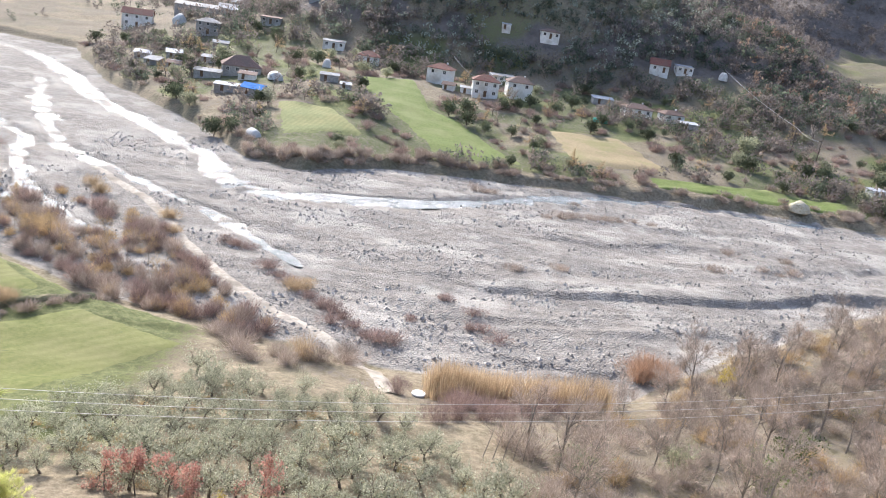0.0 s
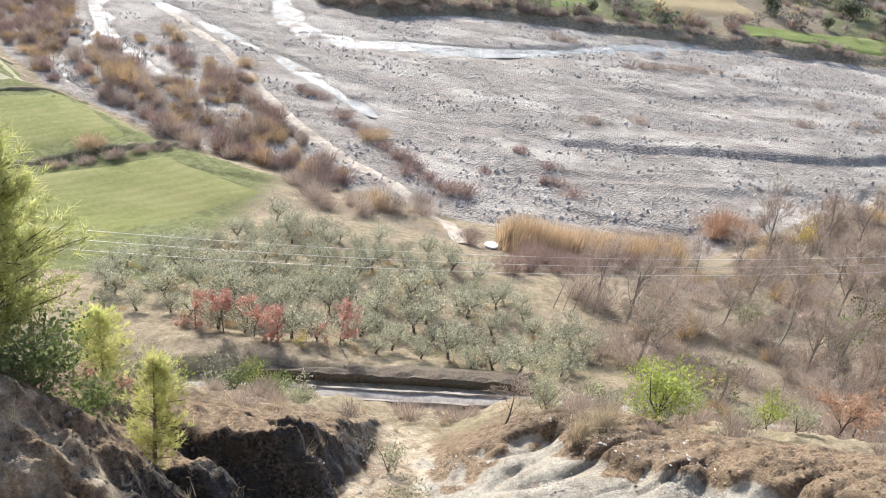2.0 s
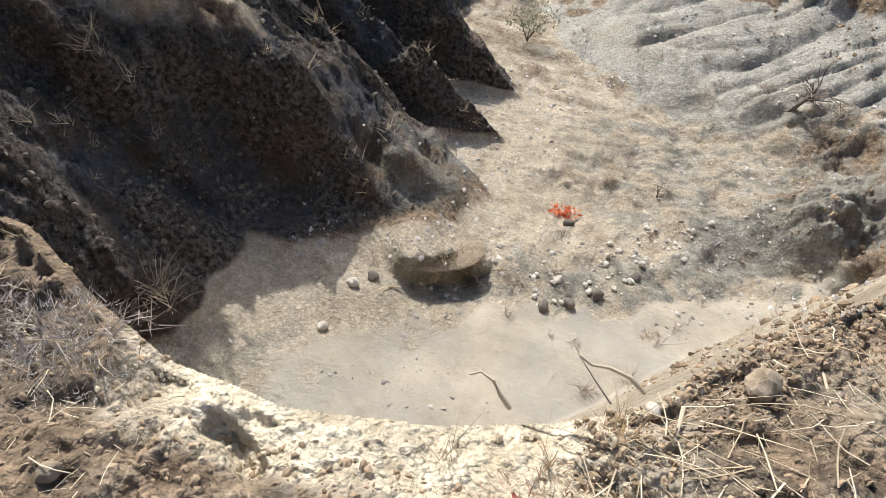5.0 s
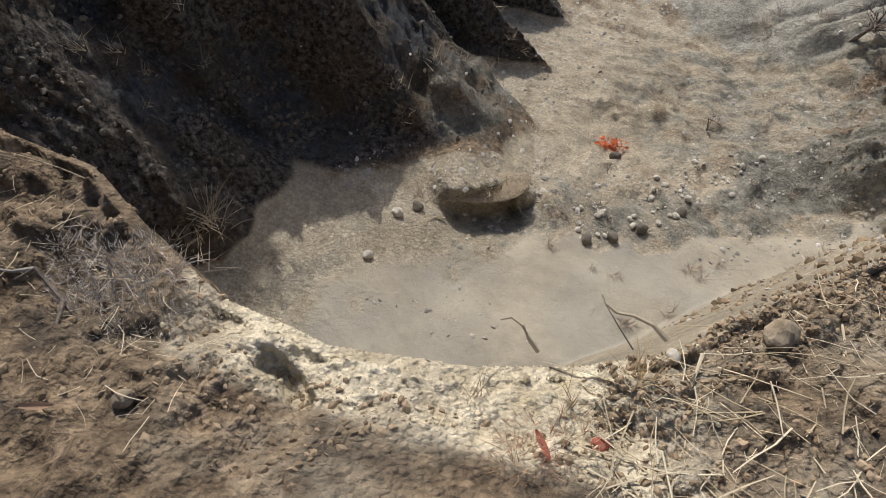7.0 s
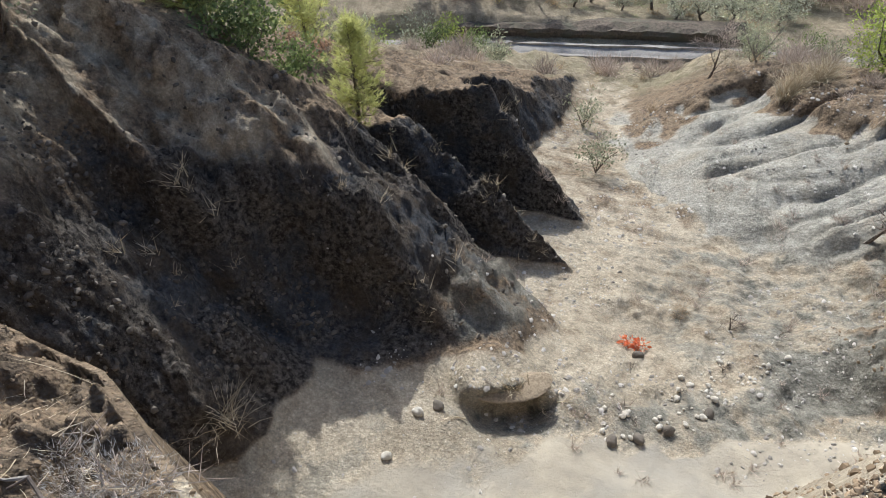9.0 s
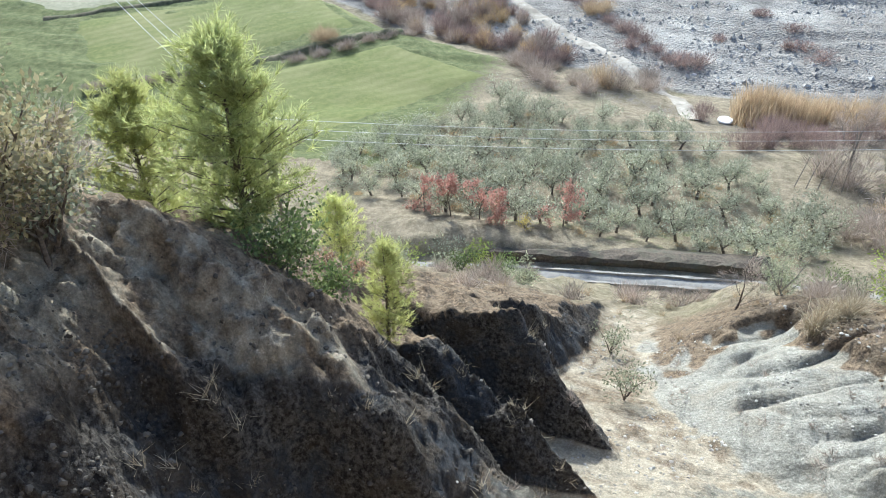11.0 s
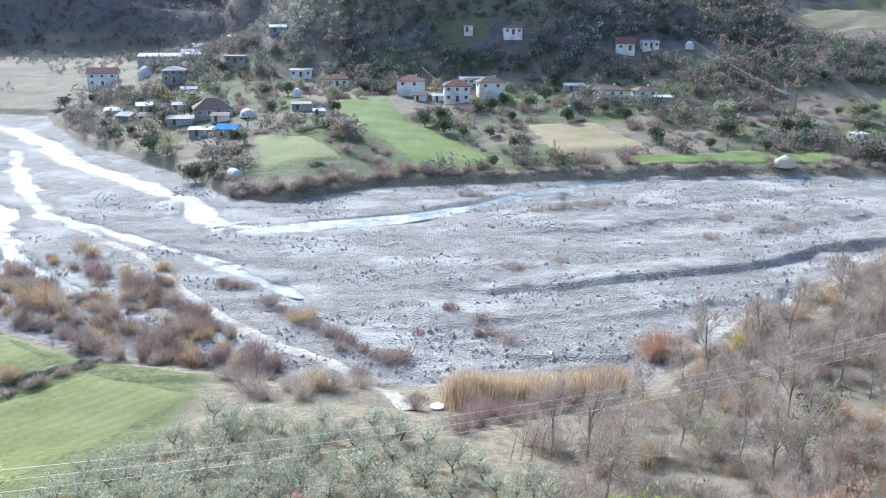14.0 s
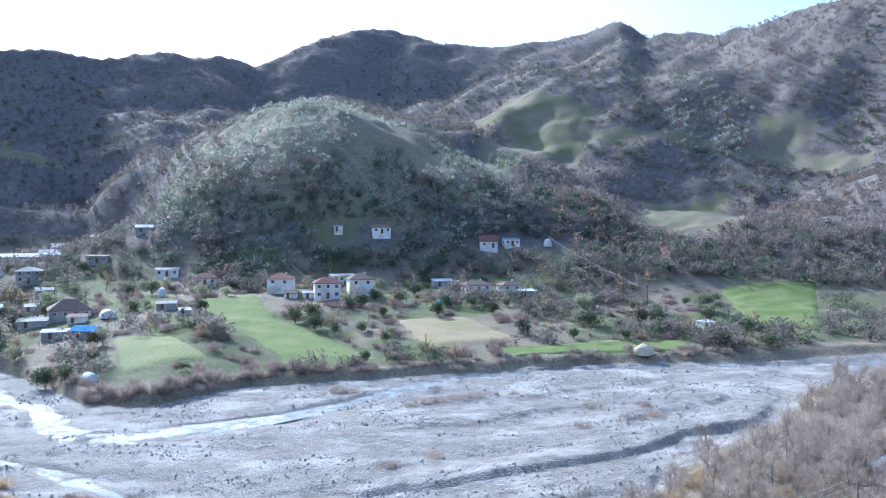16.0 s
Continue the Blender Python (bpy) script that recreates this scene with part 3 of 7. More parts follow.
# ------------------------------------------------------------------ the ground, one sheet to the horizon
def build_ground():
    fan = np.concatenate([np.arange(-180, -74, 4.0), np.arange(-74, 52, 0.24), np.arange(52, 180, 4.0)])
    reach = np.concatenate([0.2 * 1.014 ** np.arange(0, 290), np.geomspace(11.4, 34, 210), np.geomspace(34.4, 79.6, 70), np.geomspace(80, 230, 190), np.geomspace(233, 1150, 290), np.geomspace(1170, 2600, 24)])
    a, r = np.meshgrid(np.radians(fan), reach)
    x, y = (r * np.sin(a)).ravel(), (r * np.cos(a)).ravel()
    z, what = ground(x, y)
    n, k = a.shape
    i = np.arange(n * k).reshape(n, k)
    here, there = i, np.roll(i, -1, axis=1)
    quads = np.stack([here[:-1], there[:-1], there[1:], here[1:]], -1).reshape(-1, 4)[:, ::-1]
    me = bpy.data.meshes.new("ground")
    middle = n * k
    me.vertices.add(n * k + 1)
    co = np.concatenate([np.stack([x, y, z], 1), [[0, 0, float(ground(np.array([0.0]), np.array([0.0]))[0][0])]]])
    me.vertices.foreach_set("co", co.ravel())
    fans = np.stack([there[0], here[0], np.full(k, middle)], 1)[:, ::-1]
    loops = np.concatenate([quads.ravel(), fans.ravel()])
    me.loops.add(len(loops))
    me.loops.foreach_set("vertex_index", loops)
    starts = np.concatenate([np.arange(len(quads)) * 4, len(quads) * 4 + np.arange(k) * 3])
    me.polygons.add(len(starts))
    me.polygons.foreach_set("loop_start", starts)
    me.polygons.foreach_set("use_smooth", np.ones(len(starts), bool))
    me.update(calc_edges=True)
    d = np.hypot(x, y)
    up = np.clip(what["rise"], 0, 9)
    hollow = what["inside"].astype(float)
    rim = what["side"] - what["pit"]
    ragged = 0.5 * vnoise(x / 0.7, y / 0.7, 112)
    sunny = ramp(-2.2, -0.6, x)
    topsoil = ramp(1.9, 1.3, rim + ragged) * ramp(-1.6, -0.2, x) * ramp(12, 14, y)
    rightfoot = knots(y, [10, 14, 15.6, 17.2, 19.6, 22, 30], [4.6, 4.4, 3.2, 1.5, -0.5, -1.3, -2])
    marl = hollow * (1 - topsoil) * (ramp(-0.4, 0.5, x - rightfoot + ragged) * ramp(14.0, 16.5, y + ragged) * ramp(27, 24, y))
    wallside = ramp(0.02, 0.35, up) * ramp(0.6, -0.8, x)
    flat = hollow * (1 - wallside)
    wash = y - 6.7 - 0.5 * x + 0.8 * ragged + 0.5 * fbm(x / 1.3, y / 1.3, 3, 114)
    silt = flat * ramp(0.35, -0.45, wash) * ramp(-4.2, -2.4, x + ragged) * ramp(9.5, 7.5, x) * ramp(1.3, 0.7, what["pit"] - bed_at(y) + 0.5 * ragged)
    shale = flat * (0.75 * ramp(1.0, 0.5, np.hypot((x - 5.0) / 2.0, (y - 10.4 - 0.3 * (x - 5)) / 1.1) + 0.7 * ragged) + 0.5 * ramp(-0.6, 0.4, wash) * ramp(2.6, 1.2, wash) * ramp(-3, -1.5, x)
                    + 0.46 * ramp(9.5, 11, y) * ramp(17, 15, y) * ramp(0, 1.5, x))
    shale = np.clip(shale, 0, 1) + 0.62 * hollow * ramp(0.2, 0.6, up) * ramp(-4.4, -2.8, x) * ramp(14, 11, y)
    clay = hollow * (1 - 0.95 * wallside) * (1 - topsoil) * (1 - 0.6 * ramp(0.4, 1.6, what["pit"] - bed_at(y)) * ramp(3, 5, x) * ramp(16, 13, y)) + 1.0 * ramp(2.0, 1.2, d) * ramp(0.95, 0.55, np.abs(x + 0.3) / 1.0) * ramp(0.3, 0.5, y) + 0.42 * ramp(4.0, 2.5, d) * ramp(-1.1, -0.7, x)
    clay = clay * (1 - 0.3 * flat * ramp(7.5, 9.5, y) * (1 - marl) - 0.15 * flat * ramp(14, 18, y) * (1 - marl))
    clay = clay * (1 - ramp(-0.8, -1.2, x) * ramp(1.6, 0.8, y - lip(x)))
    # gravelly shoulder of the wall: paler clay, with its sunlit look in the colour
    clay = np.maximum(clay, 0.52 * hollow * ramp(3.4, 4.6, up + ragged) * ramp(12, 10, y))
    clay = np.maximum(clay, ramp(1.0, 0.6, np.hypot((x + 7.2) / 1.3, (y - 8.9) / 0.9) + ragged))
    green = (0.35 + 0.65 * ramp(-0.3, 0.15, fbm(x / 30, y / 30, 3, 103))) * ramp(2, 8, y - far_bank(x)) * ramp(420, 300, d)
    slope_up = hills(x, y)
    onhill = ramp(6, 22, slope_up) * (y > 150)
    meadow = np.zeros(len(x))
    for poly in CLEARINGS:
        meadow = np.maximum(meadow, inside(x + 5 * vnoise(x / 9, y / 9, 106), y + 5 * vnoise(x / 9, y / 9, 107), poly))
    meadow = meadow * onhill
    scrub = 0.42 * ramp(7, 12, x) * ramp(42, 50, y) * ((y < near_bank(x)) & (y < 150))
    scrub = np.maximum(scrub, 0.5 * ramp(4, 10, near_bank(x) - y) * ramp(16, 8, near_bank(x) - y) * ((y > 60) & (x > -22)))
    spur = ((x + 6) / 92 * np.where(x > -6, 0.72, 1.05)) ** 2 + ((y - 440) / 118) ** 2
    onhill = onhill * ramp(0.55, 0.8, spur + 0.15 * vnoise(x / 12, y / 12, 108))
    scrub = np.maximum(scrub, (0.42 - 0.3 * ramp(0.2, 0.6, fbm(x / 18, y / 18, 2, 109))) * ramp(3, 10, y - far_bank(x)) * (y < 640) * ramp(0.75, 0.95, spur))
    layers = dict(
        gravel=what["gravel"], wet=what["gravel"] * np.maximum(what["wet"], ramp(-25, -70, x) * ramp(-0.25, 0.25, fbm(x / 11 + y / 20, y / 16 - x / 20, 3, 105)) * 0.5),
        bare=np.where(what["hill"], ramp(34, 22, d), 0.0) * (1 - what["road"]), sward=np.maximum(np.maximum(green * 0.8, meadow * (0.44 + 0.16 * vnoise(x / 16, y / 8, 111))), ramp(-20, -30, x) * (y < near_bank(x) - 3) * (y > 50) * (x < -20) * 0.8 + 0.42 * inside(x, y, [(-30, 51), (-21.5, 69), (-4.6, 66), (3, 57), (9, 50), (7, 44), (-10, 42.5), (-25, 43)]) * ramp(-0.5, 0.4, fbm(x / 3, y / 3, 3, 113))),
        wood=np.clip(np.maximum(onhill * (1 - meadow), scrub), 0, 1),
        pale=ramp(1.0, 0.6, np.abs(x + 0.22) / 0.85) * ramp(0.28, 0.42, y) * ramp(2.6, 1.6, d) * (0.75 + 0.3 * vnoise(x / 0.2, y / 0.2, 110)), clay=clay, marl=np.clip(marl, 0, 1), shale=shale, silt=silt,
        # the shade-coloured earth covers the left wall and thins out towards its top
        wet_or_shade=hollow * wallside * ramp(0, 2, 30 - y) * (1 - 0.9 * ramp(3.2, 4.8, up)) * (1 - 0.6 * ramp(-4.4, -2.8, x + ragged) * ramp(0.0, 1.0, y - 6.5) * ramp(12.5, 10.5, y)))
    for name, v in layers.items():
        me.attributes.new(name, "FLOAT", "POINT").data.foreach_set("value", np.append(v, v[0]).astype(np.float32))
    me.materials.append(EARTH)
    return tagged(new("ground", me), "valley floor, eroded clay gully and wooded hills", "ground", kind="structure")


build_ground()

# ------------------------------------------------------------------ water
def water_material():
    m, tree, b = nodes_of("river_water", 0.16, 0.4)
    p = place(tree)
    deep = blend(tree, spread(tree, grain(tree, 0.2, 3.0, 0.6, p), 0.4, 0.65), (0.20, 0.23, 0.235), (0.34, 0.37, 0.375))
    foam = spread(tree, grain(tree, 1.1, 6.0, 0.75, p), 0.56, 0.68)
    tree.links.new(blend(tree, maths(tree, "MULTIPLY", foam, 0.55), deep, (0.6, 0.62, 0.62)), b.inputs["Base Color"])
    relief(tree, b, grain(tree, 1.6, 5.0, 0.7, p), 0.9, 0.35)
    return m


WATER = water_material()


def strip(line, wide, z, step=2.0):
    """A band along a broken line of (x, y, half width)."""
    verts, faces = [], []
    pts = []
    for k in range(len(line) - 1):
        (ax, ay, aw), (bx, by, bw) = line[k], line[k + 1]
        n = max(1, int(math.hypot(bx - ax, by - ay) / step))
        pts += [(ax + (bx - ax) * i / n, ay + (by - ay) * i / n, aw + (bw - aw) * i / n) for i in range(n)]
    pts.append(line[-1])
    for k, (x, y, w) in enumerate(pts):
        ax, ay, _ = pts[max(k - 2, 0)]
        bx, by, _ = pts[min(k + 2, len(pts) - 1)]
        l = math.hypot(bx - ax, by - ay)
        w *= (1 + 0.3 * float(vnoise(x / 8, y / 8, 22))) * min(1.0, 0.1 + k / 6, 0.1 + (len(pts) - 1 - k) / 6)
        ux, uy = -(by - ay) / l, (bx - ax) / l
        for s in (-1, -0.33, 0.33, 1):
            verts.append((x + ux * w * wide * s, y + uy * w * wide * s, z))
    for k in range(len(pts) - 1):
        for j in range(3):
            i = 4 * k + j
            faces.append((i, i + 1, i + 5, i + 4))
    return verts, faces


for k, line in enumerate(CHANNELS):
    tagged(part("water", strip(line, 1.25, -0.30 - 0.006 * k), WATER), "shallow braided river water glinting over gravel", "river", kind="structure")


# ------------------------------------------------------------------ fields
def field(name, corners, material, label, lift=0.12, step=2.5):
    """A tilled parcel draped on the ground: corners in order, four of them, with wavering edges."""
    a, b, c, d = [np.array(p, float) for p in corners]
    nu = max(4, int(max(np.linalg.norm(b - a), np.linalg.norm(c - d)) / step))
    nv = max(4, int(max(np.linalg.norm(d - a), np.linalg.norm(c - b)) / step))
    u, v = np.meshgrid(np.linspace(0, 1, nu + 1), np.linspace(0, 1, nv + 1))
    u, v = u.ravel()[:, None], v.ravel()[:, None]
    p = (1 - v) * ((1 - u) * a + u * b) + v * ((1 - u) * d + u * c)
    p = p + 0.12 * np.stack([vnoise(p[:, 0] / 3, p[:, 1] / 3, 201), vnoise(p[:, 0] / 3, p[:, 1] / 3, 202)], 1)
    z = ground(p[:, 0], p[:, 1], False)[0]
    rim = ((u[:, 0] < 1e-6) | (u[:, 0] > 1 - 1e-6) | (v[:, 0] < 1e-6) | (v[:, 0] > 1 - 1e-6))
    z = z + np.where(rim, -0.3, lift)
    i = np.arange((nu + 1) * (nv + 1)).reshape(nv + 1, nu + 1)
    faces = np.stack([i[:-1, :-1], i[:-1, 1:], i[1:, 1:], i[1:, :-1]], -1).reshape(-1, 4)
    area = sum(float(corners[k][0] * corners[(k + 1) % 4][1] - corners[(k + 1) % 4][0] * corners[k][1]) for k in range(4))
    if area < 0:
        faces = faces[:, ::-1]
    ob = part(name, (np.column_stack([p, z]), faces.tolist(), True), material)
    return tagged(ob, label, "field", kind="structure")


def long_field(name, left, right, material, label, lift=0.3, step=2.0):
    """A parcel between two broken lines of equal count, draped on the ground."""
    rows = []
    for k in range(len(left) - 1):
        n = max(2, int(math.dist(left[k], left[k + 1]) / step))
        for i in range(n + (k == len(left) - 2)):
            t = i / n
            a = (left[k][0] + (left[k + 1][0] - left[k][0]) * t, left[k][1] + (left[k + 1][1] - left[k][1]) * t)
            b = (right[k][0] + (right[k + 1][0] - right[k][0]) * t, right[k][1] + (right[k + 1][1] - right[k][1]) * t)
            rows.append((a, b))
    m = 12
    u = np.linspace(0, 1, m + 1)
    p = np.array([[(a[0] + (b[0] - a[0]) * t, a[1] + (b[1] - a[1]) * t) for t in u] for a, b in rows])
    p = p + 0.5 * np.stack([vnoise(p[..., 0] / 3, p[..., 1] / 3, 203), vnoise(p[..., 0] / 3, p[..., 1] / 3, 204)], -1)
    z = ground(p[..., 0].ravel(), p[..., 1].ravel(), False)[0].reshape(p.shape[:2]) + lift
    z[0] -= lift + 0.3
    z[-1] -= lift + 0.3
    z[:, 0] -= lift + 0.3
    z[:, -1] -= lift + 0.3
    i = np.arange(z.size).reshape(z.shape)
    f = np.stack([i[:-1, :-1], i[:-1, 1:], i[1:, 1:], i[1:, :-1]], -1).reshape(-1, 4)
    v = np.column_stack([p.reshape(-1, 2), z.ravel()])
    a, b, c = v[f[0][0]], v[f[0][1]], v[f[0][2]]
    if (b[0] - a[0]) * (c[1] - b[1]) - (b[1] - a[1]) * (c[0] - b[0]) < 0:
        f = f[:, ::-1]
    return tagged(part(name, (v, f.tolist(), True), material), label, "field", kind="structure")


def crop(name, dark, light, pale, rows=0.0, turn=0.0):
    """Young crop or meadow, with drill rows if rows is their spacing."""
    m, tree, b = nodes_of(name, 0.9, 0.15)
    p = place(tree)
    c = blend(tree, spread(tree, grain(tree, 1.6, 6.0, 0.75, p), 0.3, 0.7), dark, light)
    c = blend(tree, maths(tree, "MULTIPLY", spread(tree, grain(tree, 0.09, 4.0, 0.65, p), 0.45, 0.7), 0.75), c, pale)
    if rows:
        mp = add(tree, "Mapping", Rotation=(0, 0, radians(turn)))
        tree.links.new(p, mp.inputs["Vector"])
        w = add(tree, "TexWave", Scale=1 / rows / 3.1, Distortion=2.5, Detail=3.0)
        tree.links.new(mp.outputs[0], w.inputs["Vector"])
        c = blend(tree, maths(tree, "MULTIPLY", w.outputs["Fac"], 0.3), c, dark)
    tree.links.new(c, b.inputs["Base Color"])
    relief(tree, b, grain(tree, 3.0, 5.0, 0.7, p), 0.6, 0.1)
    return m


MEADOW = crop("wheat_field", (0.105, 0.125, 0.035), (0.205, 0.215, 0.075), (0.25, 0.235, 0.11), 1.6, 40)
MEADOW_PALE = crop("stubble_field", (0.24, 0.23, 0.15), (0.37, 0.35, 0.25), (0.24, 0.26, 0.13))
BRIGHT = crop("bright_meadow", (0.095, 0.135, 0.035), (0.20, 0.24, 0.075), (0.24, 0.25, 0.11))
OLIVEY = crop("kale_plot", (0.13, 0.16, 0.06), (0.27, 0.27, 0.12), (0.28, 0.25, 0.11), 1.4, 10)
DRYISH = crop("dry_plot", (0.24, 0.19, 0.11), (0.40, 0.32, 0.19), (0.22, 0.22, 0.09))
field("field", [(-24.5, 78), (-38, 82), (-63, 57), (-35, 56)], MEADOW, "green field of young wheat on the near terrace")
field("field", [(-41, 88), (-56, 97.5), (-82, 76), (-64, 59.5)], MEADOW, "green field of young wheat beside a shrub belt")
field("field", [(-63, 97.6), (-73.5, 107), (-103, 80), (-83, 76.5)], MEADOW_PALE, "pale stubble field between green parcels")
field("field", [(-74.2, 107.6), (-88.4, 122.6), (-120, 95), (-104, 80.6)], MEADOW, "green parcel of young wheat")
field("field", [(-89.2, 123.6), (-100.6, 137.6), (-137, 111), (-120.6, 95.6)], MEADOW, "green parcel of young wheat")
field("field", [(-101.4, 138.4), (-118, 160), (-152, 126), (-138, 111.8)], MEADOW, "green parcel of young wheat by the river")
field("field", [(-119, 163), (-134, 180), (-178, 150), (-155, 128)], MEADOW_PALE, "pale stubble field at the far end of the terrace")


def field_bank(a, b, half=0.55, high=0.28):
    """A low grassy bank between two parcels."""
    n = max(2, int(math.hypot(b[0] - a[0], b[1] - a[1]) / 1.2))
    t = np.linspace(0, 1, n + 1)
    px, py = a[0] + (b[0] - a[0]) * t, a[1] + (b[1] - a[1]) * t
    l = math.hypot(b[0] - a[0], b[1] - a[1])
    ux, uy = -(b[1] - a[1]) / l, (b[0] - a[0]) / l
    s = np.array([-1, -0.45, 0.0, 0.45, 1])
    px, py = px + ux * 0.3 * vnoise(t * l / 3, t, 211), py + uy * 0.3 * vnoise(t * l / 3, t, 211)
    x, y = px[:, None] + ux * half * s, py[:, None] + uy * half * s
    z = ground(x.ravel(), y.ravel(), False)[0].reshape(x.shape) + np.array([-0.1, 0.75, 1, 0.75, -0.1]) * high * (1 + 0.5 * vnoise(x / 0.8, y / 0.8, 212))
    i = np.arange(x.size).reshape(x.shape)
    f = np.stack([i[:-1, :-1], i[1:, :-1], i[1:, 1:], i[:-1, 1:]], -1).reshape(-1, 4)
    ob = part("field_bank", (np.column_stack([x.ravel(), y.ravel(), z.ravel()]), f.tolist(), True), BANK_GRASS)
    return tagged(ob, "low rough grassy bank between two parcels", "bank", kind="structure")


BANK_GRASS = surface("bank_grass", (0.07, 0.075, 0.04), (0.17, 0.16, 0.09), 2.2, 0.95, 0.8, 0.15, (0.20, 0.17, 0.11))
for a, b in (((-57, 98), (-84, 75)), ((-73.5, 107.3), (-105, 79.5)), ((-88.8, 123.1), (-121, 95)), ((-101, 138), (-138, 111.2)), ((-118.5, 161.5), (-153.5, 127)), ((-39, 85.5), (-64, 59))):
    field_bank(a, b, 0.6 if a[0] < -40 else 0.9, 0.3 if a[0] < -40 else 0.55)

# ------------------------------------------------------------------ plants: shapes
BARK = surface("bark", (0.07, 0.055, 0.045), (0.20, 0.165, 0.135), 14.0, 0.95, 0.6, 0.03)
PALE_BARK = surface("pale_bark", (0.17, 0.15, 0.125), (0.34, 0.31, 0.27), 14.0, 0.9, 0.5, 0.02)
OLIVE_LEAF = foliage("olive_leaf", (0.235, 0.245, 0.16), (0.54, 0.54, 0.41), 0.2, 0.35, 0.5)
PINE_LEAF = foliage("pine_needle", (0.30, 0.33, 0.12), (0.58, 0.60, 0.28), 0.12, 0.6, 0.6)
LIGHT_PINE = foliage("light_pine_needle", (0.40, 0.42, 0.14), (0.70, 0.70, 0.32), 0.1, 0.65, 0.6)
OAK_LEAF = foliage("buff_oak_leaf", (0.24, 0.21, 0.11), (0.50, 0.44, 0.26), 0.15, 0.4, 0.7)
SHRUB_LEAF = foliage("evergreen_leaf", (0.075, 0.105, 0.04), (0.24, 0.29, 0.11), 0.3, 0.4, 0.6)
LIME_LEAF = foliage("lime_green_leaf", (0.19, 0.24, 0.05), (0.42, 0.47, 0.13), 0.15, 0.5, 0.6)
GREY_LEAF = foliage("grey_green_leaf", (0.22, 0.235, 0.15), (0.45, 0.45, 0.31), 0.2, 0.4, 0.7)
RED_LEAF = foliage("rust_red_leaf", (0.36, 0.17, 0.135), (0.62, 0.37, 0.30), 0.15, 0.5, 0.7)
PEACH_LEAF = foliage("withered_leaf", (0.33, 0.19, 0.11), (0.60, 0.42, 0.30), 0.15, 0.4, 0.7)
YELLOW_LEAF = foliage("yellow_leaf", (0.33, 0.26, 0.06), (0.60, 0.48, 0.13), 0.15, 0.4, 0.7)
TWIG = foliage("bare_twig", (0.27, 0.22, 0.18), (0.56, 0.47, 0.40), 0.2, 0.25, 0.9)
TWIG_PURPLE = foliage("purple_twig", (0.22, 0.155, 0.14), (0.46, 0.35, 0.305), 0.2, 0.25, 0.9)
TWIG_TAN = foliage("tan_twig", (0.34, 0.245, 0.13), (0.62, 0.47, 0.28), 0.2, 0.3, 0.9)
TWIG_ORANGE = foliage("orange_twig", (0.36, 0.23, 0.15), (0.60, 0.42, 0.30), 0.15, 0.3, 0.9)
REED = foliage("dry_reed", (0.33, 0.245, 0.155), (0.57, 0.45, 0.30), 0.15, 0.4, 0.8)
STRAW = foliage("straw", (0.34, 0.27, 0.17), (0.68, 0.60, 0.45), 0.1, 0.2, 0.8)


def tube(points, radii, sides=5):
    """A tapering limb through points."""
    pts = [Vector(p) for p in points]
    verts, faces = [], []
    for k, p in enumerate(pts):
        way = (pts[min(k + 1, len(pts) - 1)] - pts[max(k - 1, 0)]).normalized()
        side = way.orthogonal().normalized()
        other = way.cross(side)
        for j in range(sides):
            a = 2 * math.pi * j / sides
            verts.append(tuple(p + radii[k] * (math.cos(a) * side + math.sin(a) * other)))
    for k in range(len(pts) - 1):
        for j in range(sides):
            a, b = k * sides + j, k * sides + (j + 1) % sides
            faces.append((a, b, b + sides, a + sides))
    faces.append(tuple(range(sides))[::-1])
    faces.append(tuple(range((len(pts) - 1) * sides, len(pts) * sides)))
    return verts, faces


def joined(pieces):
    verts, faces = [], []
    for v, f in pieces:
        n = len(verts)
        verts += [tuple(p) for p in v]
        faces += [tuple(i + n for i in face) for face in f]
    return verts, faces


def unit(rng, n):
    v = rng.normal(size=(n, 3))
    return v / np.linalg.norm(v, axis=1)[:, None]


def leaf_quads(rng, at, along, length, width):
    """Pointed leaves at the places at, growing along their directions."""
    n = len(at)
    side = np.cross(along, unit(rng, n))
    side /= np.linalg.norm(side, axis=1)[:, None] + 1e-9
    l = length * rng.uniform(0.6, 1.3, (n, 1))
    w = width * rng.uniform(0.6, 1.3, (n, 1))
    v = np.stack([at, at + along * l * 0.5 + side * w, at + along * l, at + along * l * 0.5 - side * w], 1).reshape(-1, 3)
    return v, np.arange(4 * n).reshape(n, 4).tolist()


def blades(rng, at, along, length, width):
    """Thin pointed blades or twigs."""
    n = len(at)
    side = np.cross(along, unit(rng, n))
    side /= np.linalg.norm(side, axis=1)[:, None] + 1e-9
    l = length * rng.uniform(0.5, 1.4, (n, 1))
    v = np.stack([at + side * width, at - side * width, at + along * l + 0.12 * l * unit(rng, n)], 1).reshape(-1, 3)
    return v, np.arange(3 * n).reshape(n, 3).tolist()


def cloud(rng, n, spots, sizes, squash=0.75):
    """Points in the outer parts of several lumps, and the directions away from their middles."""
    k = rng.integers(0, len(spots), n)
    u = unit(rng, n)
    r = rng.uniform(0.35, 1.0, (n, 1)) ** 0.6
    p = np.asarray(spots)[k] + u * r * np.asarray(sizes)[k][:, None] * np.array([1, 1, squash])
    return p, u


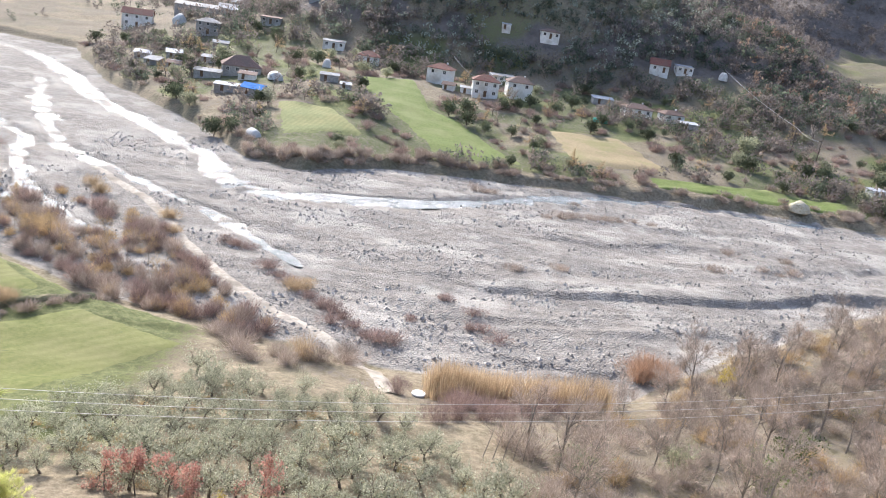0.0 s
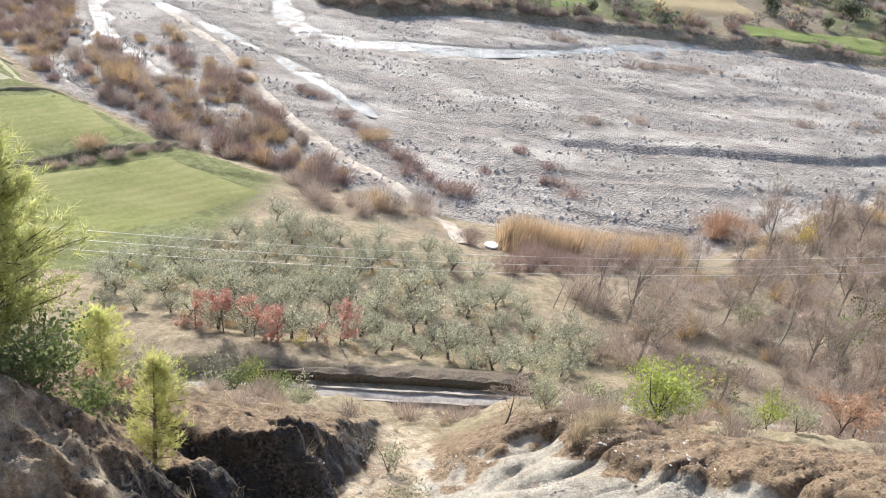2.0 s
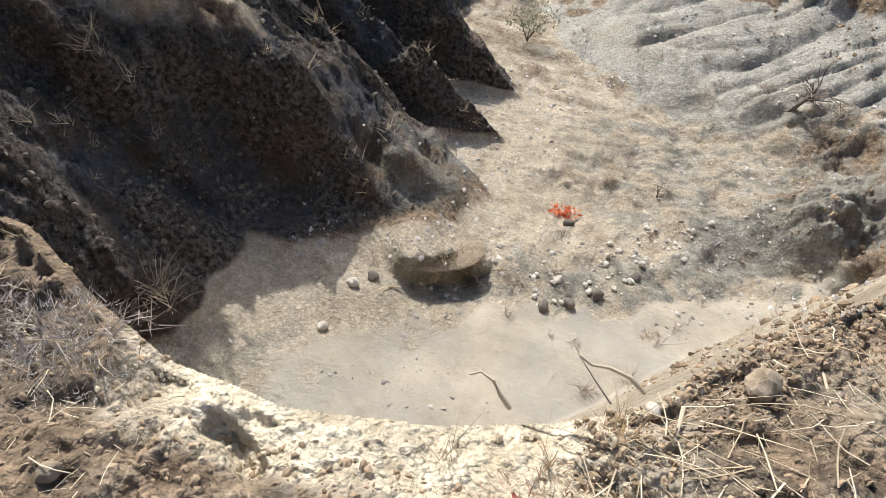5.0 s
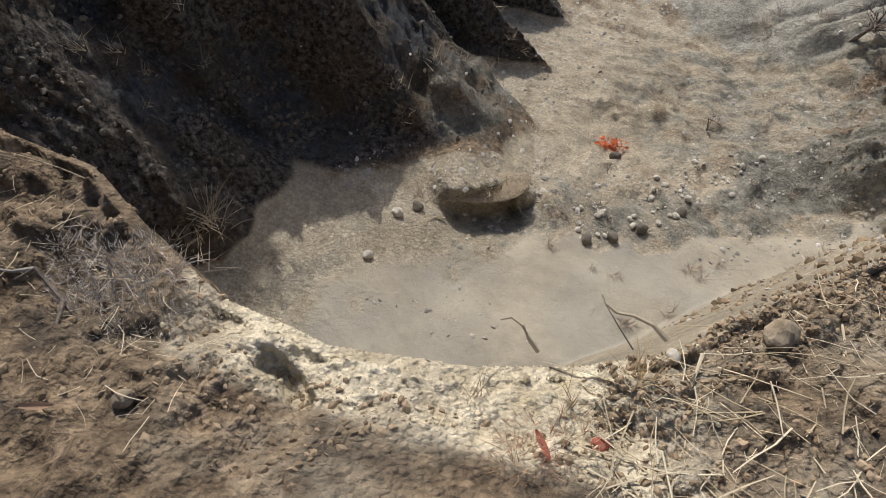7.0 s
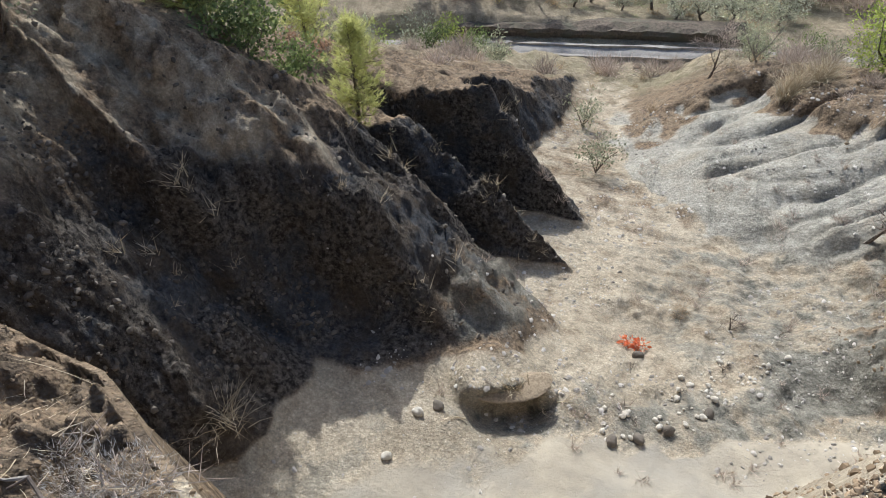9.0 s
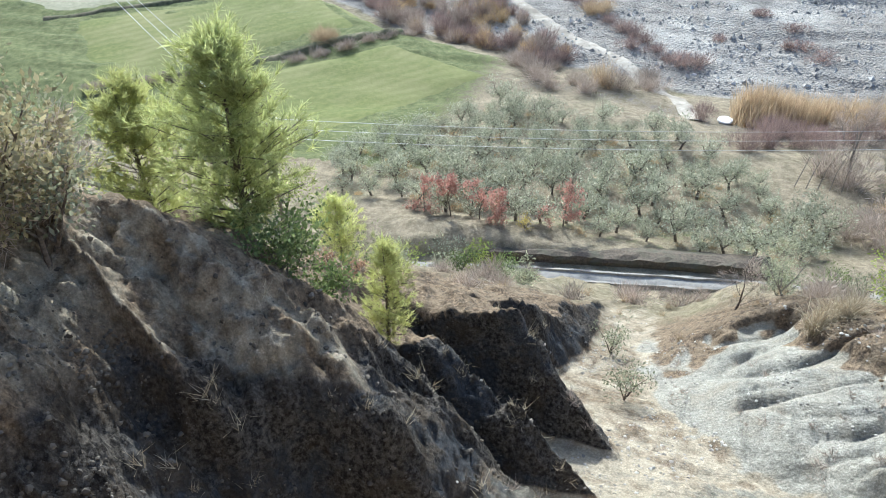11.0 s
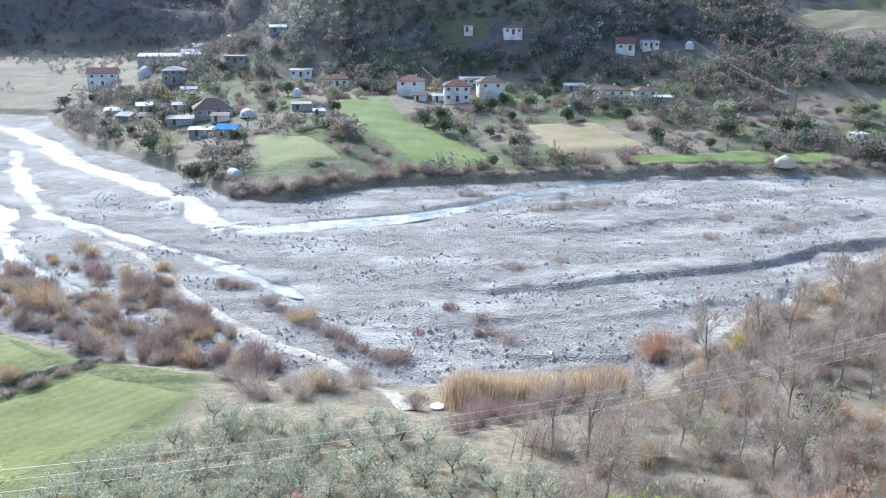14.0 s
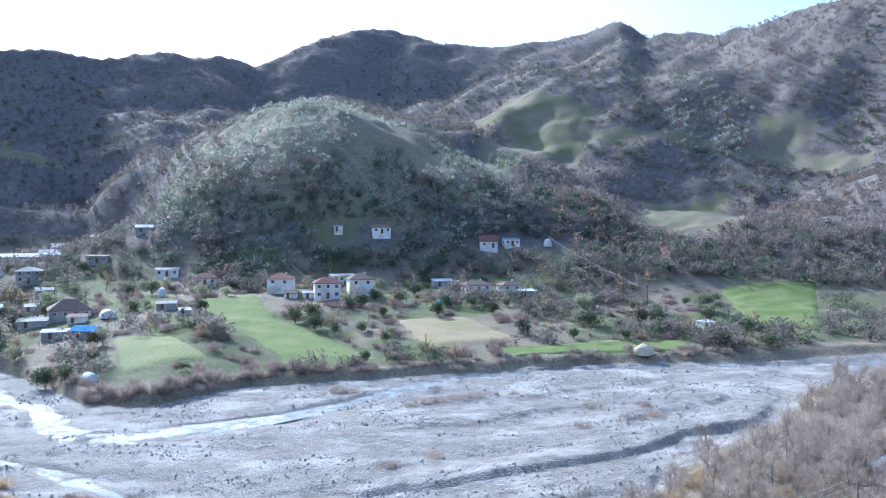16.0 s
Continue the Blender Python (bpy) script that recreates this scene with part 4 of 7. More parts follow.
def limbs(rng, height, trunk, count, spread_out, wobble=0.12, start=0.35):
    """A short trunk that forks into limbs: tubes and the limb ends."""
    pieces, ends = [], []
    lean = rng.normal(0, 0.07, 2)
    top = Vector((lean[0] * height, lean[1] * height, height * start))
    pieces.append(tube([(0, 0, -0.15), (top.x * 0.5 + rng.normal(0, wobble * 0.3), top.y * 0.5, top.z * 0.5), top], [trunk * 1.25, trunk, trunk * 0.85], 6))
    for k in range(count):
        a = 2 * math.pi * (k + rng.uniform(-0.3, 0.3)) / count
        reach = spread_out * rng.uniform(0.55, 1.0)
        end = Vector((top.x + reach * math.cos(a), top.y + reach * math.sin(a), height * rng.uniform(0.72, 0.98)))
        mid = top.lerp(end, 0.5) + Vector(rng.normal(0, wobble, 3))
        pieces.append(tube([top, mid, end], [trunk * 0.6, trunk * 0.4, trunk * 0.12], 5))
        ends += [mid, end]
        for _ in range(2):
            s = top.lerp(end, rng.uniform(0.4, 0.8))
            e = s + Vector((rng.normal(0, 0.4), rng.normal(0, 0.4), rng.uniform(0.1, 0.6))) * spread_out * 0.6
            pieces.append(tube([s, e], [trunk * 0.25, trunk * 0.06], 4))
            ends.append(e)
    return joined(pieces), ends


def leafy_tree(seed, height, width, trunk, leaf, bark, names, label, category, n=900, size=(0.17, 0.045), limbs_n=4, start=0.3, squash=0.7, lump=0.42):
    rng = np.random.default_rng(seed)
    wood, ends = limbs(rng, height * 0.9, trunk, limbs_n, width * 0.42, start=start)
    spots = np.array([tuple(e) for e in ends])
    extra = spots[rng.integers(0, len(spots), len(spots))] + rng.normal(0, width * 0.12, (len(spots), 3))
    spots = np.concatenate([spots, extra])
    p, u = cloud(rng, n, spots, rng.uniform(0.5, 1.0, len(spots)) * width * lump * 0.6, squash)
    p[:, 2] = np.maximum(p[:, 2], height * start * 0.6)
    root = thing(names, label, category)
    part("trunk", wood, bark, root)
    part("crown", leaf_quads(rng, p, u * 0.7 + unit(rng, n) * 0.6 + np.array([0, 0, 0.2]), *size), leaf, root)
    return root


def bare_limbs(rng, height, trunk, levels=3, up=0.75):
    """The limbs of a leafless tree, and its fine twigs."""
    pieces, tips = [], []

    def grow(p, way, length, r, level):
        mid = p + way * length * 0.5 + Vector(rng.normal(0, 0.05, 3)) * length
        end = mid + (way + Vector(rng.normal(0, 0.15, 3))).normalized() * length * 0.5
        pieces.append(tube([p, mid, end], [r, r * 0.75, r * 0.45], 5 if level == levels else 3))
        if level == 0:
            tips.append((end, way))
            tips.append((mid, way))
            return
        for k in range(5 if level == levels else 4):
            s = p.lerp(mid, rng.uniform(0.5, 1)) if rng.random() < 0.35 else mid.lerp(end, rng.uniform(0.1, 1))
            w = (way * up + Vector(rng.normal(0, 0.55, 3)) + Vector((0, 0, 0.25))).normalized()
            grow(s, w, length * rng.uniform(0.45, 0.7), r * 0.42, level - 1)

    grow(Vector((0, 0, -0.2)), Vector((rng.normal(0, 0.06), rng.normal(0, 0.06), 1)).normalized(), height * 0.55, trunk, levels)
    return joined(pieces), tips


def bare_tree(seed, height, trunk, bark, twig, label, name="bare_tree", category="tree", fine=1200, leaf=None, leaf_n=0, blade=0.55, levels=3):
    rng = np.random.default_rng(seed)
    wood, tips = bare_limbs(rng, height, trunk, levels)
    at = np.array([tuple(t[0]) for t in tips])
    way = np.array([tuple(t[1]) for t in tips])
    k = rng.integers(0, len(at), fine)
    u = way[k] * 0.8 + unit(rng, fine) * 0.7 + np.array([0, 0, 0.25])
    root = thing(name, label, category)
    part("trunk", wood, bark, root)
    tagged(part("twig_crown", blades(rng, at[k] + rng.normal(0, 0.10, (fine, 3)), u / np.linalg.norm(u, axis=1)[:, None], height * 0.1 * blade / 0.55, height * 0.0016 + 0.004), twig, root), kind="stuff")
    if leaf:
        k = rng.integers(0, len(at), leaf_n)
        part("leaf_crown", leaf_quads(rng, at[k] + rng.normal(0, height * 0.035, (leaf_n, 3)), unit(rng, leaf_n), 0.05 + height * 0.024, 0.02 + height * 0.011), leaf, root)
    return root


def shrub_mesh(seed, width, height, n=420, thick=0.016, leafy=0.0, length=0.42):
    """A dense leafless bush of thin stems, low and ragged."""
    rng = np.random.default_rng(seed)
    lobes = 5
    spots = np.column_stack([rng.normal(0, width * 0.22, (lobes, 2)), rng.uniform(0.15, 0.5, lobes) * height])
    p, u = cloud(rng, n, spots, np.full(lobes, width * 0.36), height / width * 0.95)
    p[:, 2] = np.abs(p[:, 2]) * 0.9
    u = u * np.array([0.6, 0.6, 0.4]) + unit(rng, n) * 0.45 + np.array([0, 0, 0.55])
    u /= np.linalg.norm(u, axis=1)[:, None]
    a = blades(rng, p, u, height * length, thick)
    m = n // 6
    q = np.column_stack([rng.normal(0, width * 0.12, (m, 2)), np.full(m, -0.1)])
    w = np.column_stack([rng.normal(0, 0.4, (m, 2)), np.ones(m)])
    w /= np.linalg.norm(w, axis=1)[:, None]
    return joined([a, blades(rng, q, w, height * 0.85, thick * 1.3)])


def pine(seed, height, width, label, count=95, name="pine_tree", lean=0.03, dense=1.0, leaf=None):
    """A young bushy pine: rising branches all round the stem, each with brushes of needles."""
    rng = np.random.default_rng(seed)
    root = thing(name, label, "tree")
    stem = [(0, 0, -0.2), (lean * height * 0.5, 0, height * 0.5), (lean * height, 0.02 * height, height * 0.97)]
    wood = [tube(stem, [0.018 * height, 0.012 * height, 0.003 * height], 6)]
    at, way = [], []
    for k in range(count):
        f = 0.06 + 0.92 * (k + rng.uniform(-0.5, 0.5)) / count
        f = min(max(f, 0.05), 0.98)
        a = rng.uniform(0, 2 * math.pi)
        l = width * 0.5 * (math.sin(math.pi * min(1.0, 0.24 + 0.76 * f)) ** 1.05) * rng.uniform(0.45, 1.2) + 0.05 * width
        base = Vector((lean * height * f, 0, height * f * 0.95))
        out = Vector((math.cos(a), math.sin(a), rng.uniform(0.3, 1.1))).normalized()
        end = base + out * l
        wood.append(tube([base, end], [0.006 * height * (1.1 - f), 0.002 * height], 3))
        for i in range(int(9 * dense)):
            s = base.lerp(end, rng.uniform(0.2, 1.05)) + Vector(rng.normal(0, 0.025 * height, 3))
            w = (out + Vector(rng.normal(0, 0.5, 3)) + Vector((0, 0, 0.6))).normalized()
            sl = 0.05 * height * rng.uniform(0.6, 1.3)
            for t in range(24):
                at.append(tuple(s + w * sl * t / 24))
                way.append(tuple((w * 0.75 + Vector(rng.normal(0, 0.45, 3))).normalized()))
    part("trunk", joined(wood), BARK, root)
    part("needle_crown", blades(rng, np.array(at), np.array(way), 0.046 * height, 0.0019 * height), leaf or PINE_LEAF, root)
    return root


def on_ground(x, y, turn=0.0, scale=1.0, sink=0.05):
    return pose(x, y, height(x, y) - sink, 0, 0, turn) @ Matrix.Scale(scale, 4)


def put(ob, x, y, turn=0.0, scale=1.0):
    """Moves the first of a kind onto the ground."""
    ob.matrix_world = on_ground(x, y, turn, scale)
    return ob


def more(ob, x, y, turn, scale=1.0):
    c = copy_thing(ob, pose(x, y, height(x, y) - 0.05, 0, 0, turn))
    c.scale = (scale, scale, scale)
    return c


def planted(kinds, spots, rng, lo=0.8, hi=1.25):
    """Plants on the spots: the first of each kind is used itself, the rest are copies."""
    used = set()
    for x, y in spots:
        k = int(rng.integers(0, len(kinds)))
        s, a = float(rng.uniform(lo, hi)), float(rng.uniform(0, 360))
        if k not in used:
            used.add(k)
            kinds[k].location = (x, y, height(x, y) - 0.05)
            kinds[k].rotation_euler = (0, 0, radians(a))
            kinds[k].scale = (s, s, s)
        else:
            more(kinds[k], x, y, a, s)
    for k in range(len(kinds)):
        if k not in used:
            for o in (*kinds[k].children_recursive, kinds[k]):
                bpy.data.objects.remove(o)


def shrubs(name, label, material, spots, rng, width=1.8, tall=1.6, lo=0.6, hi=1.3, n=420, seed=1, thick=0.016, group=""):
    """Leafless bushes, each an object of its own on one of three shared shapes."""
    shapes = []
    for k in range(3):
        me = mesh_of(name, *shrub_mesh(seed + k, width, tall, n, thick))
        me.materials.append(material)
        shapes.append(me)
    for x, y in spots:
        s = float(rng.uniform(lo, hi))
        ob = new(name, shapes[int(rng.integers(0, 3))])
        ob.matrix_world = pose(x, y, height(x, y) - 0.08, 0, 0, float(rng.uniform(0, 360))) @ Matrix.Diagonal((s, s, s * float(rng.uniform(0.8, 1.15)), 1))
        tagged(ob, label, "shrub", group)


def scattered(rng, n, inside, x0, x1, y0, y1, apart=0.0):
    """n random places in a rectangle where inside(x, y) holds."""
    out = []
    tries = 0
    while len(out) < n and tries < 60 * n:
        tries += 1
        x, y = rng.uniform(x0, x1), rng.uniform(y0, y1)
        if inside(x, y) and (not apart or all((x - a) ** 2 + (y - b) ** 2 > apart * apart for a, b in out)):
            out.append((float(x), float(y)))
    return out


def stuff(name, label, category, material, shapes, x, y, scale, rng, z=None, stretch=1.0, lie=False):
    """Many alike pieces in one mesh: shapes is a list of (verts, faces) with equal-sided faces."""
    pick = rng.integers(0, len(shapes), len(x))
    turn = rng.uniform(0, 2 * math.pi, len(x))
    if z is None:
        z = ground(x, y)[0]
    tall = scale * rng.uniform(0.85, 1.15, len(x)) * stretch
    all_v, all_f, base = [], [], 0
    for k, (v, f) in enumerate(shapes):
        m = np.where(pick == k)[0]
        if not len(m):
            continue
        v, f = np.asarray(v, float), np.asarray(f)
        c, s = np.cos(turn[m])[:, None], np.sin(turn[m])[:, None]
        sc = scale[m][:, None]
        px = x[m][:, None] + sc * (c * v[:, 0] - s * v[:, 1])
        py = y[m][:, None] + sc * (s * v[:, 0] + c * v[:, 1])
        pz = z[m][:, None] + tall[m][:, None] * v[:, 2]
        if lie:
            gx = (ground(x[m] + 0.15, y[m])[0] - ground(x[m] - 0.15, y[m])[0]) / 0.3
            gy = (ground(x[m], y[m] + 0.15)[0] - ground(x[m], y[m] - 0.15)[0]) / 0.3
            pz = pz + np.clip(gx, -2, 2)[:, None] * (px - x[m][:, None]) + np.clip(gy, -2, 2)[:, None] * (py - y[m][:, None])
        all_v.append(np.stack([px, py, pz], -1).reshape(-1, 3))
        all_f.append((f[None] + base + len(v) * np.arange(len(m))[:, None, None]).reshape(-1, f.shape[1]))
        base += len(v) * len(m)
    verts, faces = np.concatenate(all_v), np.concatenate(all_f)
    me = bpy.data.meshes.new(name)
    me.vertices.add(len(verts))
    me.vertices.foreach_set("co", verts.ravel())
    k = faces.shape[1]
    me.loops.add(faces.size)
    me.loops.foreach_set("vertex_index", faces.ravel())
    me.polygons.add(len(faces))
    me.polygons.foreach_set("loop_start", np.arange(len(faces)) * k)
    me.polygons.foreach_set("use_smooth", np.zeros(len(faces), bool))
    me.update(calc_edges=True)
    me.materials.append(material)
    return tagged(new(name, me), label, category, kind="stuff")


def stone_shape(seed, squash=0.6, lo=0.5, hi=1.3):
    rng = np.random.default_rng(seed)
    bm = bmesh.new()
    bmesh.ops.create_icosphere(bm, subdivisions=1, radius=0.5)
    v = np.array([tuple(p.co) for p in bm.verts])
    f = [tuple(p.index for p in face.verts) for face in bm.faces]
    bm.free()
    return v * rng.uniform(lo, hi, (len(v), 1)) * np.array([1, rng.uniform(0.5, 1), squash * rng.uniform(0.6, 1.2)]), f


def cobble_shape(seed):
    """A low stone of eight faces."""
    rng = np.random.default_rng(seed)
    v = np.array([(0.5, 0, 0), (0, 0.5, 0), (-0.5, 0, 0), (0, -0.5, 0), (0, 0, 0.5), (0, 0, -0.5)]) * rng.uniform(0.6, 1.3, (6, 1)) * (1, rng.uniform(0.6, 1), 0.75)
    return v + rng.normal(0, 0.05, (6, 3)), [(0, 1, 4), (1, 2, 4), (2, 3, 4), (3, 0, 4), (1, 0, 5), (2, 1, 5), (3, 2, 5), (0, 3, 5)]


def far_tree(seed, n=30, width=1.0, tall=1.0, flake=0.26, low=0.12):
    """A distant tree, one unit high: ragged clumps of foliage or twigs round a stem."""
    rng = np.random.default_rng(seed)
    lobes = 6
    spots = np.column_stack([rng.normal(0, 0.17 * width, (lobes, 2)), rng.uniform(low + 0.15, 0.85, lobes)])
    p, u = cloud(rng, n, spots, rng.uniform(0.14, 0.27, lobes) * width, 0.8)
    p[:, 2] = np.clip(p[:, 2], low * 0.5, 1.05)
    side = unit(rng, n)
    along = np.cross(side, unit(rng, n))
    along = along / np.linalg.norm(along, axis=1)[:, None] + np.array([0, 0, 0.35])
    l = flake * rng.uniform(0.7, 1.4, (n, 1))
    v = np.stack([p - side * l * 0.45 - along * l * 0.3, p + side * l * 0.45 - along * l * 0.3, p + along * l * 0.7], 1).reshape(-1, 3)
    v = np.concatenate([v, [(-0.02, 0, -0.1), (0.02, 0, -0.1), (0, 0, 0.7), (0, -0.02, -0.1), (0, 0.02, -0.1), (0, 0, 0.7)]])
    return v, np.arange(3 * n + 6).reshape(-1, 3).tolist()

# ------------------------------------------------------------------ planting, from the hill to the river
def within(poly):
    return lambda x, y: bool(inside(np.float64(x), np.float64(y), poly))


def off_water(x, y, room=1.0):
    for line in CHANNELS:
        d, a = way_off(np.array([x]), np.array([y]), line)
        if d[0] < room + float(knots(a[0], np.linspace(0, 1, len(line)), [p[2] for p in line])):
            return False
    return way_off(np.array([x]), np.array([y]), TRACK)[0][0] > 2.0


rng = np.random.default_rng(7)
# the olive grove below the road
grove = within([(-30, 51), (-21.5, 69), (-15, 66), (-4.6, 65.5), (-1.8, 61), (3, 56), (8, 50), (7, 45), (-10, 42), (-25, 43)])
olives = [leafy_tree(100 + k, 2.9, 3.4, 0.13, OLIVE_LEAF, BARK, "olive_tree", "silver-green olive tree on rough grass in the grove", "tree", 1000, (0.22, 0.055)) for k in range(4)]
planted(olives, scattered(rng, 150, grove, -31, 9, 42, 70, 1.7), rng, 0.4, 0.85)
shrubs("undergrowth_shrub", "low dry grey-brown shrub between olive trees", TWIG_TAN, scattered(rng, 70, grove, -31, 9, 42, 70, 1.2), rng, 1.3, 0.8, 0.4, 0.9, 240, 300)
# five red-leaved saplings and their neighbours by the road
for k, (x, y, s) in enumerate([(-18.0, 41.5, 0.9), (-16.0, 41.2, 0.95), (-14.1, 41.4, 1.0), (-12.6, 41.8, 0.8), (-8.8, 42.6, 1.0)]):
    t = bare_tree(140 + k, 3.6 * s, 0.05, BARK, TWIG, "young tree with rust-red autumn leaves beside the road", "red_leaved_tree", "tree", 200, RED_LEAF, 950)
    put(t, x, y, 40 * k)
put(leafy_tree(150, 1.0, 1.1, 0.03, YELLOW_LEAF, BARK, "yellow_shrub", "small bright yellow shrub beside the road", "shrub", 260, (0.1, 0.04), start=0.1), -11.0, 41.3)
# the big pine and its seedlings on the left rim
put(pine(160, 5.6, 3.5, "bushy yellow-green pine on the gully rim", 125, dense=1.3), -10.5, 13.3, 20)
put(pine(161, 3.4, 1.5, "slender light green pine sapling on the gully rim", 64, "pine_sapling", 0.04, 1.0, LIGHT_PINE), -7.2, 13.9, 70)
put(pine(162, 4.8, 3.0, "light green young pine below the rim", 80, "young_pine", 0.03, 1.5, LIGHT_PINE), -13.4, 13.4, 140)
put(pine(163, 4.2, 2.8, "light green young pine below the rim", 70, "young_pine", 0.03, 1.5, LIGHT_PINE), -15.4, 16.0, 200)
put(pine(164, 2.9, 2.2, "low yellow-green young pine below the rim", 70, "young_pine", 0.03, 1.5, LIGHT_PINE), -11.2, 18.8, 250)
for k, (x, y, sc) in enumerate([(-14.0, 11.8, 1.5), (-16.0, 14.0, 1.6), (-17.5, 19.5, 1.3), (-19.0, 24.0, 1.6), (-22.0, 29.0, 1.7), (-25.0, 33.0, 1.8), (-17.0, 27.0, 1.3), (-28.0, 40.0, 1.7), (-21.5, 35.5, 1.3)]):
    put(leafy_tree(720 + k, 2.2 * sc, 2.4 * sc, 0.06, (GREY_LEAF, LIME_LEAF, SHRUB_LEAF)[k % 3], BARK, "slope_bush", "leafy green bush on the slope below the rim", "shrub", 1300, (0.17, 0.05), start=0.08), x, y, 50 * k)
# the oak that leans in from the hillside
put(bare_tree(170, 3.2, 0.07, BARK, TWIG, "shrubby oak with withered buff leaves on the rim", "oak_bush", "tree", 1800, OAK_LEAF, 900), -11.0, 8.2, 30)
put(leafy_tree(172, 3.4, 4.0, 0.09, OAK_LEAF, BARK, "oak_tree", "small oak with buff and olive leaves on the rim", "tree", 5200, (0.12, 0.04), 7, 0.05), -11.6, 7.9, 60)
put(leafy_tree(171, 2.6, 3.2, 0.08, GREY_LEAF, BARK, "grey_green_bush", "dense grey-green bush on the rim", "shrub", 1500, (0.13, 0.035), start=0.08), -11.2, 8.6, 0)
# bushes in and round the gully
put(leafy_tree(180, 3.0, 3.0, 0.07, LIME_LEAF, BARK, "round_bush", "round bright green bush on the gully edge", "shrub", 3200, (0.13, 0.035), 5, 0.2), 7.1, 25.8, 0, 1.0)
put(leafy_tree(181, 1.7, 1.6, 0.04, GREY_LEAF, BARK, "gully_shrub", "wispy grey-green shrub in the gully bed", "shrub", 650, (0.10, 0.03), start=0.1), -1.4, 19.5, 0)
put(leafy_tree(182, 1.5, 1.5, 0.04, GREY_LEAF, BARK, "gully_shrub", "wispy grey-green shrub in the gully bed", "shrub", 600, (0.10, 0.03), start=0.1), -2.5, 23.5, 90)
put(leafy_tree(183, 1.5, 1.9, 0.05, GREY_LEAF, BARK, "broom_bush", "round grey-green bush beside the road", "shrub", 1300, (0.13, 0.03), start=0.08), -8.0, 30.0, 0)
put(leafy_tree(184, 1.3, 1.6, 0.05, SHRUB_LEAF, BARK, "broom_bush", "low dark green bush near the road", "shrub", 900, (0.13, 0.03), start=0.08), -11.5, 31.0, 0)
put(bare_tree(185, 3.0, 0.05, BARK, TWIG, "thin leafless grey shrub on the gully edge", "bare_shrub", "shrub", 700), 1.6, 26.6, 0)
put(leafy_tree(186, 2.6, 2.4, 0.05, GREY_LEAF, PALE_BARK, "grey_bush", "feathery grey bush beside the road", "shrub", 900, (0.12, 0.025), start=0.1), 3.2, 27.4, 0)
put(leafy_tree(187, 2.4, 1.8, 0.05, LIME_LEAF, BARK, "green_shrub", "upright light green shrub among bare trees", "shrub", 900, (0.13, 0.035), start=0.15), 14.5, 33.0, 0)
put(leafy_tree(188, 2.2, 2.2, 0.05, GREY_LEAF, BARK, "grey_bush", "feathery grey bush on the slope", "shrub", 800, (0.12, 0.03), start=0.1), 9.5, 38.0, 0)
for k, (x, y, sc) in enumerate([(-11.4, 33.6, 1.1), (-13.2, 33.0, 1.3), (-9.8, 33.0, 0.9), (-15.0, 32.0, 1.4), (-16.8, 30.6, 1.3), (-18.4, 34.0, 1.5), (-14.6, 27.0, 1.2), (-12.2, 25.0, 1.0)]):
    put(leafy_tree(700 + k, 1.7 * sc, 2.0 * sc, 0.05, (LIME_LEAF, GREY_LEAF, SHRUB_LEAF)[k % 3], BARK, "broom_bush", "bushy green broom below the rim", "shrub", 900, (0.14, 0.035), start=0.08), x, y, 50 * k)
for k, (x, y, sc) in enumerate([(-8.4, 11.7, 1.0), (-9.1, 12.4, 1.2), (-7.9, 12.4, 0.8)]):
    put(leafy_tree(740 + k, 1.3 * sc, 1.9 * sc, 0.04, SHRUB_LEAF, BARK, "rim_bush", "dark green bush sprawling over the gully rim", "shrub", 1100, (0.11, 0.035), start=0.05), x, y, 60 * k)
for k, (x, y) in enumerate([(-10.0, 16.0), (-9.2, 16.3)]):
    put(bare_tree(745 + k, 1.1, 0.03, BARK, TWIG, "low shrub with rust-red leaves below the rim", "red_leaved_shrub", "shrub", 160, PEACH_LEAF, 220), x, y, 70 * k)
for k, (x, y) in enumerate(scattered(rng, 16, lambda x, y: abs(y - road_y(x)) > 2.0, 3, 17, 28, 43, 2.0)):
    put(leafy_tree(760 + k % 4, 1.7, 2.0, 0.05, (GREY_LEAF, SHRUB_LEAF, GREY_LEAF, GREY_LEAF)[k % 4], BARK, "scrub_bush", "grey-green bush in the scrub beside the road", "shrub", 700, (0.13, 0.032), start=0.08), x, y, 50 * k, 0.6 + 0.06 * (k % 8))
rim = scattered(rng, 55, lambda x, y: not (-5 < x < 0.3 * (30 - y) + 2.0 and y < 31) and abs(y - road_y(x)) > 2.4, -15, 22, 22, 39, 1.2)
shrubs("dry_shrub", "leafless grey-brown shrub on the bank", TWIG, rim, rng, 1.3, 1.1, 0.5, 1.2, 300, 310)
# scrub and trees to the right of the grove, down to the river
copse = within([(9, 44), (8, 52), (6, 60), (20, 74), (24, 83), (34, 93), (52, 109), (66, 122), (78, 118), (90, 122), (70, 84), (52, 60), (36, 46), (22, 38)])
shrubs("scrub_bush", "leafless grey-brown bush in the riverside scrub", TWIG, scattered(rng, 190, copse, 5, 95, 37, 125, 2.2), rng, 2.6, 2.2, 0.6, 1.3, 460, 320, 0.017)
shrubs("tan_bush", "tan leafless bush in the riverside scrub", TWIG_TAN, scattered(rng, 95, copse, 5, 95, 37, 125, 2.3), rng, 2.2, 1.8, 0.6, 1.2, 420, 330, 0.017)
bare = [bare_tree(190 + k, 6.5, 0.10, PALE_BARK, TWIG, "slender leafless grey tree in the riverside scrub", fine=1300) for k in range(3)]
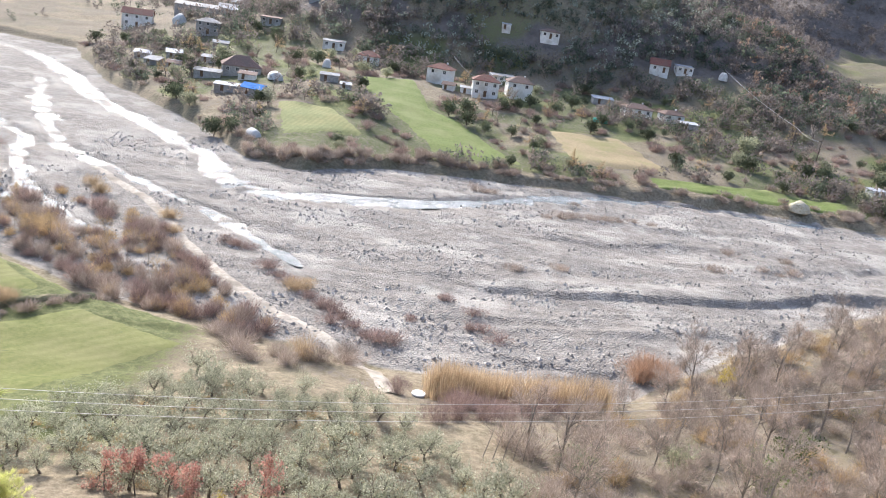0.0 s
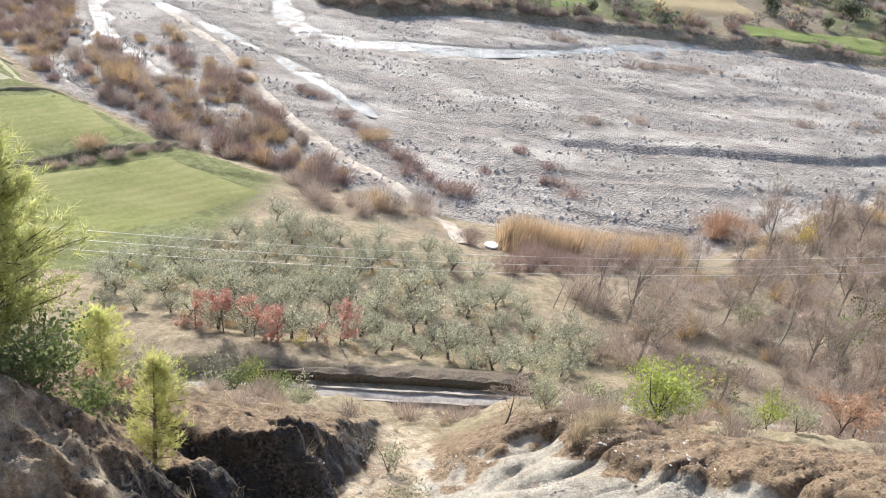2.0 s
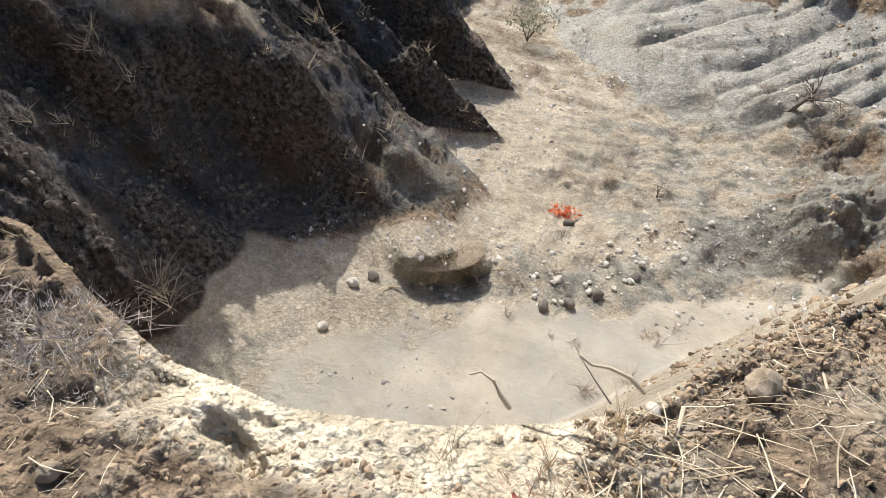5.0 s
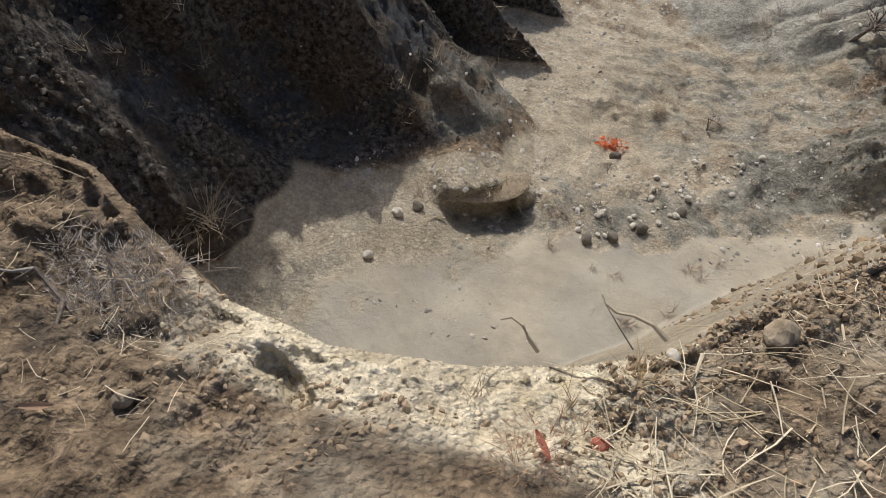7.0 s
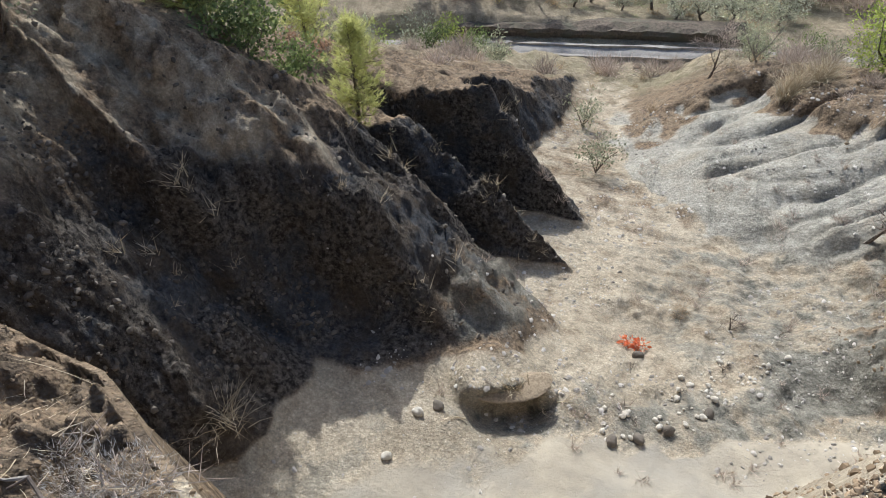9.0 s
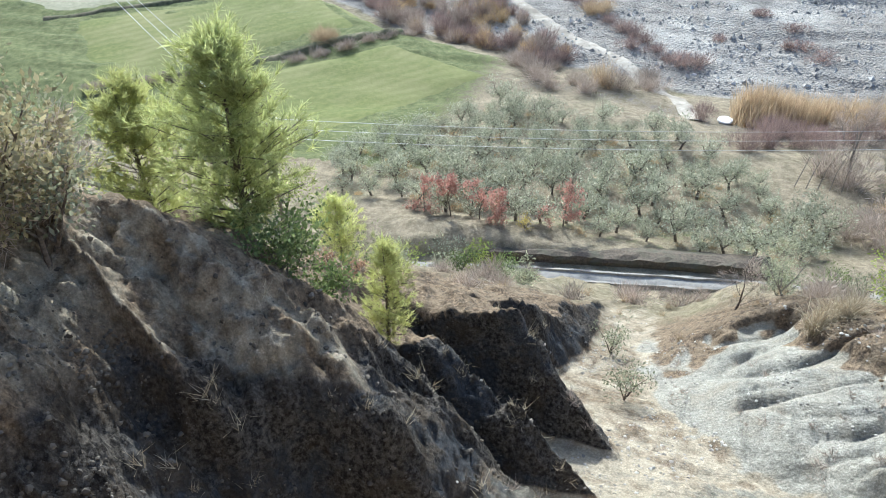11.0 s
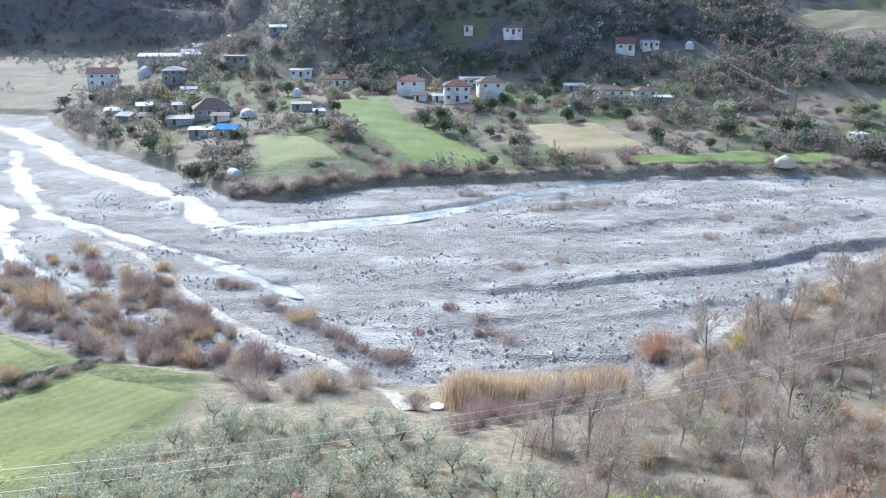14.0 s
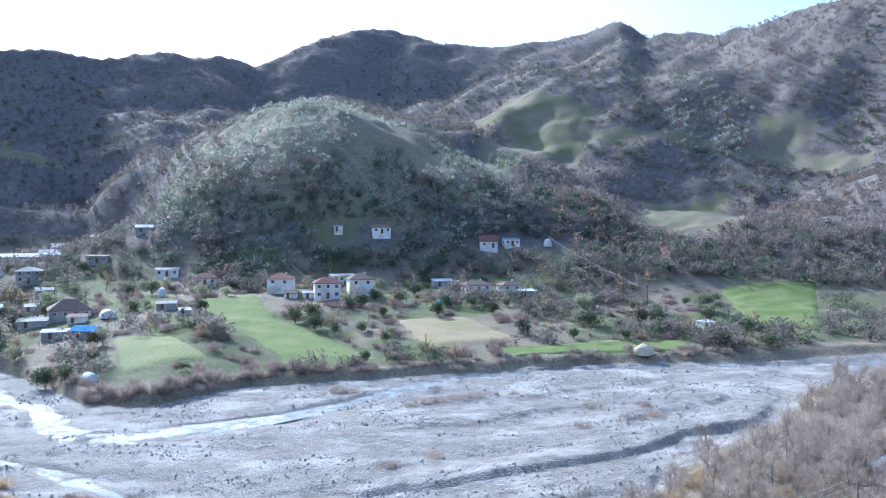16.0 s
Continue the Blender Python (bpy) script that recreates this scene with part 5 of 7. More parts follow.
knoll = within([(78, 108), (72, 124), (88, 142), (106, 160), (128, 178), (150, 172), (140, 140), (112, 116)])
shrubs("knoll_bush", "leafless grey-brown bush on the wooded knoll", TWIG, scattered(rng, 120, knoll, 70, 152, 106, 180, 2.4), rng, 3.6, 3.0, 0.7, 1.3, 360, 322, 0.03)
planted(bare, scattered(rng, 84, copse, 5, 95, 40, 125, 2.8) + scattered(rng, 34, knoll, 70, 152, 106, 180, 3.5) + scattered(rng, 22, copse, 50, 90, 80, 125, 2.5), rng, 0.6, 1.35)
peach = [bare_tree(196 + k, 4.6, 0.08, BARK, TWIG, "small tree with withered peach-coloured leaves", "withered_tree", "tree", 500, PEACH_LEAF, 900) for k in range(2)]
planted(peach, [(19.5, 36.5), (21.5, 38.5), (24, 44), (40, 62), (30, 52), (45, 70), (56, 78)], rng, 0.8, 1.1)
green = [leafy_tree(200 + k, 3.0, 3.2, 0.07, (SHRUB_LEAF, GREY_LEAF)[k], BARK, "evergreen_bush", "dark evergreen bush among leafless scrub", "shrub", 1100, (0.2, 0.06), start=0.1) for k in range(2)]
planted(green, [(28, 58), (34, 66), (48, 84), (17, 47), (13, 41), (39, 55), (52, 74), (60, 92), (22, 62), (14, 56), (33, 47)], rng, 0.7, 1.3)
put(leafy_tree(204, 2.6, 2.8, 0.05, YELLOW_LEAF, BARK, "yellow_bush", "bright yellow autumn bush by the river", "shrub", 900, (0.2, 0.06), start=0.1), 35.4, 90.5, 0)
shrubs("orange_bush", "big rounded rust-orange leafless bush by the river", TWIG_ORANGE, [(27, 95), (29.5, 94), (26, 93)], rng, 4.0, 3.4, 0.85, 1.1, 900, 340, 0.02)
shrubs("cane_thicket", "brown leafless thicket beside the reeds", TWIG_PURPLE, [(3.5, 72.5), (3.5, 70), (5, 72.5), (6, 69.5), (7.5, 73), (10, 74), (3.5, 67), (14, 77), (1.8, 65), (12, 75), (8.5, 71), (-2.6, 72.5)], rng, 3.2, 2.6, 0.7, 1.1, 600, 345, 0.018)
put(bare_tree(206, 5.0, 0.06, BARK, TWIG, "thin leafless sapling at the edge of the reeds", "bare_sapling", "tree", 350), 18.2, 82.5, 0)
# the golden reed bed
n = 2600
t = rng.uniform(0, 1, n)
rx = 0.8 + 19 * t + rng.normal(0, 0.5, n)
ry = 76.2 + 6.0 * t + rng.normal(0, 1.3, n)
reed_shapes = []
for k in range(4):
    r2 = np.random.default_rng(210 + k)
    q = np.column_stack([r2.normal(0, 0.12, (7, 2)), np.full(7, -0.05)])
    w = np.column_stack([r2.normal(0, 0.16, (7, 2)), np.ones(7)])
    reed_shapes.append(blades(r2, q, w, 2.3, 0.045))
stuff("reed_bed", "golden dry reeds at the river's edge", "reeds", REED, reed_shapes, rx, ry, rng.uniform(0.7, 1.25, n), rng)
# the shrub belt between fields and gravel
belt = within([(-122, 168), (-84, 119), (-67, 105), (-57, 102), (-43, 92), (-27, 86), (-20, 84), (-16, 91), (-24, 99), (-34, 112), (-46, 122), (-62, 128), (-84, 148), (-104, 168)])
inbelt = lambda x, y: belt(x, y) and off_water(x, y, 0.8)
shrubs("belt_shrub", "purple-brown leafless shrub in the belt by the river", TWIG_PURPLE, scattered(rng, 150, inbelt, -122, -16, 84, 170, 1.8), rng, 2.6, 2.2, 0.4, 1.3, 520, 350, 0.02)
shrubs("tan_shrub", "tan leafless shrub in the belt by the river", TWIG_TAN, scattered(rng, 80, inbelt, -122, -16, 84, 170, 2.5), rng, 2.2, 1.9, 0.6, 1.2, 450, 355, 0.02)
shrubs("grey_shrub", "grey leafless shrub in the belt by the river", TWIG, scattered(rng, 90, inbelt, -122, -16, 84, 170, 2.5), rng, 2.4, 2.3, 0.7, 1.4, 450, 358, 0.02)
saplings = [bare_tree(220 + k, 5.0, 0.05, PALE_BARK, TWIG_TAN, "pale leafless sapling in the shrub belt", "bare_sapling", "tree", 600) for k in range(2)]
planted(saplings, [(-56, 104), (-53.5, 103.5), (-55, 106), (-58, 106), (-51, 102), (-70, 112), (-44, 100), (-92, 140), (-82, 134), (-35, 96), (-62, 110), (-48, 108), (-40, 104), (-66, 118), (-76, 124), (-30, 92), (-100, 152), (-57, 104.5)], rng, 0.8, 1.2)
shrubs("track_shrub", "brown leafless shrub beside the dirt track", TWIG_PURPLE, [(-11.6, 95.4), (-9.8, 93.6), (-8.2, 91.4), (-6.4, 90.6), (-4.7, 91.2), (-13.2, 97.2), (-14.8, 98.6), (-24.9, 110.9), (-22.8, 108.2), (-20.8, 105.8), (-17.0, 101.0), (-12.8, 93.5)], rng, 3.0, 2.0, 0.7, 1.1, 520, 360, 0.02)
shrubs("track_bush", "grey-brown bush beside the dirt track", TWIG, [(-23.9, 83.8), (-21.5, 81.2), (-18.3, 76.4), (-14.5, 76.1), (-16.2, 78.6), (-11.5, 79.0), (-9.4, 84.5), (-20.2, 78.5), (-8.6, 80.6)], rng, 3.0, 2.4, 0.7, 1.1, 520, 364, 0.02)
shrubs("golden_bush", "pale golden leafless bush on the gravel edge", REED, [(-18.7, 104.5), (-19.5, 103.2), (-13.2, 79.5), (-46.9, 80.2), (-46.0, 79.2), (-45.7, 126.2), (-42, 119), (-63.7, 138.2), (-60.5, 134)], rng, 2.6, 2.2, 0.8, 1.1, 620, 368, 0.02)
shrubs("gravel_bush", "low brown bush alone on the gravel", TWIG_PURPLE, [(4.8, 100.0), (6.2, 100.3), (-3.3, 99.4), (-32.1, 118.6), (-34, 119.5), (-30.6, 118.2), (5.0, 104.5), (0.5, 108), (8.5, 97.5)], rng, 2.6, 1.3, 0.7, 1.1, 480, 372, 0.02)
shrubs("gravel_shrub", "low grey-brown bush on the gravel islands", TWIG, [(25.9, 172), (4.1, 182.5), (20.5, 168.5), (36.4, 174.5), (65.6, 154.5), (57.8, 165.5), (30, 173), (33, 174), (40, 176), (23, 170), (62, 154.5), (68, 156), (9, 183), (6.5, 182), (28, 186), (44, 178), (12, 128), (20, 133), (70, 163), (50, 148)], rng, 4.2, 1.6, 0.6, 1.1, 520, 376, 0.026)
# hedge between two fields, and the dyke farther left
line = [(-38.5, 85), (-40, 82.6), (-41.5, 80.2), (-43.2, 78), (-45.2, 75.8), (-47.2, 73.8), (-56.5, 65.2), (-58.6, 63.8), (-60.7, 62.4), (-62.6, 61.4), (-64.5, 60.2)]
shrubs("hedge_shrub", "dark leafless hedge shrub on a field bank", TWIG, [(x + dx, y + dx) for x, y in line for dx in (0, 0.7)], rng, 1.8, 1.0, 0.7, 1.2, 380, 380, 0.018)

# ------------------------------------------------------------------ the village across the river
WHITEWASH = surface("whitewash", (0.74, 0.73, 0.70), (0.86, 0.85, 0.82), 1.5, 0.9, 0.1, 0.01, (0.55, 0.52, 0.46), 0.06)
GREY_WALL = surface("grey_render", (0.30, 0.29, 0.28), (0.46, 0.45, 0.43), 1.5, 0.9, 0.15, 0.01, (0.26, 0.24, 0.22), 0.1)
TILE = surface("clay_tile", (0.13, 0.055, 0.045), (0.24, 0.11, 0.085), 2.2, 0.85, 0.3, 0.03, (0.17, 0.10, 0.08), 0.12)
OLD_TILE = surface("weathered_tile", (0.14, 0.095, 0.08), (0.26, 0.18, 0.145), 2.2, 0.9, 0.3, 0.03, (0.17, 0.13, 0.11), 0.12)
SHEET = surface("pale_sheet_roof", (0.30, 0.32, 0.35), (0.47, 0.49, 0.51), 1.2, 0.8, 0.1, 0.01, (0.26, 0.25, 0.24), 0.35, 0.15)
BLUE_SHEET = surface("blue_tarpaulin", (0.04, 0.17, 0.50), (0.08, 0.28, 0.68), 1.0, 0.85, 0.2, 0.02, None, 0.0, 0.1)
TEAL_SHEET = surface("teal_tarpaulin", (0.06, 0.30, 0.24), (0.12, 0.45, 0.36), 1.0, 0.85, 0.2, 0.02, None, 0.0, 0.1)
PLASTIC = surface("greenhouse_film", (0.50, 0.51, 0.50), (0.68, 0.69, 0.68), 1.0, 0.85, 0.2, 0.02, (0.56, 0.57, 0.55), 0.0, 0.2)
PANE = surface("dark_pane", (0.02, 0.025, 0.03), (0.05, 0.06, 0.07), 0.6, 0.12, 0.0, 0.0, None, 0.0, 0.6)
FRAME = surface("window_frame", (0.55, 0.54, 0.52), (0.70, 0.69, 0.67), 4.0, 0.6, 0.0)
DOOR = surface("door_wood", (0.10, 0.06, 0.035), (0.20, 0.13, 0.08), 4.0, 0.7, 0.2, 0.01)
CONCRETE = surface("concrete", (0.36, 0.35, 0.33), (0.52, 0.50, 0.47), 2.5, 0.9, 0.2, 0.01, (0.28, 0.27, 0.25))
HAY = surface("hay", (0.42, 0.36, 0.24), (0.66, 0.60, 0.46), 2.5, 0.95, 0.6, 0.08)


def hip_roof(w, d, h, eave, over=0.45, ridge=0.45, thick=0.16):
    """A hipped roof with some thickness at the eaves."""
    a, b = w / 2 + over, d / 2 + over
    r = max(a - b * (1 - ridge * 0.2) , a * 0.12)
    v = [(-a, -b, eave), (a, -b, eave), (a, b, eave), (-a, b, eave), (-r, 0, eave + h), (r, 0, eave + h)]
    v += [(x, y, z - thick) for x, y, z in v[:4]]
    f = [(0, 1, 5, 4), (1, 2, 5), (2, 3, 4, 5), (3, 0, 4), (6, 9, 8, 7), (0, 6, 7, 1), (1, 7, 8, 2), (2, 8, 9, 3), (3, 9, 6, 0)]
    return v, f


def gable_roof(w, d, h, eave, over=0.4, thick=0.14):
    a, b = w / 2 + over, d / 2 + over
    v = [(-a, -b, eave), (a, -b, eave), (a, 0, eave + h), (-a, 0, eave + h), (a, b, eave), (-a, b, eave)]
    v += [(x, y, z - thick) for x, y, z in v]
    f = [(0, 1, 2, 3), (3, 2, 4, 5), (7, 6, 9, 8), (8, 9, 11, 10), (0, 6, 7, 1), (4, 10, 11, 5), (1, 7, 8, 2), (2, 8, 10, 4), (3, 9, 6, 0), (5, 11, 9, 3)]
    return v, f


def shed_roof(w, d, h, eave, over=0.3, thick=0.10):
    a, b = w / 2 + over, d / 2 + over
    v = [(-a, -b, eave), (a, -b, eave), (a, b, eave + h), (-a, b, eave + h)]
    v += [(x, y, z - thick) for x, y, z in v]
    f = [(0, 1, 2, 3), (7, 6, 5, 4), (0, 4, 5, 1), (1, 5, 6, 2), (2, 6, 7, 3), (3, 7, 4, 0)]
    return v, f


def walls(w, d, h, gable=0.0, slope=0.0):
    """Four outer walls on a footing that reaches into the slope."""
    a, b, lo = w / 2, d / 2, -2.2
    v = [(-a, -b, lo), (a, -b, lo), (a, b, lo), (-a, b, lo), (-a, -b, h), (a, -b, h), (a, b, h + slope), (-a, b, h + slope)]
    f = [(0, 1, 5, 4), (2, 3, 7, 6), (4, 5, 6, 7), (0, 3, 2, 1)]
    if gable:
        v += [(-a, 0, h + gable), (a, 0, h + gable)]
        f += [(1, 2, 6, 9, 5), (3, 0, 4, 8, 7)]
    else:
        f += [(1, 2, 6, 5), (3, 0, 4, 7)]
    return v, f


def window(parent, x, y, z, w=1.0, h=1.1, face=0):
    """A window on a wall: frame proud of the wall, with a dark pane set in it. face: degrees the wall is turned."""
    m = pose(x, y, z, 0, 0, face)
    bm = bmesh.new()
    for bx, bz, bw, bh in ((-w / 2, 0, 0.09, h), (w / 2, 0, 0.09, h), (0, -h / 2, w + 0.09, 0.09), (0, h / 2, w + 0.09, 0.09), (0, 0, 0.06, h)):
        g = box(bw, 0.10, bh, (bx, -0.04, bz - bh / 2))
        me = bpy.data.meshes.new("window")
        g.to_mesh(me)
        g.free()
        bm.from_mesh(me)
        bpy.data.meshes.remove(me)
    ob = part("window", bm, FRAME, parent)
    ob.matrix_local = m
    part("pane", box(w, 0.05, h, (0, -0.025, -h / 2)), PANE, ob)
    return ob


def house(name, label, x, y, w, d, storeys=1, turn=0.0, roof="hip", rise=1.7, wall=None, tile=None, windows=3, door=True, chimney=True, storey=3.0, side=1, lower=True):
    wall, tile = wall or WHITEWASH, tile or TILE
    w, d, storey, rise = 0.88 * w, 0.88 * d, 0.88 * storey, 0.9 * rise
    root = thing(name, label, "house", pose(x, y, height(x, y), 0, 0, turn))
    h = storeys * storey
    part("wall", walls(w, d, h, rise if roof == "gable" else 0.0, rise if roof == "shed" else 0.0), wall, root)
    make = dict(hip=hip_roof, gable=gable_roof, shed=shed_roof)[roof]
    part("roof", make(w, d, rise, h + 0.06), tile, root)
    for s in range(storeys):
        z = s * storey + 1.6
        if s == 0 and storeys > 1 and not lower:
            continue
        for k in range(windows):
            if s == 0 and door and k == windows // 2:
                part("door", box(1.0, 0.12, 2.1, ((k + 0.5) / windows * w - w / 2, -d / 2 - 0.03, 0)), DOOR, root)
                continue
            window(root, (k + 0.5) / windows * w - w / 2, -d / 2 - 0.01, z)
        for k in range(side):
            window(root, -w / 2 - 0.01, (k + 0.5) / side * d - d / 2, z, face=-90)
    if chimney:
        part("chimney", box(0.5, 0.5, 1.0, (w * 0.2, d * 0.1, h + rise * 0.65), 0.03), wall, root)
    return root


def hut(label, x, y, w, d, h=2.2, turn=0.0, roof=None, wall=None, rise=0.5, kind="shed", name="shed"):
    """A shed or outhouse with a lean-to or gabled roof, open in front or with a door."""
    w, d, h = 0.8 * w, 0.85 * d, 0.85 * h
    root = thing(name, label, "shed", pose(x, y, height(x, y), 0, 0, turn))
    part("wall", walls(w, d, h, rise if kind == "gable" else 0.0, rise if kind == "shed" else 0.0), wall or GREY_WALL, root)
    part("roof", (gable_roof if kind == "gable" else shed_roof)(w, d, rise, h + 0.05), roof or SHEET, root)
    part("door", box(0.9, 0.1, 1.9, (-w * 0.2, -d / 2 - 0.02, 0)), DOOR, root)
    return root


def tunnel(label, x, y, w, l, h, turn, material, name="polytunnel", category="greenhouse"):
    """A round-backed film tunnel with closed ends."""
    w, l, h = 0.8 * w, 0.9 * l, 0.72 * h
    n, m = 10, 7
    v = []
    for j in range(m):
        bulge = 1 - 0.12 * abs(2 * j / (m - 1) - 1) ** 4
        for k in range(n + 1):
            a = math.pi * k / n
            v.append((w / 2 * math.cos(a) * bulge, l * (j / (m - 1) - 0.5), h * math.sin(a) ** 0.8 * bulge + 0.04 * math.sin(9 * j)))
    f = [(j * (n + 1) + k, j * (n + 1) + k + 1, (j + 1) * (n + 1) + k + 1, (j + 1) * (n + 1) + k) for j in range(m - 1) for k in range(n)]
    f += [tuple(range(n + 1))[::-1], tuple(range((m - 1) * (n + 1), m * (n + 1)))]
    ob = part(name, (v, f, True), material)
    ob.matrix_world = pose(x, y, height(x, y) - 0.05, 0, 0, turn)
    return tagged(ob, label, category)


def heap(label, x, y, w, h, material, name, category, seed=0):
    """A rounded heap with an uneven skin."""
    bm = bmesh.new()
    bmesh.ops.create_icosphere(bm, subdivisions=3, radius=1.0)
    for q in bm.verts:
        k = 1 + 0.16 * noise.noise(q.co * 1.6 + Vector((seed, 0, 0))) + 0.05 * noise.noise(q.co * 6)
        q.co = Vector((q.co.x * w / 2 * k, q.co.y * w * 0.4 * k, max(q.co.z, -0.1) * h * k))
    ob = part(name, bm, material)
    ob.matrix_world = pose(x, y, height(x, y), 0, 0, 20 * seed)
    return tagged(ob, label, category)


# the white houses above the bright meadow
house("farmhouse", "white one-storey house with a red hipped roof", -40.5, 313, 9.0, 7.5, 1, 4, rise=2.0, windows=3)
house("farmhouse", "white two-storey house with a red-brown hipped roof", -12.0, 294, 9.6, 8, 2, -12, rise=2.0, windows=2, lower=False)
house("farmhouse", "white two-storey house with a dark red hipped roof", 4.0, 282, 10.0, 8, 2, 4, rise=2.1, windows=3)
house("farmhouse", "white two-storey house with a brown weathered roof", 15.8, 291, 9.8, 8, 2, 8, rise=2.2, tile=OLD_TILE, windows=2, lower=False)
house("farmhouse", "white low house with a flat grey roof", 10.3, 313, 10.4, 7, 1, 14, roof="shed", rise=0.4, tile=GREY_WALL, windows=4, chimney=False)
house("hillside_house", "white house with a steep red gabled roof on the slope", 73.0, 340, 8.5, 7, 1, -10, roof="gable", rise=2.8, windows=2)
house("hillside_house", "white low house wing with a sheet roof", 83.0, 341, 7.5, 5, 1, 6, roof="shed", rise=0.6, tile=SHEET, windows=3, chimney=False)
house("old_house", "old white house with a weathered tile roof", 59.0, 296, 11.0, 7, 1, 10, rise=1.8, tile=OLD_TILE, windows=3)
house("old_house", "white low house with a red-brown roof", 71.5, 296, 9.0, 6, 1, 16, rise=1.5, tile=OLD_TILE, windows=2)
hut("low grey outhouse with a pale sheet roof", 76.5, 290, 8, 4.5, 2.0, 10)
hut("low grey-blue hut with a sheet roof", 47.8, 306, 9.5, 4.5, 2.3, 6, wall=GREY_WALL, rise=0.7)
hut("small white hut beside the farmhouse", -8.2, 282.5, 5, 4, 2.0, -10, roof=OLD_TILE, wall=WHITEWASH, kind="gable", rise=1.0)
hut("white lean-to beside the farmhouse", -1.8, 283.5, 6, 3.5, 2.2, 4, wall=WHITEWASH)
hut("small concrete hut on the green bank", 122.5, 241.5, 6.4, 4, 2.6, 18, roof=SHEET, wall=WHITEWASH, rise=0.3)
tunnel("teal tarpaulin over a stack beside a garden", 43.8, 275.2, 2.6, 5.6, 2.0, 80, TEAL_SHEET, "covered_stack", "stack")
tunnel("small white film hoop house on the slope", 98.8, 339, 3.2, 3.4, 4.6, 20, PLASTIC)
heap("pale covered hay mound on the river bank", 90.5, 214.5, 6.4, 2.6, HAY, "hay_mound", "haystack", 1)
tunnel("white film-covered garden tunnel near the river", -50.1, 192.0, 3.4, 5.0, 2.6, 35, PLASTIC)
# the crowded part of the village
hut("long low shed with a pale sheet roof", -71.2, 240, 9.5, 4, 2.2, 6, rise=0.5)
hut("shed under a bright blue tarpaulin roof", -62.8, 238, 8.0, 6, 2.2, -14, roof=BLUE_SHEET, rise=1.3, kind="gable")
house("large_house", "large grey house with a broad brown hipped roof", -75.5, 267, 13.5, 10, 1, 20, rise=3.4, wall=GREY_WALL, tile=OLD_TILE, windows=4)
hut("long shed with a white sheet roof", -83.5, 258.5, 10, 4.5, 2.3, 8, rise=0.6)
tunnel("white film-covered garden tunnel among houses", -62.3, 259.5, 6.0, 6.5, 3.4, 20, PLASTIC)
hut("small white shed with a brown roof", -70.6, 257.5, 6.6, 4, 2.0, 5, roof=OLD_TILE, wall=WHITEWASH, rise=0.7)
house("village_house", "white two-storey house with a red gabled roof", -149.5, 363, 14, 9, 2, 14, roof="gable", rise=2.6, windows=3)
house("village_house", "long grey two-storey building with a sheet roof", -128.5, 378, 22, 8, 1, 10, roof="shed", rise=1.4, tile=GREY_WALL, wall=GREY_WALL, windows=6, chimney=False, storey=4.4)
hut("shed with a bright white sheet roof", -117, 386, 11, 6, 3.0, 16, rise=1.6)
hut("shed with a bright white sheet roof", -112, 372, 8, 5, 2.6, 12, rise=1.2)
heap("white film-covered heap between houses", -127.5, 353, 6.6, 4.2, PLASTIC, "covered_heap", "heap", 3)
house("village_house", "grey two-storey house with a grey roof", -107.5, 330, 10, 8, 2, 12, rise=1.6, wall=GREY_WALL, tile=GREY_WALL, windows=3, storey=2.6)
house("village_house", "grey unplastered house with a flat roof", -86.5, 345, 9, 7, 1, 6, roof="shed", rise=0.3, wall=GREY_WALL, tile=OLD_TILE, windows=3, chimney=False)
house("village_house", "pale one-storey house with a grey roof", -56.5, 326.5, 9.5, 6, 1, 6, roof="shed", rise=0.5, tile=GREY_WALL, windows=3, chimney=False)
tunnel("small white tent beside a garden", -50.5, 282, 3.4, 3.6, 4.2, 0, PLASTIC, "tent", "tent")
hut("low shed with a pale roof in a garden", -45.5, 261, 7.2, 4, 2.4, 8)
hut("tiny shed with a white roof in a garden", -38.8, 253, 4, 3, 1.6, 10)
hut("low shed with a pale blue-white roof", -117.5, 291, 7, 5, 2.0, 14, rise=0.8)
hut("low shed with a pale blue-white roof", -108.3, 277.5, 6.4, 5, 2.0, -8, rise=1.0)
hut("low shed with a pale blue-white roof", -106, 290, 6.6, 5, 2.2, 20, rise=1.0)
hut("low shed with a brown roof", -99.5, 272, 5.6, 4, 2.0, 10, roof=OLD_TILE, rise=0.9)
hut("low shed with a pale sheet roof", -92, 285, 6, 4, 2.1, 4, rise=0.7)
hut("low shed with a pale sheet roof", -96, 310, 7, 4.5, 2.4, 15, rise=0.8)
house("village_house", "grey-blue roofed house at the foot of the hill", -118, 408, 10, 8, 1, 24, roof="shed", rise=2.0, wall=GREY_WALL, tile=SHEET, windows=2)
house("village_house", "house with a pale grey roof in the side valley", -106, 425, 9, 8, 1, 10, roof="shed", rise=2.2, wall=GREY_WALL, tile=SHEET, windows=2)
house("village_house", "house with a pale grey roof far up the side valley", -124, 470, 15, 8, 1, 6, roof="gable", rise=1.6, wall=WHITEWASH, tile=SHEET, windows=3)
hut("hut with a white sheet roof on the olive slope", -73.2, 369, 9, 5, 2.4, 10, rise=1.2)
hut("white hut with a pale roof on the olive slope", 9.5, 347, 4.4, 4, 2.4, 5, wall=WHITEWASH, rise=0.4)
house("hillside_house", "white house with an old red roof on the slope", 27.5, 346, 8.5, 6, 1, 6, rise=1.3, tile=OLD_TILE, windows=3, chimney=False)
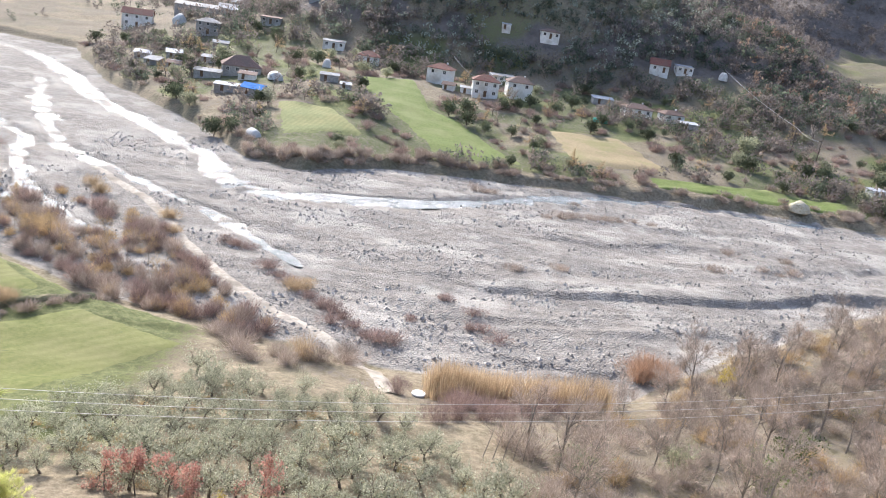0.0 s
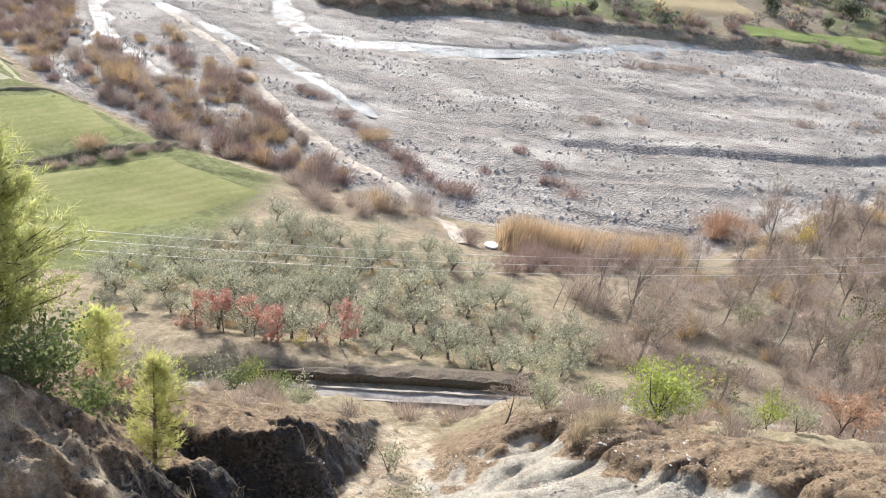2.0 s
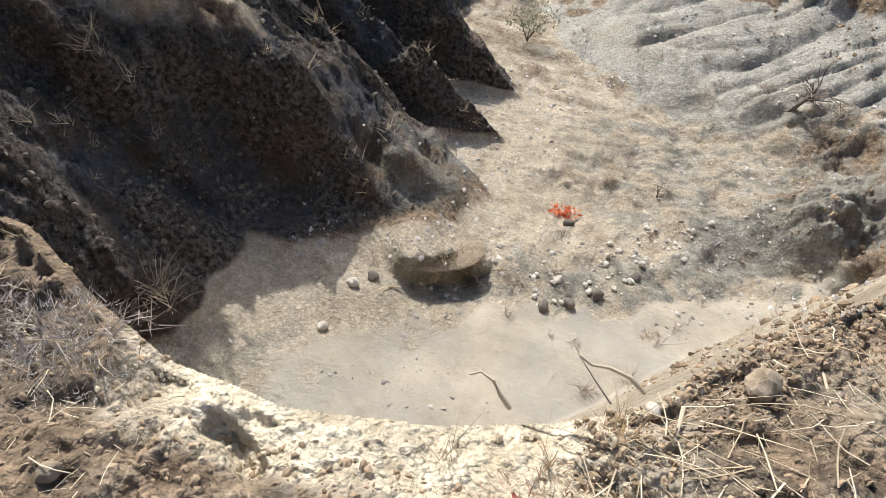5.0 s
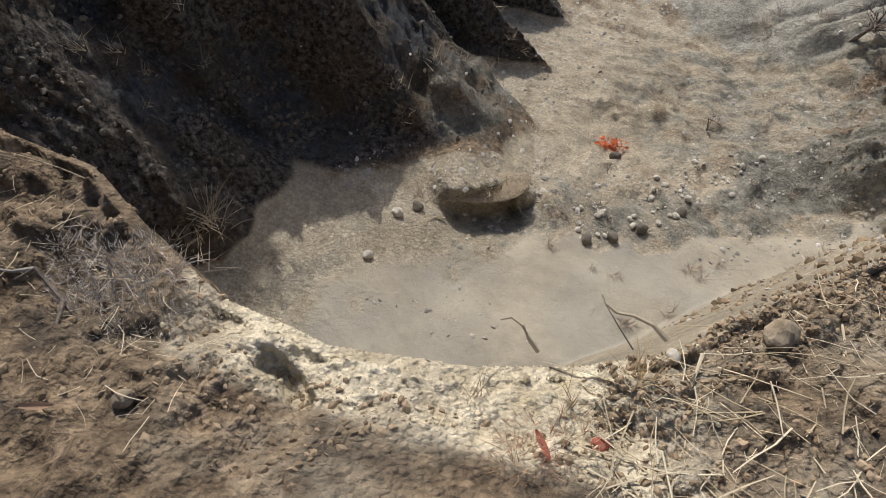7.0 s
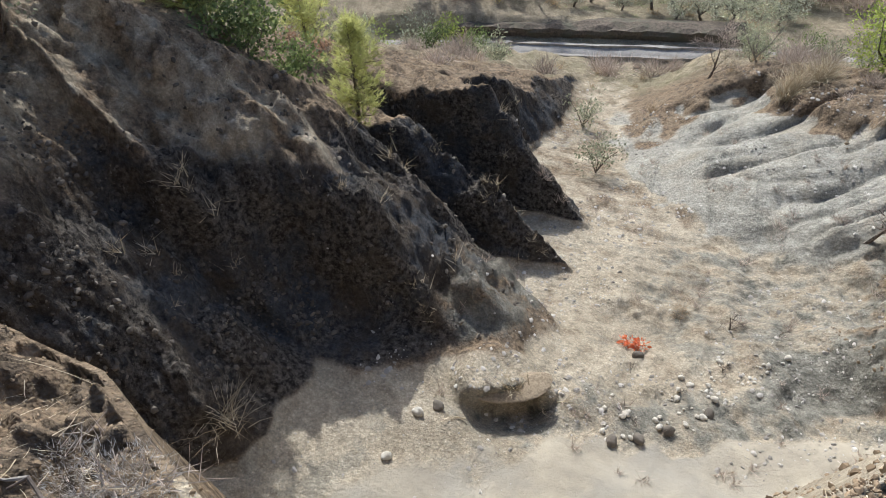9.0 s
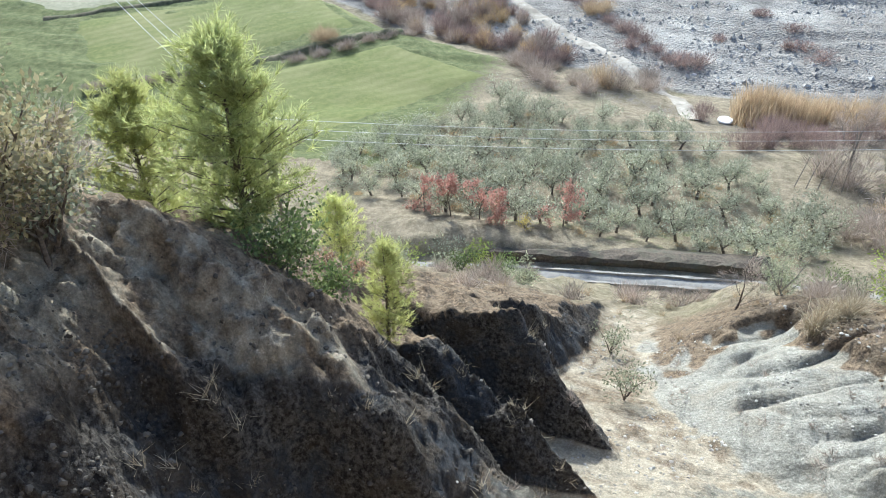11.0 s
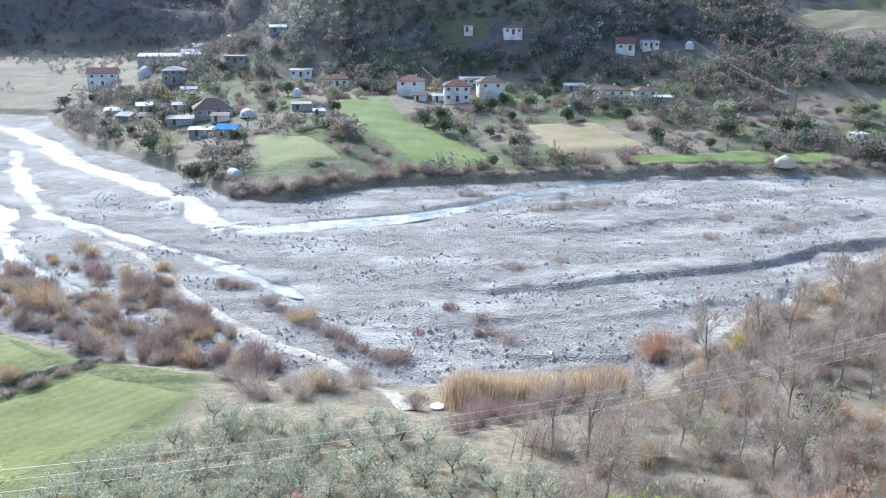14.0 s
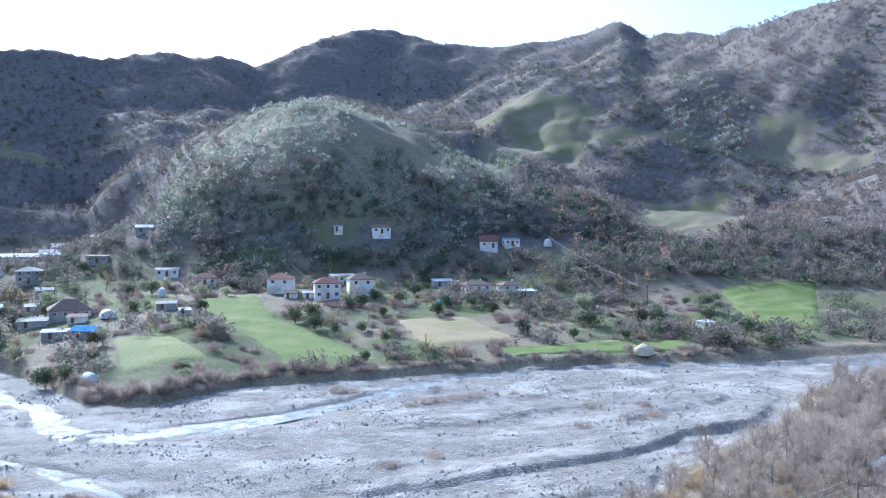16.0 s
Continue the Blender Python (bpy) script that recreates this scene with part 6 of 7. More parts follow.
# the roof in the scrub on the near bank
hut("grey hut with a pale sheet roof in the scrub", 80.5, 101, 9, 6, 2.4, 35, rise=1.4, name="riverside_shed")

# the round white lid of a well among the thickets
root = thing("well", "round white concrete well cover among brown thickets", "well", pose(-0.5, 73.8, height(-0.5, 73.8)))
bm = bmesh.new()
bmesh.ops.create_cone(bm, cap_ends=True, segments=28, radius1=0.62, radius2=0.62, depth=2.0)
part("ring", bm, CONCRETE, root).location = (0, 0, -0.65)
bm = bmesh.new()
bmesh.ops.create_cone(bm, cap_ends=True, segments=28, radius1=0.74, radius2=0.70, depth=0.16)
bmesh.ops.bevel(bm, geom=bm.edges[:], offset=0.02, segments=1, affect="EDGES")
part("lid", bm, WHITEWASH, root, "flat white lid").location = (0, 0, 0.43)

# ------------------------------------------------------------------ fields on the far side
long_field("field", [(-38, 272), (-29, 243), (-17, 228), (-6.5, 205)], [(-21, 292), (-11.5, 252), (0, 238), (18, 208.5)], BRIGHT, "bright green meadow from the white houses to the river bank")
field("field", [(-55, 231), (-38.5, 228.5), (-24, 207), (-45, 196.5)], OLIVEY, "olive-green kale plot near the village", 0.3)
field("field", [(24, 254), (48, 258), (60, 229), (30, 218)], DRYISH, "dry tan plot with sparse grass", 0.3)
long_field("field", [(52, 211.5), (82, 214.5), (106, 217)], [(50, 221), (86, 229), (110, 228)], BRIGHT, "narrow green strip along the river bank")
field("field", [(155, 296), (200, 300), (162, 240), (139, 246)], BRIGHT, "green field at the foot of the wooded hills", 0.35)

# ------------------------------------------------------------------ trees round the village
terrace = lambda x, y: y > far_bank(x) + 5 and hills(np.array([x]), np.array([y]))[0] < 5
plots = [within(p) for p in ([(-37, 270), (-19, 291), (-9, 252), (18, 209), (-7, 204), (-28, 238)], [(-57, 233), (-37, 230), (-23, 206), (-46, 195)],
                             [(22, 256), (50, 260), (62, 228), (28, 216)], [(49, 223), (111, 230), (107, 215), (50, 211)], [(150, 300), (205, 305), (162, 238), (137, 244)])]
sites = [(o.location.x, o.location.y) for o in scene.collection.objects if o.get("category") in ("house", "shed", "greenhouse", "tent")]
free = lambda x, y: terrace(x, y) and not any(p(x, y) for p in plots) and all((x - a) ** 2 + (y + 4 - b) ** 2 > 60 for a, b in sites)
VILLAGE_LEAF = foliage("village_evergreen", (0.075, 0.09, 0.055), (0.18, 0.20, 0.12), 0.3, 0.25, 0.8)
far_bare = [bare_tree(240 + k, 6.5, 0.11, BARK, (TWIG, TWIG_TAN)[k], "leafless tree among village gardens", fine=900, levels=2) for k in range(2)]
planted(far_bare, scattered(rng, 105, free, -150, 150, 185, 330, 4), rng, 0.6, 1.2)
far_green = [leafy_tree(244 + k, 3.8, 3.8, 0.11, (VILLAGE_LEAF, GREY_LEAF, VILLAGE_LEAF)[k], BARK, "evergreen_tree", "dark evergreen tree among village gardens", "tree", 900, (0.40, 0.17), start=0.05, lump=0.6) for k in range(3)]
planted(far_green, scattered(rng, 120, free, -150, 150, 190, 335, 3.5), rng, 0.6, 1.4)
shrubs("garden_shrub", "brown leafless shrub among village gardens", TWIG_PURPLE, scattered(rng, 270, free, -150, 150, 183, 320, 2.4), rng, 3.4, 2.0, 0.6, 1.3, 330, 390, 0.04)
shrubs("garden_bush", "pale grey-brown leafless bush among village gardens", TWIG, scattered(rng, 130, free, -150, 150, 183, 320, 2.4), rng, 3.2, 1.9, 0.6, 1.3, 330, 394, 0.04)
bank = [(float(x), float(far_bank(x)) + float(rng.uniform(1.5, 6))) for x in rng.uniform(-70, 130, 110)]
shrubs("bank_shrub", "brown leafless shrub on the far river bank", TWIG, bank, rng, 2.6, 1.7, 0.6, 1.3, 330, 398, 0.035)
bank = [(float(x), float(far_bank(x)) + float(rng.uniform(1.5, 7))) for x in rng.uniform(-58, 12, 40)]
shrubs("bank_reed", "grey-tan dry cane clump on the far river bank", TWIG, bank, rng, 2.2, 2.4, 0.7, 1.3, 330, 402, 0.035)
put(leafy_tree(250, 5.0, 4.2, 0.12, VILLAGE_LEAF, BARK, "dark_tree", "dark evergreen tree on the river bank", "tree", 1500, (0.45, 0.18), start=0.02, lump=0.65), -61.0, 197.5)
put(leafy_tree(251, 4.0, 4.6, 0.12, VILLAGE_LEAF, BARK, "dark_bush", "dark green bush on the river bank", "shrub", 900, (0.45, 0.16), start=0.05), -56.0, 194.0)
put(leafy_tree(252, 5.2, 6.0, 0.14, OLIVE_LEAF, BARK, "grey_tree", "grey-green tree beside the blue-roofed shed", "tree", 900, (0.5, 0.16), start=0.1), -55.0, 224.0)

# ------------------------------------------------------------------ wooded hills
# FAR_BARE and FAR_GREEN: some of the hills' haze is put into these colours
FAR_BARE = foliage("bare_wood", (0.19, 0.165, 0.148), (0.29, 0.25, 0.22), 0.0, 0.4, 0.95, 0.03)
FAR_GREEN = foliage("far_evergreen", (0.095, 0.115, 0.085), (0.18, 0.205, 0.145), 0.0, 0.5, 0.9, 0.03)
FAR_OLIVE = foliage("far_olive", (0.21, 0.23, 0.18), (0.46, 0.485, 0.40), 0.0, 0.45, 0.85, 0.03)
FAR_RUST = foliage("far_rust_oak", (0.25, 0.175, 0.13), (0.36, 0.265, 0.20), 0.0, 0.5, 0.9, 0.03)
tree_shapes = [far_tree(260 + k, 30, (1.1, 1.4, 0.9, 1.2)[k], flake=0.17) for k in range(4)]
bush_shapes = [far_tree(265 + k, 46, 1.7, flake=0.20, low=0.0) for k in range(3)]
thicket_shapes = [far_tree(275 + k, 76, (1.3, 1.6, 1.1)[k], flake=0.12, low=0.0) for k in range(3)]
olive_shapes = [far_tree(270 + k, 44, 1.5, flake=0.20, low=0.0) for k in range(3)]


def hillside(n, keep, az0=-32, az1=44, d0=300, d1=1180, power=1.6):
    az = np.radians(rng.uniform(az0, az1, n))
    d = (d0 ** power + (d1 ** power - d0 ** power) * rng.uniform(0, 1, n)) ** (1 / power)
    x, y = d * np.sin(az), d * np.cos(az)
    ok = (hills(x, y) > 4) & keep(x, y, np.degrees(az), d)
    for a, b in sites:
        ok &= (x - a) ** 2 + (y + 3 - b) ** 2 > 90
    return x[ok], y[ok], d[ok]


def spur_at(x, y):
    ex, ey = (x + 6) / 92 * np.where(x > -6, 0.72, 1.05), (y - 440) / 118
    return ex * ex + ey * ey


def openly(x, y):
    ok = np.ones(len(x), bool)
    for poly in CLEARINGS:
        ok &= ~inside(x, y, poly)
    return ok


x, y, d = hillside(29000, lambda x, y, az, d: (spur_at(x, y) > 0.75 - 0.5 * (fbm(x / 28, y / 28, 2, 307) > 0.1)) & openly(x, y))
near = d < 440
size = 5.4 * rng.uniform(0.5, 1.35, len(x)) * knots(d, [300, 450, 650, 1000], [0.65, 1.0, 0.9, 0.55])
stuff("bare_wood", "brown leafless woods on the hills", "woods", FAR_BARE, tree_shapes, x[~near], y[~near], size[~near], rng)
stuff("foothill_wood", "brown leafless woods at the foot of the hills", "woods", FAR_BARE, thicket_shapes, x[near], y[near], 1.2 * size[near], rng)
x, y, d = hillside(7000, lambda x, y, az, d: (spur_at(x, y) > 0.8) & openly(x, y) & (fbm(x / 80, y / 80, 2, 302) > 0.05))
stuff("evergreen_wood", "dark evergreen bushes on the hills", "woods", FAR_GREEN, bush_shapes, x, y, 4.6 * rng.uniform(0.6, 1.4, len(x)) * knots(d, [650, 1000], [1, 0.6]), rng)
x, y, d = hillside(5200, lambda x, y, az, d: (spur_at(x, y) > 0.8) & openly(x, y) & (fbm(x / 90, y / 90, 2, 303) > 0.2))
stuff("rust_wood", "rust-brown oaks on the hills", "woods", FAR_RUST, tree_shapes, x, y, 5.0 * rng.uniform(0.6, 1.3, len(x)) * knots(d, [650, 1000], [1, 0.65]), rng)
x, y, d = hillside(3600, lambda x, y, az, d: (spur_at(x, y) > 0.62 - 0.4 * (fbm(x / 20, y / 20, 2, 308) > 0.0)) & openly(x, y), d1=430, power=2)
stuff("slope_scrub", "dark scrub at the foot of the hills", "scrub", FAR_GREEN, thicket_shapes, x, y, 3.6 * rng.uniform(0.6, 1.4, len(x)), rng)
# thickets and gardens between the houses
n = 8000
az, d = np.radians(rng.uniform(-38, 42, n)), np.sqrt(rng.uniform(190 ** 2, 640 ** 2, n))
d[:4500] = np.sqrt(rng.uniform(188 ** 2, 350 ** 2, 4500))
x, y = d * np.sin(az), d * np.cos(az)
ok = (y > far_bank(x) + 4) & (hills(x, y) < 10) & (fbm(x / 26, y / 26, 3, 305) > 0.05)
for p in ([(-40, 274), (-19, 294), (-9, 252), (19, 208), (-7, 203), (-30, 240)], [(-57, 233), (-37, 230), (-23, 206), (-46, 195)], [(22, 256), (50, 260), (62, 228), (28, 216)], [(49, 223), (111, 230), (107, 215), (50, 211)], [(150, 300), (205, 305), (162, 238), (137, 244)]):
    ok &= ~inside(x, y, p)
for a, b in sites:
    ok &= (x - a) ** 2 + (y + 4 - b) ** 2 > 48
x, y = x[ok], y[ok]
half = rng.uniform(0, 1, len(x)) < 0.6
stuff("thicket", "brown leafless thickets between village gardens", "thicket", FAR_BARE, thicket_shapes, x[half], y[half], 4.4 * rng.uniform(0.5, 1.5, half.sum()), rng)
stuff("green_thicket", "dark green bushes between village gardens", "thicket", FAR_GREEN, thicket_shapes, x[~half], y[~half], 3.4 * rng.uniform(0.5, 1.5, (~half).sum()), rng)
# olive plantation on the spur, in rows
gx, gy = np.meshgrid(np.arange(-110, 150, 6.4), np.arange(330, 480, 4.6))
gx, gy = gx.ravel() + 0.35 * (gy.ravel() - 400) + rng.normal(0, 0.7, gx.size), gy.ravel() + rng.normal(0, 0.7, gx.size)
ok = (spur_at(gx, gy) < 1.05) & (fbm(gx / 45, gy / 45, 2, 304) > -0.35) & (hills(gx, gy) > 5)
for a, b in sites:
    ok &= (gx - a) ** 2 + (gy + 3 - b) ** 2 > 70
stuff("olive_plantation", "silver-green olive trees in rows on the round hill", "olive trees", FAR_OLIVE, olive_shapes, gx[ok], gy[ok], 3.5 * rng.uniform(0.7, 1.2, ok.sum()), rng)
gx, gy = np.meshgrid(np.arange(262, 366, 8.0), np.arange(560, 730, 10.0))
gx, gy = gx.ravel() + rng.normal(0, 0.6, gx.size), gy.ravel() + rng.normal(0, 0.6, gx.size)
ok = inside(gx, gy, [(326, 720), (356, 624), (312, 572), (270, 612)])
stuff("hill_orchard", "grey-green orchard rows high on the hill", "orchard", FAR_OLIVE, olive_shapes, gx[ok], gy[ok], 5.0 * rng.uniform(0.8, 1.2, ok.sum()), rng)

# a second power line on the far side
for x, y, tall in ((109.6, 279.0, 9.0), (112.0, 263.0, 9.0), (-8.8, 303.0, 10.0)):
    root = thing("village_pole", "thin grey power pole among trees", "pole", pose(x, y, height(x, y)))
    part("pole", tube([(0, 0, -0.4), (0, 0, tall)], [0.16, 0.1], 6), BARK, root)
    part("crossarm", box(1.8, 0.12, 0.14, (0, 0, tall - 0.5)), BARK, root)

# ------------------------------------------------------------------ power line
WIRE = surface("wire", (0.42, 0.42, 0.41), (0.56, 0.56, 0.55), 3.0, 0.5, 0.0, 0.0, None, 0.0, 0.5)
POLE = surface("pole_wood", (0.14, 0.11, 0.09), (0.27, 0.23, 0.19), 6.0, 0.9, 0.3, 0.02)


def power_pole(x, y, top, turn):
    z = height(x, y)
    root = thing("power_pole", "weathered wooden power pole with a crossarm", "pole", pose(x, y, z, 0, 0, turn))
    part("pole", tube([(0, 0, -0.5), (0, 0, top - z + 0.3)], [0.14, 0.09], 8), POLE, root)
    part("crossarm", box(1.9, 0.1, 0.12, (0, 0, top - z - 0.12), 0.01), POLE, root)
    for k in (-0.85, 0, 0.85):
        part("insulator", tube([(k, 0, top - z), (k, 0, top - z + 0.18)], [0.05, 0.035], 6), PANE, root)
    return root


POLES = [(-97.5, 91.5, 12.6, 40), (-24.4, 34.4, 18.3, 5), (50.0, 68.0, 15.6, -55), (-150, 150, 12.5, 40)]
for row in POLES:
    power_pole(*row)


def wire(a, b, sag, r=0.012):
    pts, n = [], 24
    for k in range(n + 1):
        t = k / n
        p = Vector(a).lerp(Vector(b), t)
        p.z -= 4 * sag * t * (1 - t)
        pts.append(p)
    ob = part("power_line", tube(pts, [r] * (n + 1), 4), WIRE)
    return tagged(ob, "thin pale power line hung between poles", "wire", "power lines")


for k in (-0.85, 0, 0.85):
    wire((-24.4 + k * 0.5, 34.4 - k * 1.2, 18.3), (50.0 + k * 0.5, 68.0 - k * 1.2, 15.6), 1.8, 0.014)
    wire((-97.5 + k * 0.7, 91.5 + k * 0.7, 12.8), (-24.4 + k * 0.7, 34.4 + k * 0.7, 18.5), 1.4, 0.014)
    wire((-150 + k * 0.7, 150 + k * 0.7, 12.7), (-97.5 + k * 0.7, 91.5 + k * 0.7, 12.8), 1.0, 0.014)

for a, b in (((109.6, 279.0, 8.6), (112.0, 263.0, 8.6)), ((99.0, 340.0, 4.0), (109.6, 279.0, 8.6)), ((-8.8, 303.0, 9.6), (1.0, 281.0, 6.0))):
    wire((a[0], a[1], height(a[0], a[1]) + a[2]), (b[0], b[1], height(b[0], b[1]) + b[2]), 1.0, 0.045)

# leaning bean poles in the plot by the thicket
for k in range(5):
    x, y = 5.4 + 0.85 * k, 57.6 + 0.15 * k
    ob = part("bean_pole", tube([(0, 0, -0.3), (0.35, 0.2, 1.3), (0.6 + 0.1 * k, 0.3, 2.6)], [0.04, 0.035, 0.02], 6), PALE_BARK)
    ob.matrix_world = pose(x, y, height(x, y), 0, 0, 12 * k)
    tagged(ob, "pale leaning bean pole in a bare plot", "pole", "bean poles")

# the dirt track through the scrub: two pale wheel ruts
DIRT = surface("track_dirt", (0.27, 0.24, 0.20), (0.48, 0.43, 0.36), 1.2, 0.95, 0.5, 0.08, (0.22, 0.19, 0.15), detail=7.0)


def draped(line, half, lift, step=1.0, across=5):
    pts = []
    for k in range(len(line) - 1):
        (ax, ay), (bx, by) = line[k], line[k + 1]
        n = max(1, int(math.hypot(bx - ax, by - ay) / step))
        pts += [(ax + (bx - ax) * i / n, ay + (by - ay) * i / n) for i in range(n)]
    pts.append(line[-1])
    p = np.array(pts)
    for _ in range(4):
        p[1:-1] = 0.25 * p[:-2] + 0.5 * p[1:-1] + 0.25 * p[2:]
    d = np.gradient(p, axis=0)
    d /= np.linalg.norm(d, axis=1)[:, None]
    side = np.column_stack([-d[:, 1], d[:, 0]])
    s = np.linspace(-1, 1, across)
    w = half * (1 + 0.25 * vnoise(p[:, 0] / 2.5, p[:, 1] / 2.5, 401))
    q = p[:, None] + side[:, None] * (s[None, :, None] * w[:, None, None])
    z = ground(q[..., 0].ravel(), q[..., 1].ravel())[0].reshape(q.shape[:2]) + np.where(np.abs(s) > 0.99, -0.12, lift)[None]
    v = np.concatenate([q, z[..., None]], -1).reshape(-1, 3)
    i = np.arange(len(v)).reshape(len(p), across)
    f = np.stack([i[:-1, :-1], i[1:, :-1], i[1:, 1:], i[:-1, 1:]], -1).reshape(-1, 4)[:, ::-1]
    return v, f.tolist(), True


tagged(part("track", draped(TRACK, 1.15, 0.10), DIRT), "pale rutted dirt track through the scrub", "track", kind="structure")
GRAVEL_ROAD = surface("gravel_road", (0.24, 0.225, 0.205), (0.37, 0.345, 0.31), 3.0, 0.95, 0.4, 0.03, (0.34, 0.31, 0.27))
line = [(x, float(road_y(x))) for x in (-18, -14, -10, -6, -2, 2, 6, 10, 16, 24)]
tagged(part("road", draped(line, 0.8, 0.06), GRAVEL_ROAD), "narrow gravel road at the foot of the slope", "road", kind="structure")


def along_road(x0, x1, section, step=0.4):
    """A strip with one cross-section, (offset from the road's middle, height) point by point, that follows the road."""
    xs = np.arange(x0, x1 + 0.01, step)
    ys = road_y(xs)
    ends = np.clip(np.minimum(xs - x0, x1 - xs) / 1.5, 0.15, 1)
    v = np.array([[(x, y + o + 0.08 * float(vnoise(x / 0.5, k, 411)), ROAD_Z + 0.01 * (x + 5) + (h if h < 0.1 else h * e * (1 + 0.22 * float(vnoise(x / 0.7, k, 412))))) for k, (o, h) in enumerate(section)] for x, y, e in zip(xs, ys, ends)])
    i = np.arange(v.shape[0] * v.shape[1]).reshape(v.shape[:2])
    f = np.stack([i[:-1, :-1], i[1:, :-1], i[1:, 1:], i[:-1, 1:]], -1).reshape(-1, 4)
    return v.reshape(-1, 3), f.tolist()


# bank earth darkened: the shade on its cut face is put into the colour
ROAD_CUT = surface("road_cut", (0.06, 0.05, 0.04), (0.15, 0.12, 0.09), 6.0, 0.95, 0.8, 0.06, (0.09, 0.085, 0.06))
tagged(part("road_bank", along_road(-14, 4, [(1.05, -0.3), (1.0, 0.3), (1.1, 0.55), (1.5, 0.55), (2.2, 0.4), (3.4, -0.2)]), ROAD_CUT), "low earth bank, darkened for shade, cut along the far side of the road", "bank", kind="structure")
for shift in (-0.75, 0.25):
    tagged(part("kerb", along_road(-13, 3.6, [(shift - 0.09, -0.2), (shift - 0.08, 0.18), (shift + 0.08, 0.18), (shift + 0.09, -0.2)]), GRAVEL_ROAD), "low pale concrete kerb along the road", "kerb", kind="structure")

# ------------------------------------------------------------------ stones, clods and litter
STONE = foliage("stone", (0.22, 0.20, 0.175), (0.56, 0.52, 0.46), 0.1, 0.0, 0.9)
RIVER_STONE = foliage("river_stone", (0.20, 0.19, 0.175), (0.60, 0.57, 0.53), 0.0, 0.0, 0.85, 0.3)
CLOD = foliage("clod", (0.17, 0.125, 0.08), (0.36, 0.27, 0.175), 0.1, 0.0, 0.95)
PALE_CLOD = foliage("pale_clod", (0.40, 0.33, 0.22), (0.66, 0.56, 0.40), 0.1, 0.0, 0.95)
# DARK_CLOD is matched to the wall earth, which has shade put into its colour
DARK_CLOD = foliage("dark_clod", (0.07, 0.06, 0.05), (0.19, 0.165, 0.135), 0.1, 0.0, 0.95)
pebbles = [stone_shape(500 + k) for k in range(5)]
clods = [stone_shape(505 + k, 0.85, 0.6, 1.2) for k in range(5)]
n = 70000
x, y = rng.uniform(-80, 130, n), 82 + 130 * rng.uniform(0, 1, n) ** 1.25
ok = (y > near_bank(x) + 2) & (y < far_bank(x) - 1) & (fbm(x / 14, y / 5, 3, 501) > -0.1)
x, y = x[ok], y[ok]
stuff("river_stones", "grey water-worn stones strewn over the gravel", "stones", RIVER_STONE, [cobble_shape(515 + k) for k in range(6)], x, y, 0.12 + 0.75 * rng.uniform(0, 1, len(x)) ** 5, rng)
# stones in the gully bed
n = 15000
x, y = rng.uniform(-6, 8, n), 4 + 24 * rng.uniform(0, 1, n) ** 1.3
z, what = ground(x, y)
ok = what["inside"] & (fbm(x / 1.5, y / 1.5, 3, 502) > -0.05) & ((what["rise"] < 0.4) | (rng.uniform(0, 1, n) < 0.08)) & ((y > 6.8) | (rng.uniform(0, 1, n) < 0.25))
stuff("gully_stones", "small pale stones strewn over the gully bed", "stones", STONE, pebbles, x[ok], y[ok], (0.025 + 0.13 * rng.uniform(0, 1, ok.sum()) ** 4), rng, z[ok])
# crumbling clods on the gully walls
n = 17000
x, y = rng.uniform(-11, 12, n), 3.5 + 22.5 * rng.uniform(0, 1, n) ** 1.3
z, what = ground(x, y)
rise = what["pit"] - bed_at(y)
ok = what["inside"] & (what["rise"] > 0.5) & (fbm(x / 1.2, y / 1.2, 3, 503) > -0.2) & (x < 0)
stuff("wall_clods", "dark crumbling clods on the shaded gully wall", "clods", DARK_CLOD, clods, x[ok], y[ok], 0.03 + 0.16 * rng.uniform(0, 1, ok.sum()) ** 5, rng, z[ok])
ok = what["inside"] & (rise > 0.6) & (fbm(x / 1.2, y / 1.2, 3, 504) > 0.0) & (x > 2) & ((y < 13) | (rise > 3))
stuff("bank_clods", "brown crumbling clods on the sunny bank", "clods", CLOD, clods, x[ok], y[ok], 0.04 + 0.16 * rng.uniform(0, 1, ok.sum()) ** 3, rng, z[ok])
n = 6000
x, y = rng.uniform(-10, -3.5, n), rng.uniform(1.5, 8, n)
z, what = ground(x, y)
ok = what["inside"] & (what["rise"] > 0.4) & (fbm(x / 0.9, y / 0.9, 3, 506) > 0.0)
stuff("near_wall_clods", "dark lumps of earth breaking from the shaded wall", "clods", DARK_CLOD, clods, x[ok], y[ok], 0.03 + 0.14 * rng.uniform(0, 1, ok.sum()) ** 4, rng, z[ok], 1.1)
# clods and litter at the brink
n = 11000
a, r = rng.uniform(-1.5, 1.25, n), rng.uniform(0.45, 3.4, n) ** 1.1
x, y = r * np.sin(a), r * np.cos(a)
ok = (y < lip(x) + 0.06) & (y > 0.12)
brown = ok & ((x > 0.35) | (x < -0.8) | (y < 0.45))
stuff("brink_clods", "loose brown clods at the brink of the gully", "clods", CLOD, clods, x[brown], y[brown], 0.006 + 0.034 * rng.uniform(0, 1, brown.sum()) ** 3.5, rng)
n2 = 2600
u, x2 = rng.uniform(0, 1, n2) ** 1.6, rng.uniform(0.25, 2.0, n2)
y2 = lip(x2) + 0.03 - 0.34 * u
stuff("mound_clods", "crumbly brown clods heaped along the edge of the mound", "clods", CLOD, clods, x2, y2, 0.007 + 0.032 * rng.uniform(0, 1, n2) ** 3, rng, ground(x2, y2)[0] + 0.004)
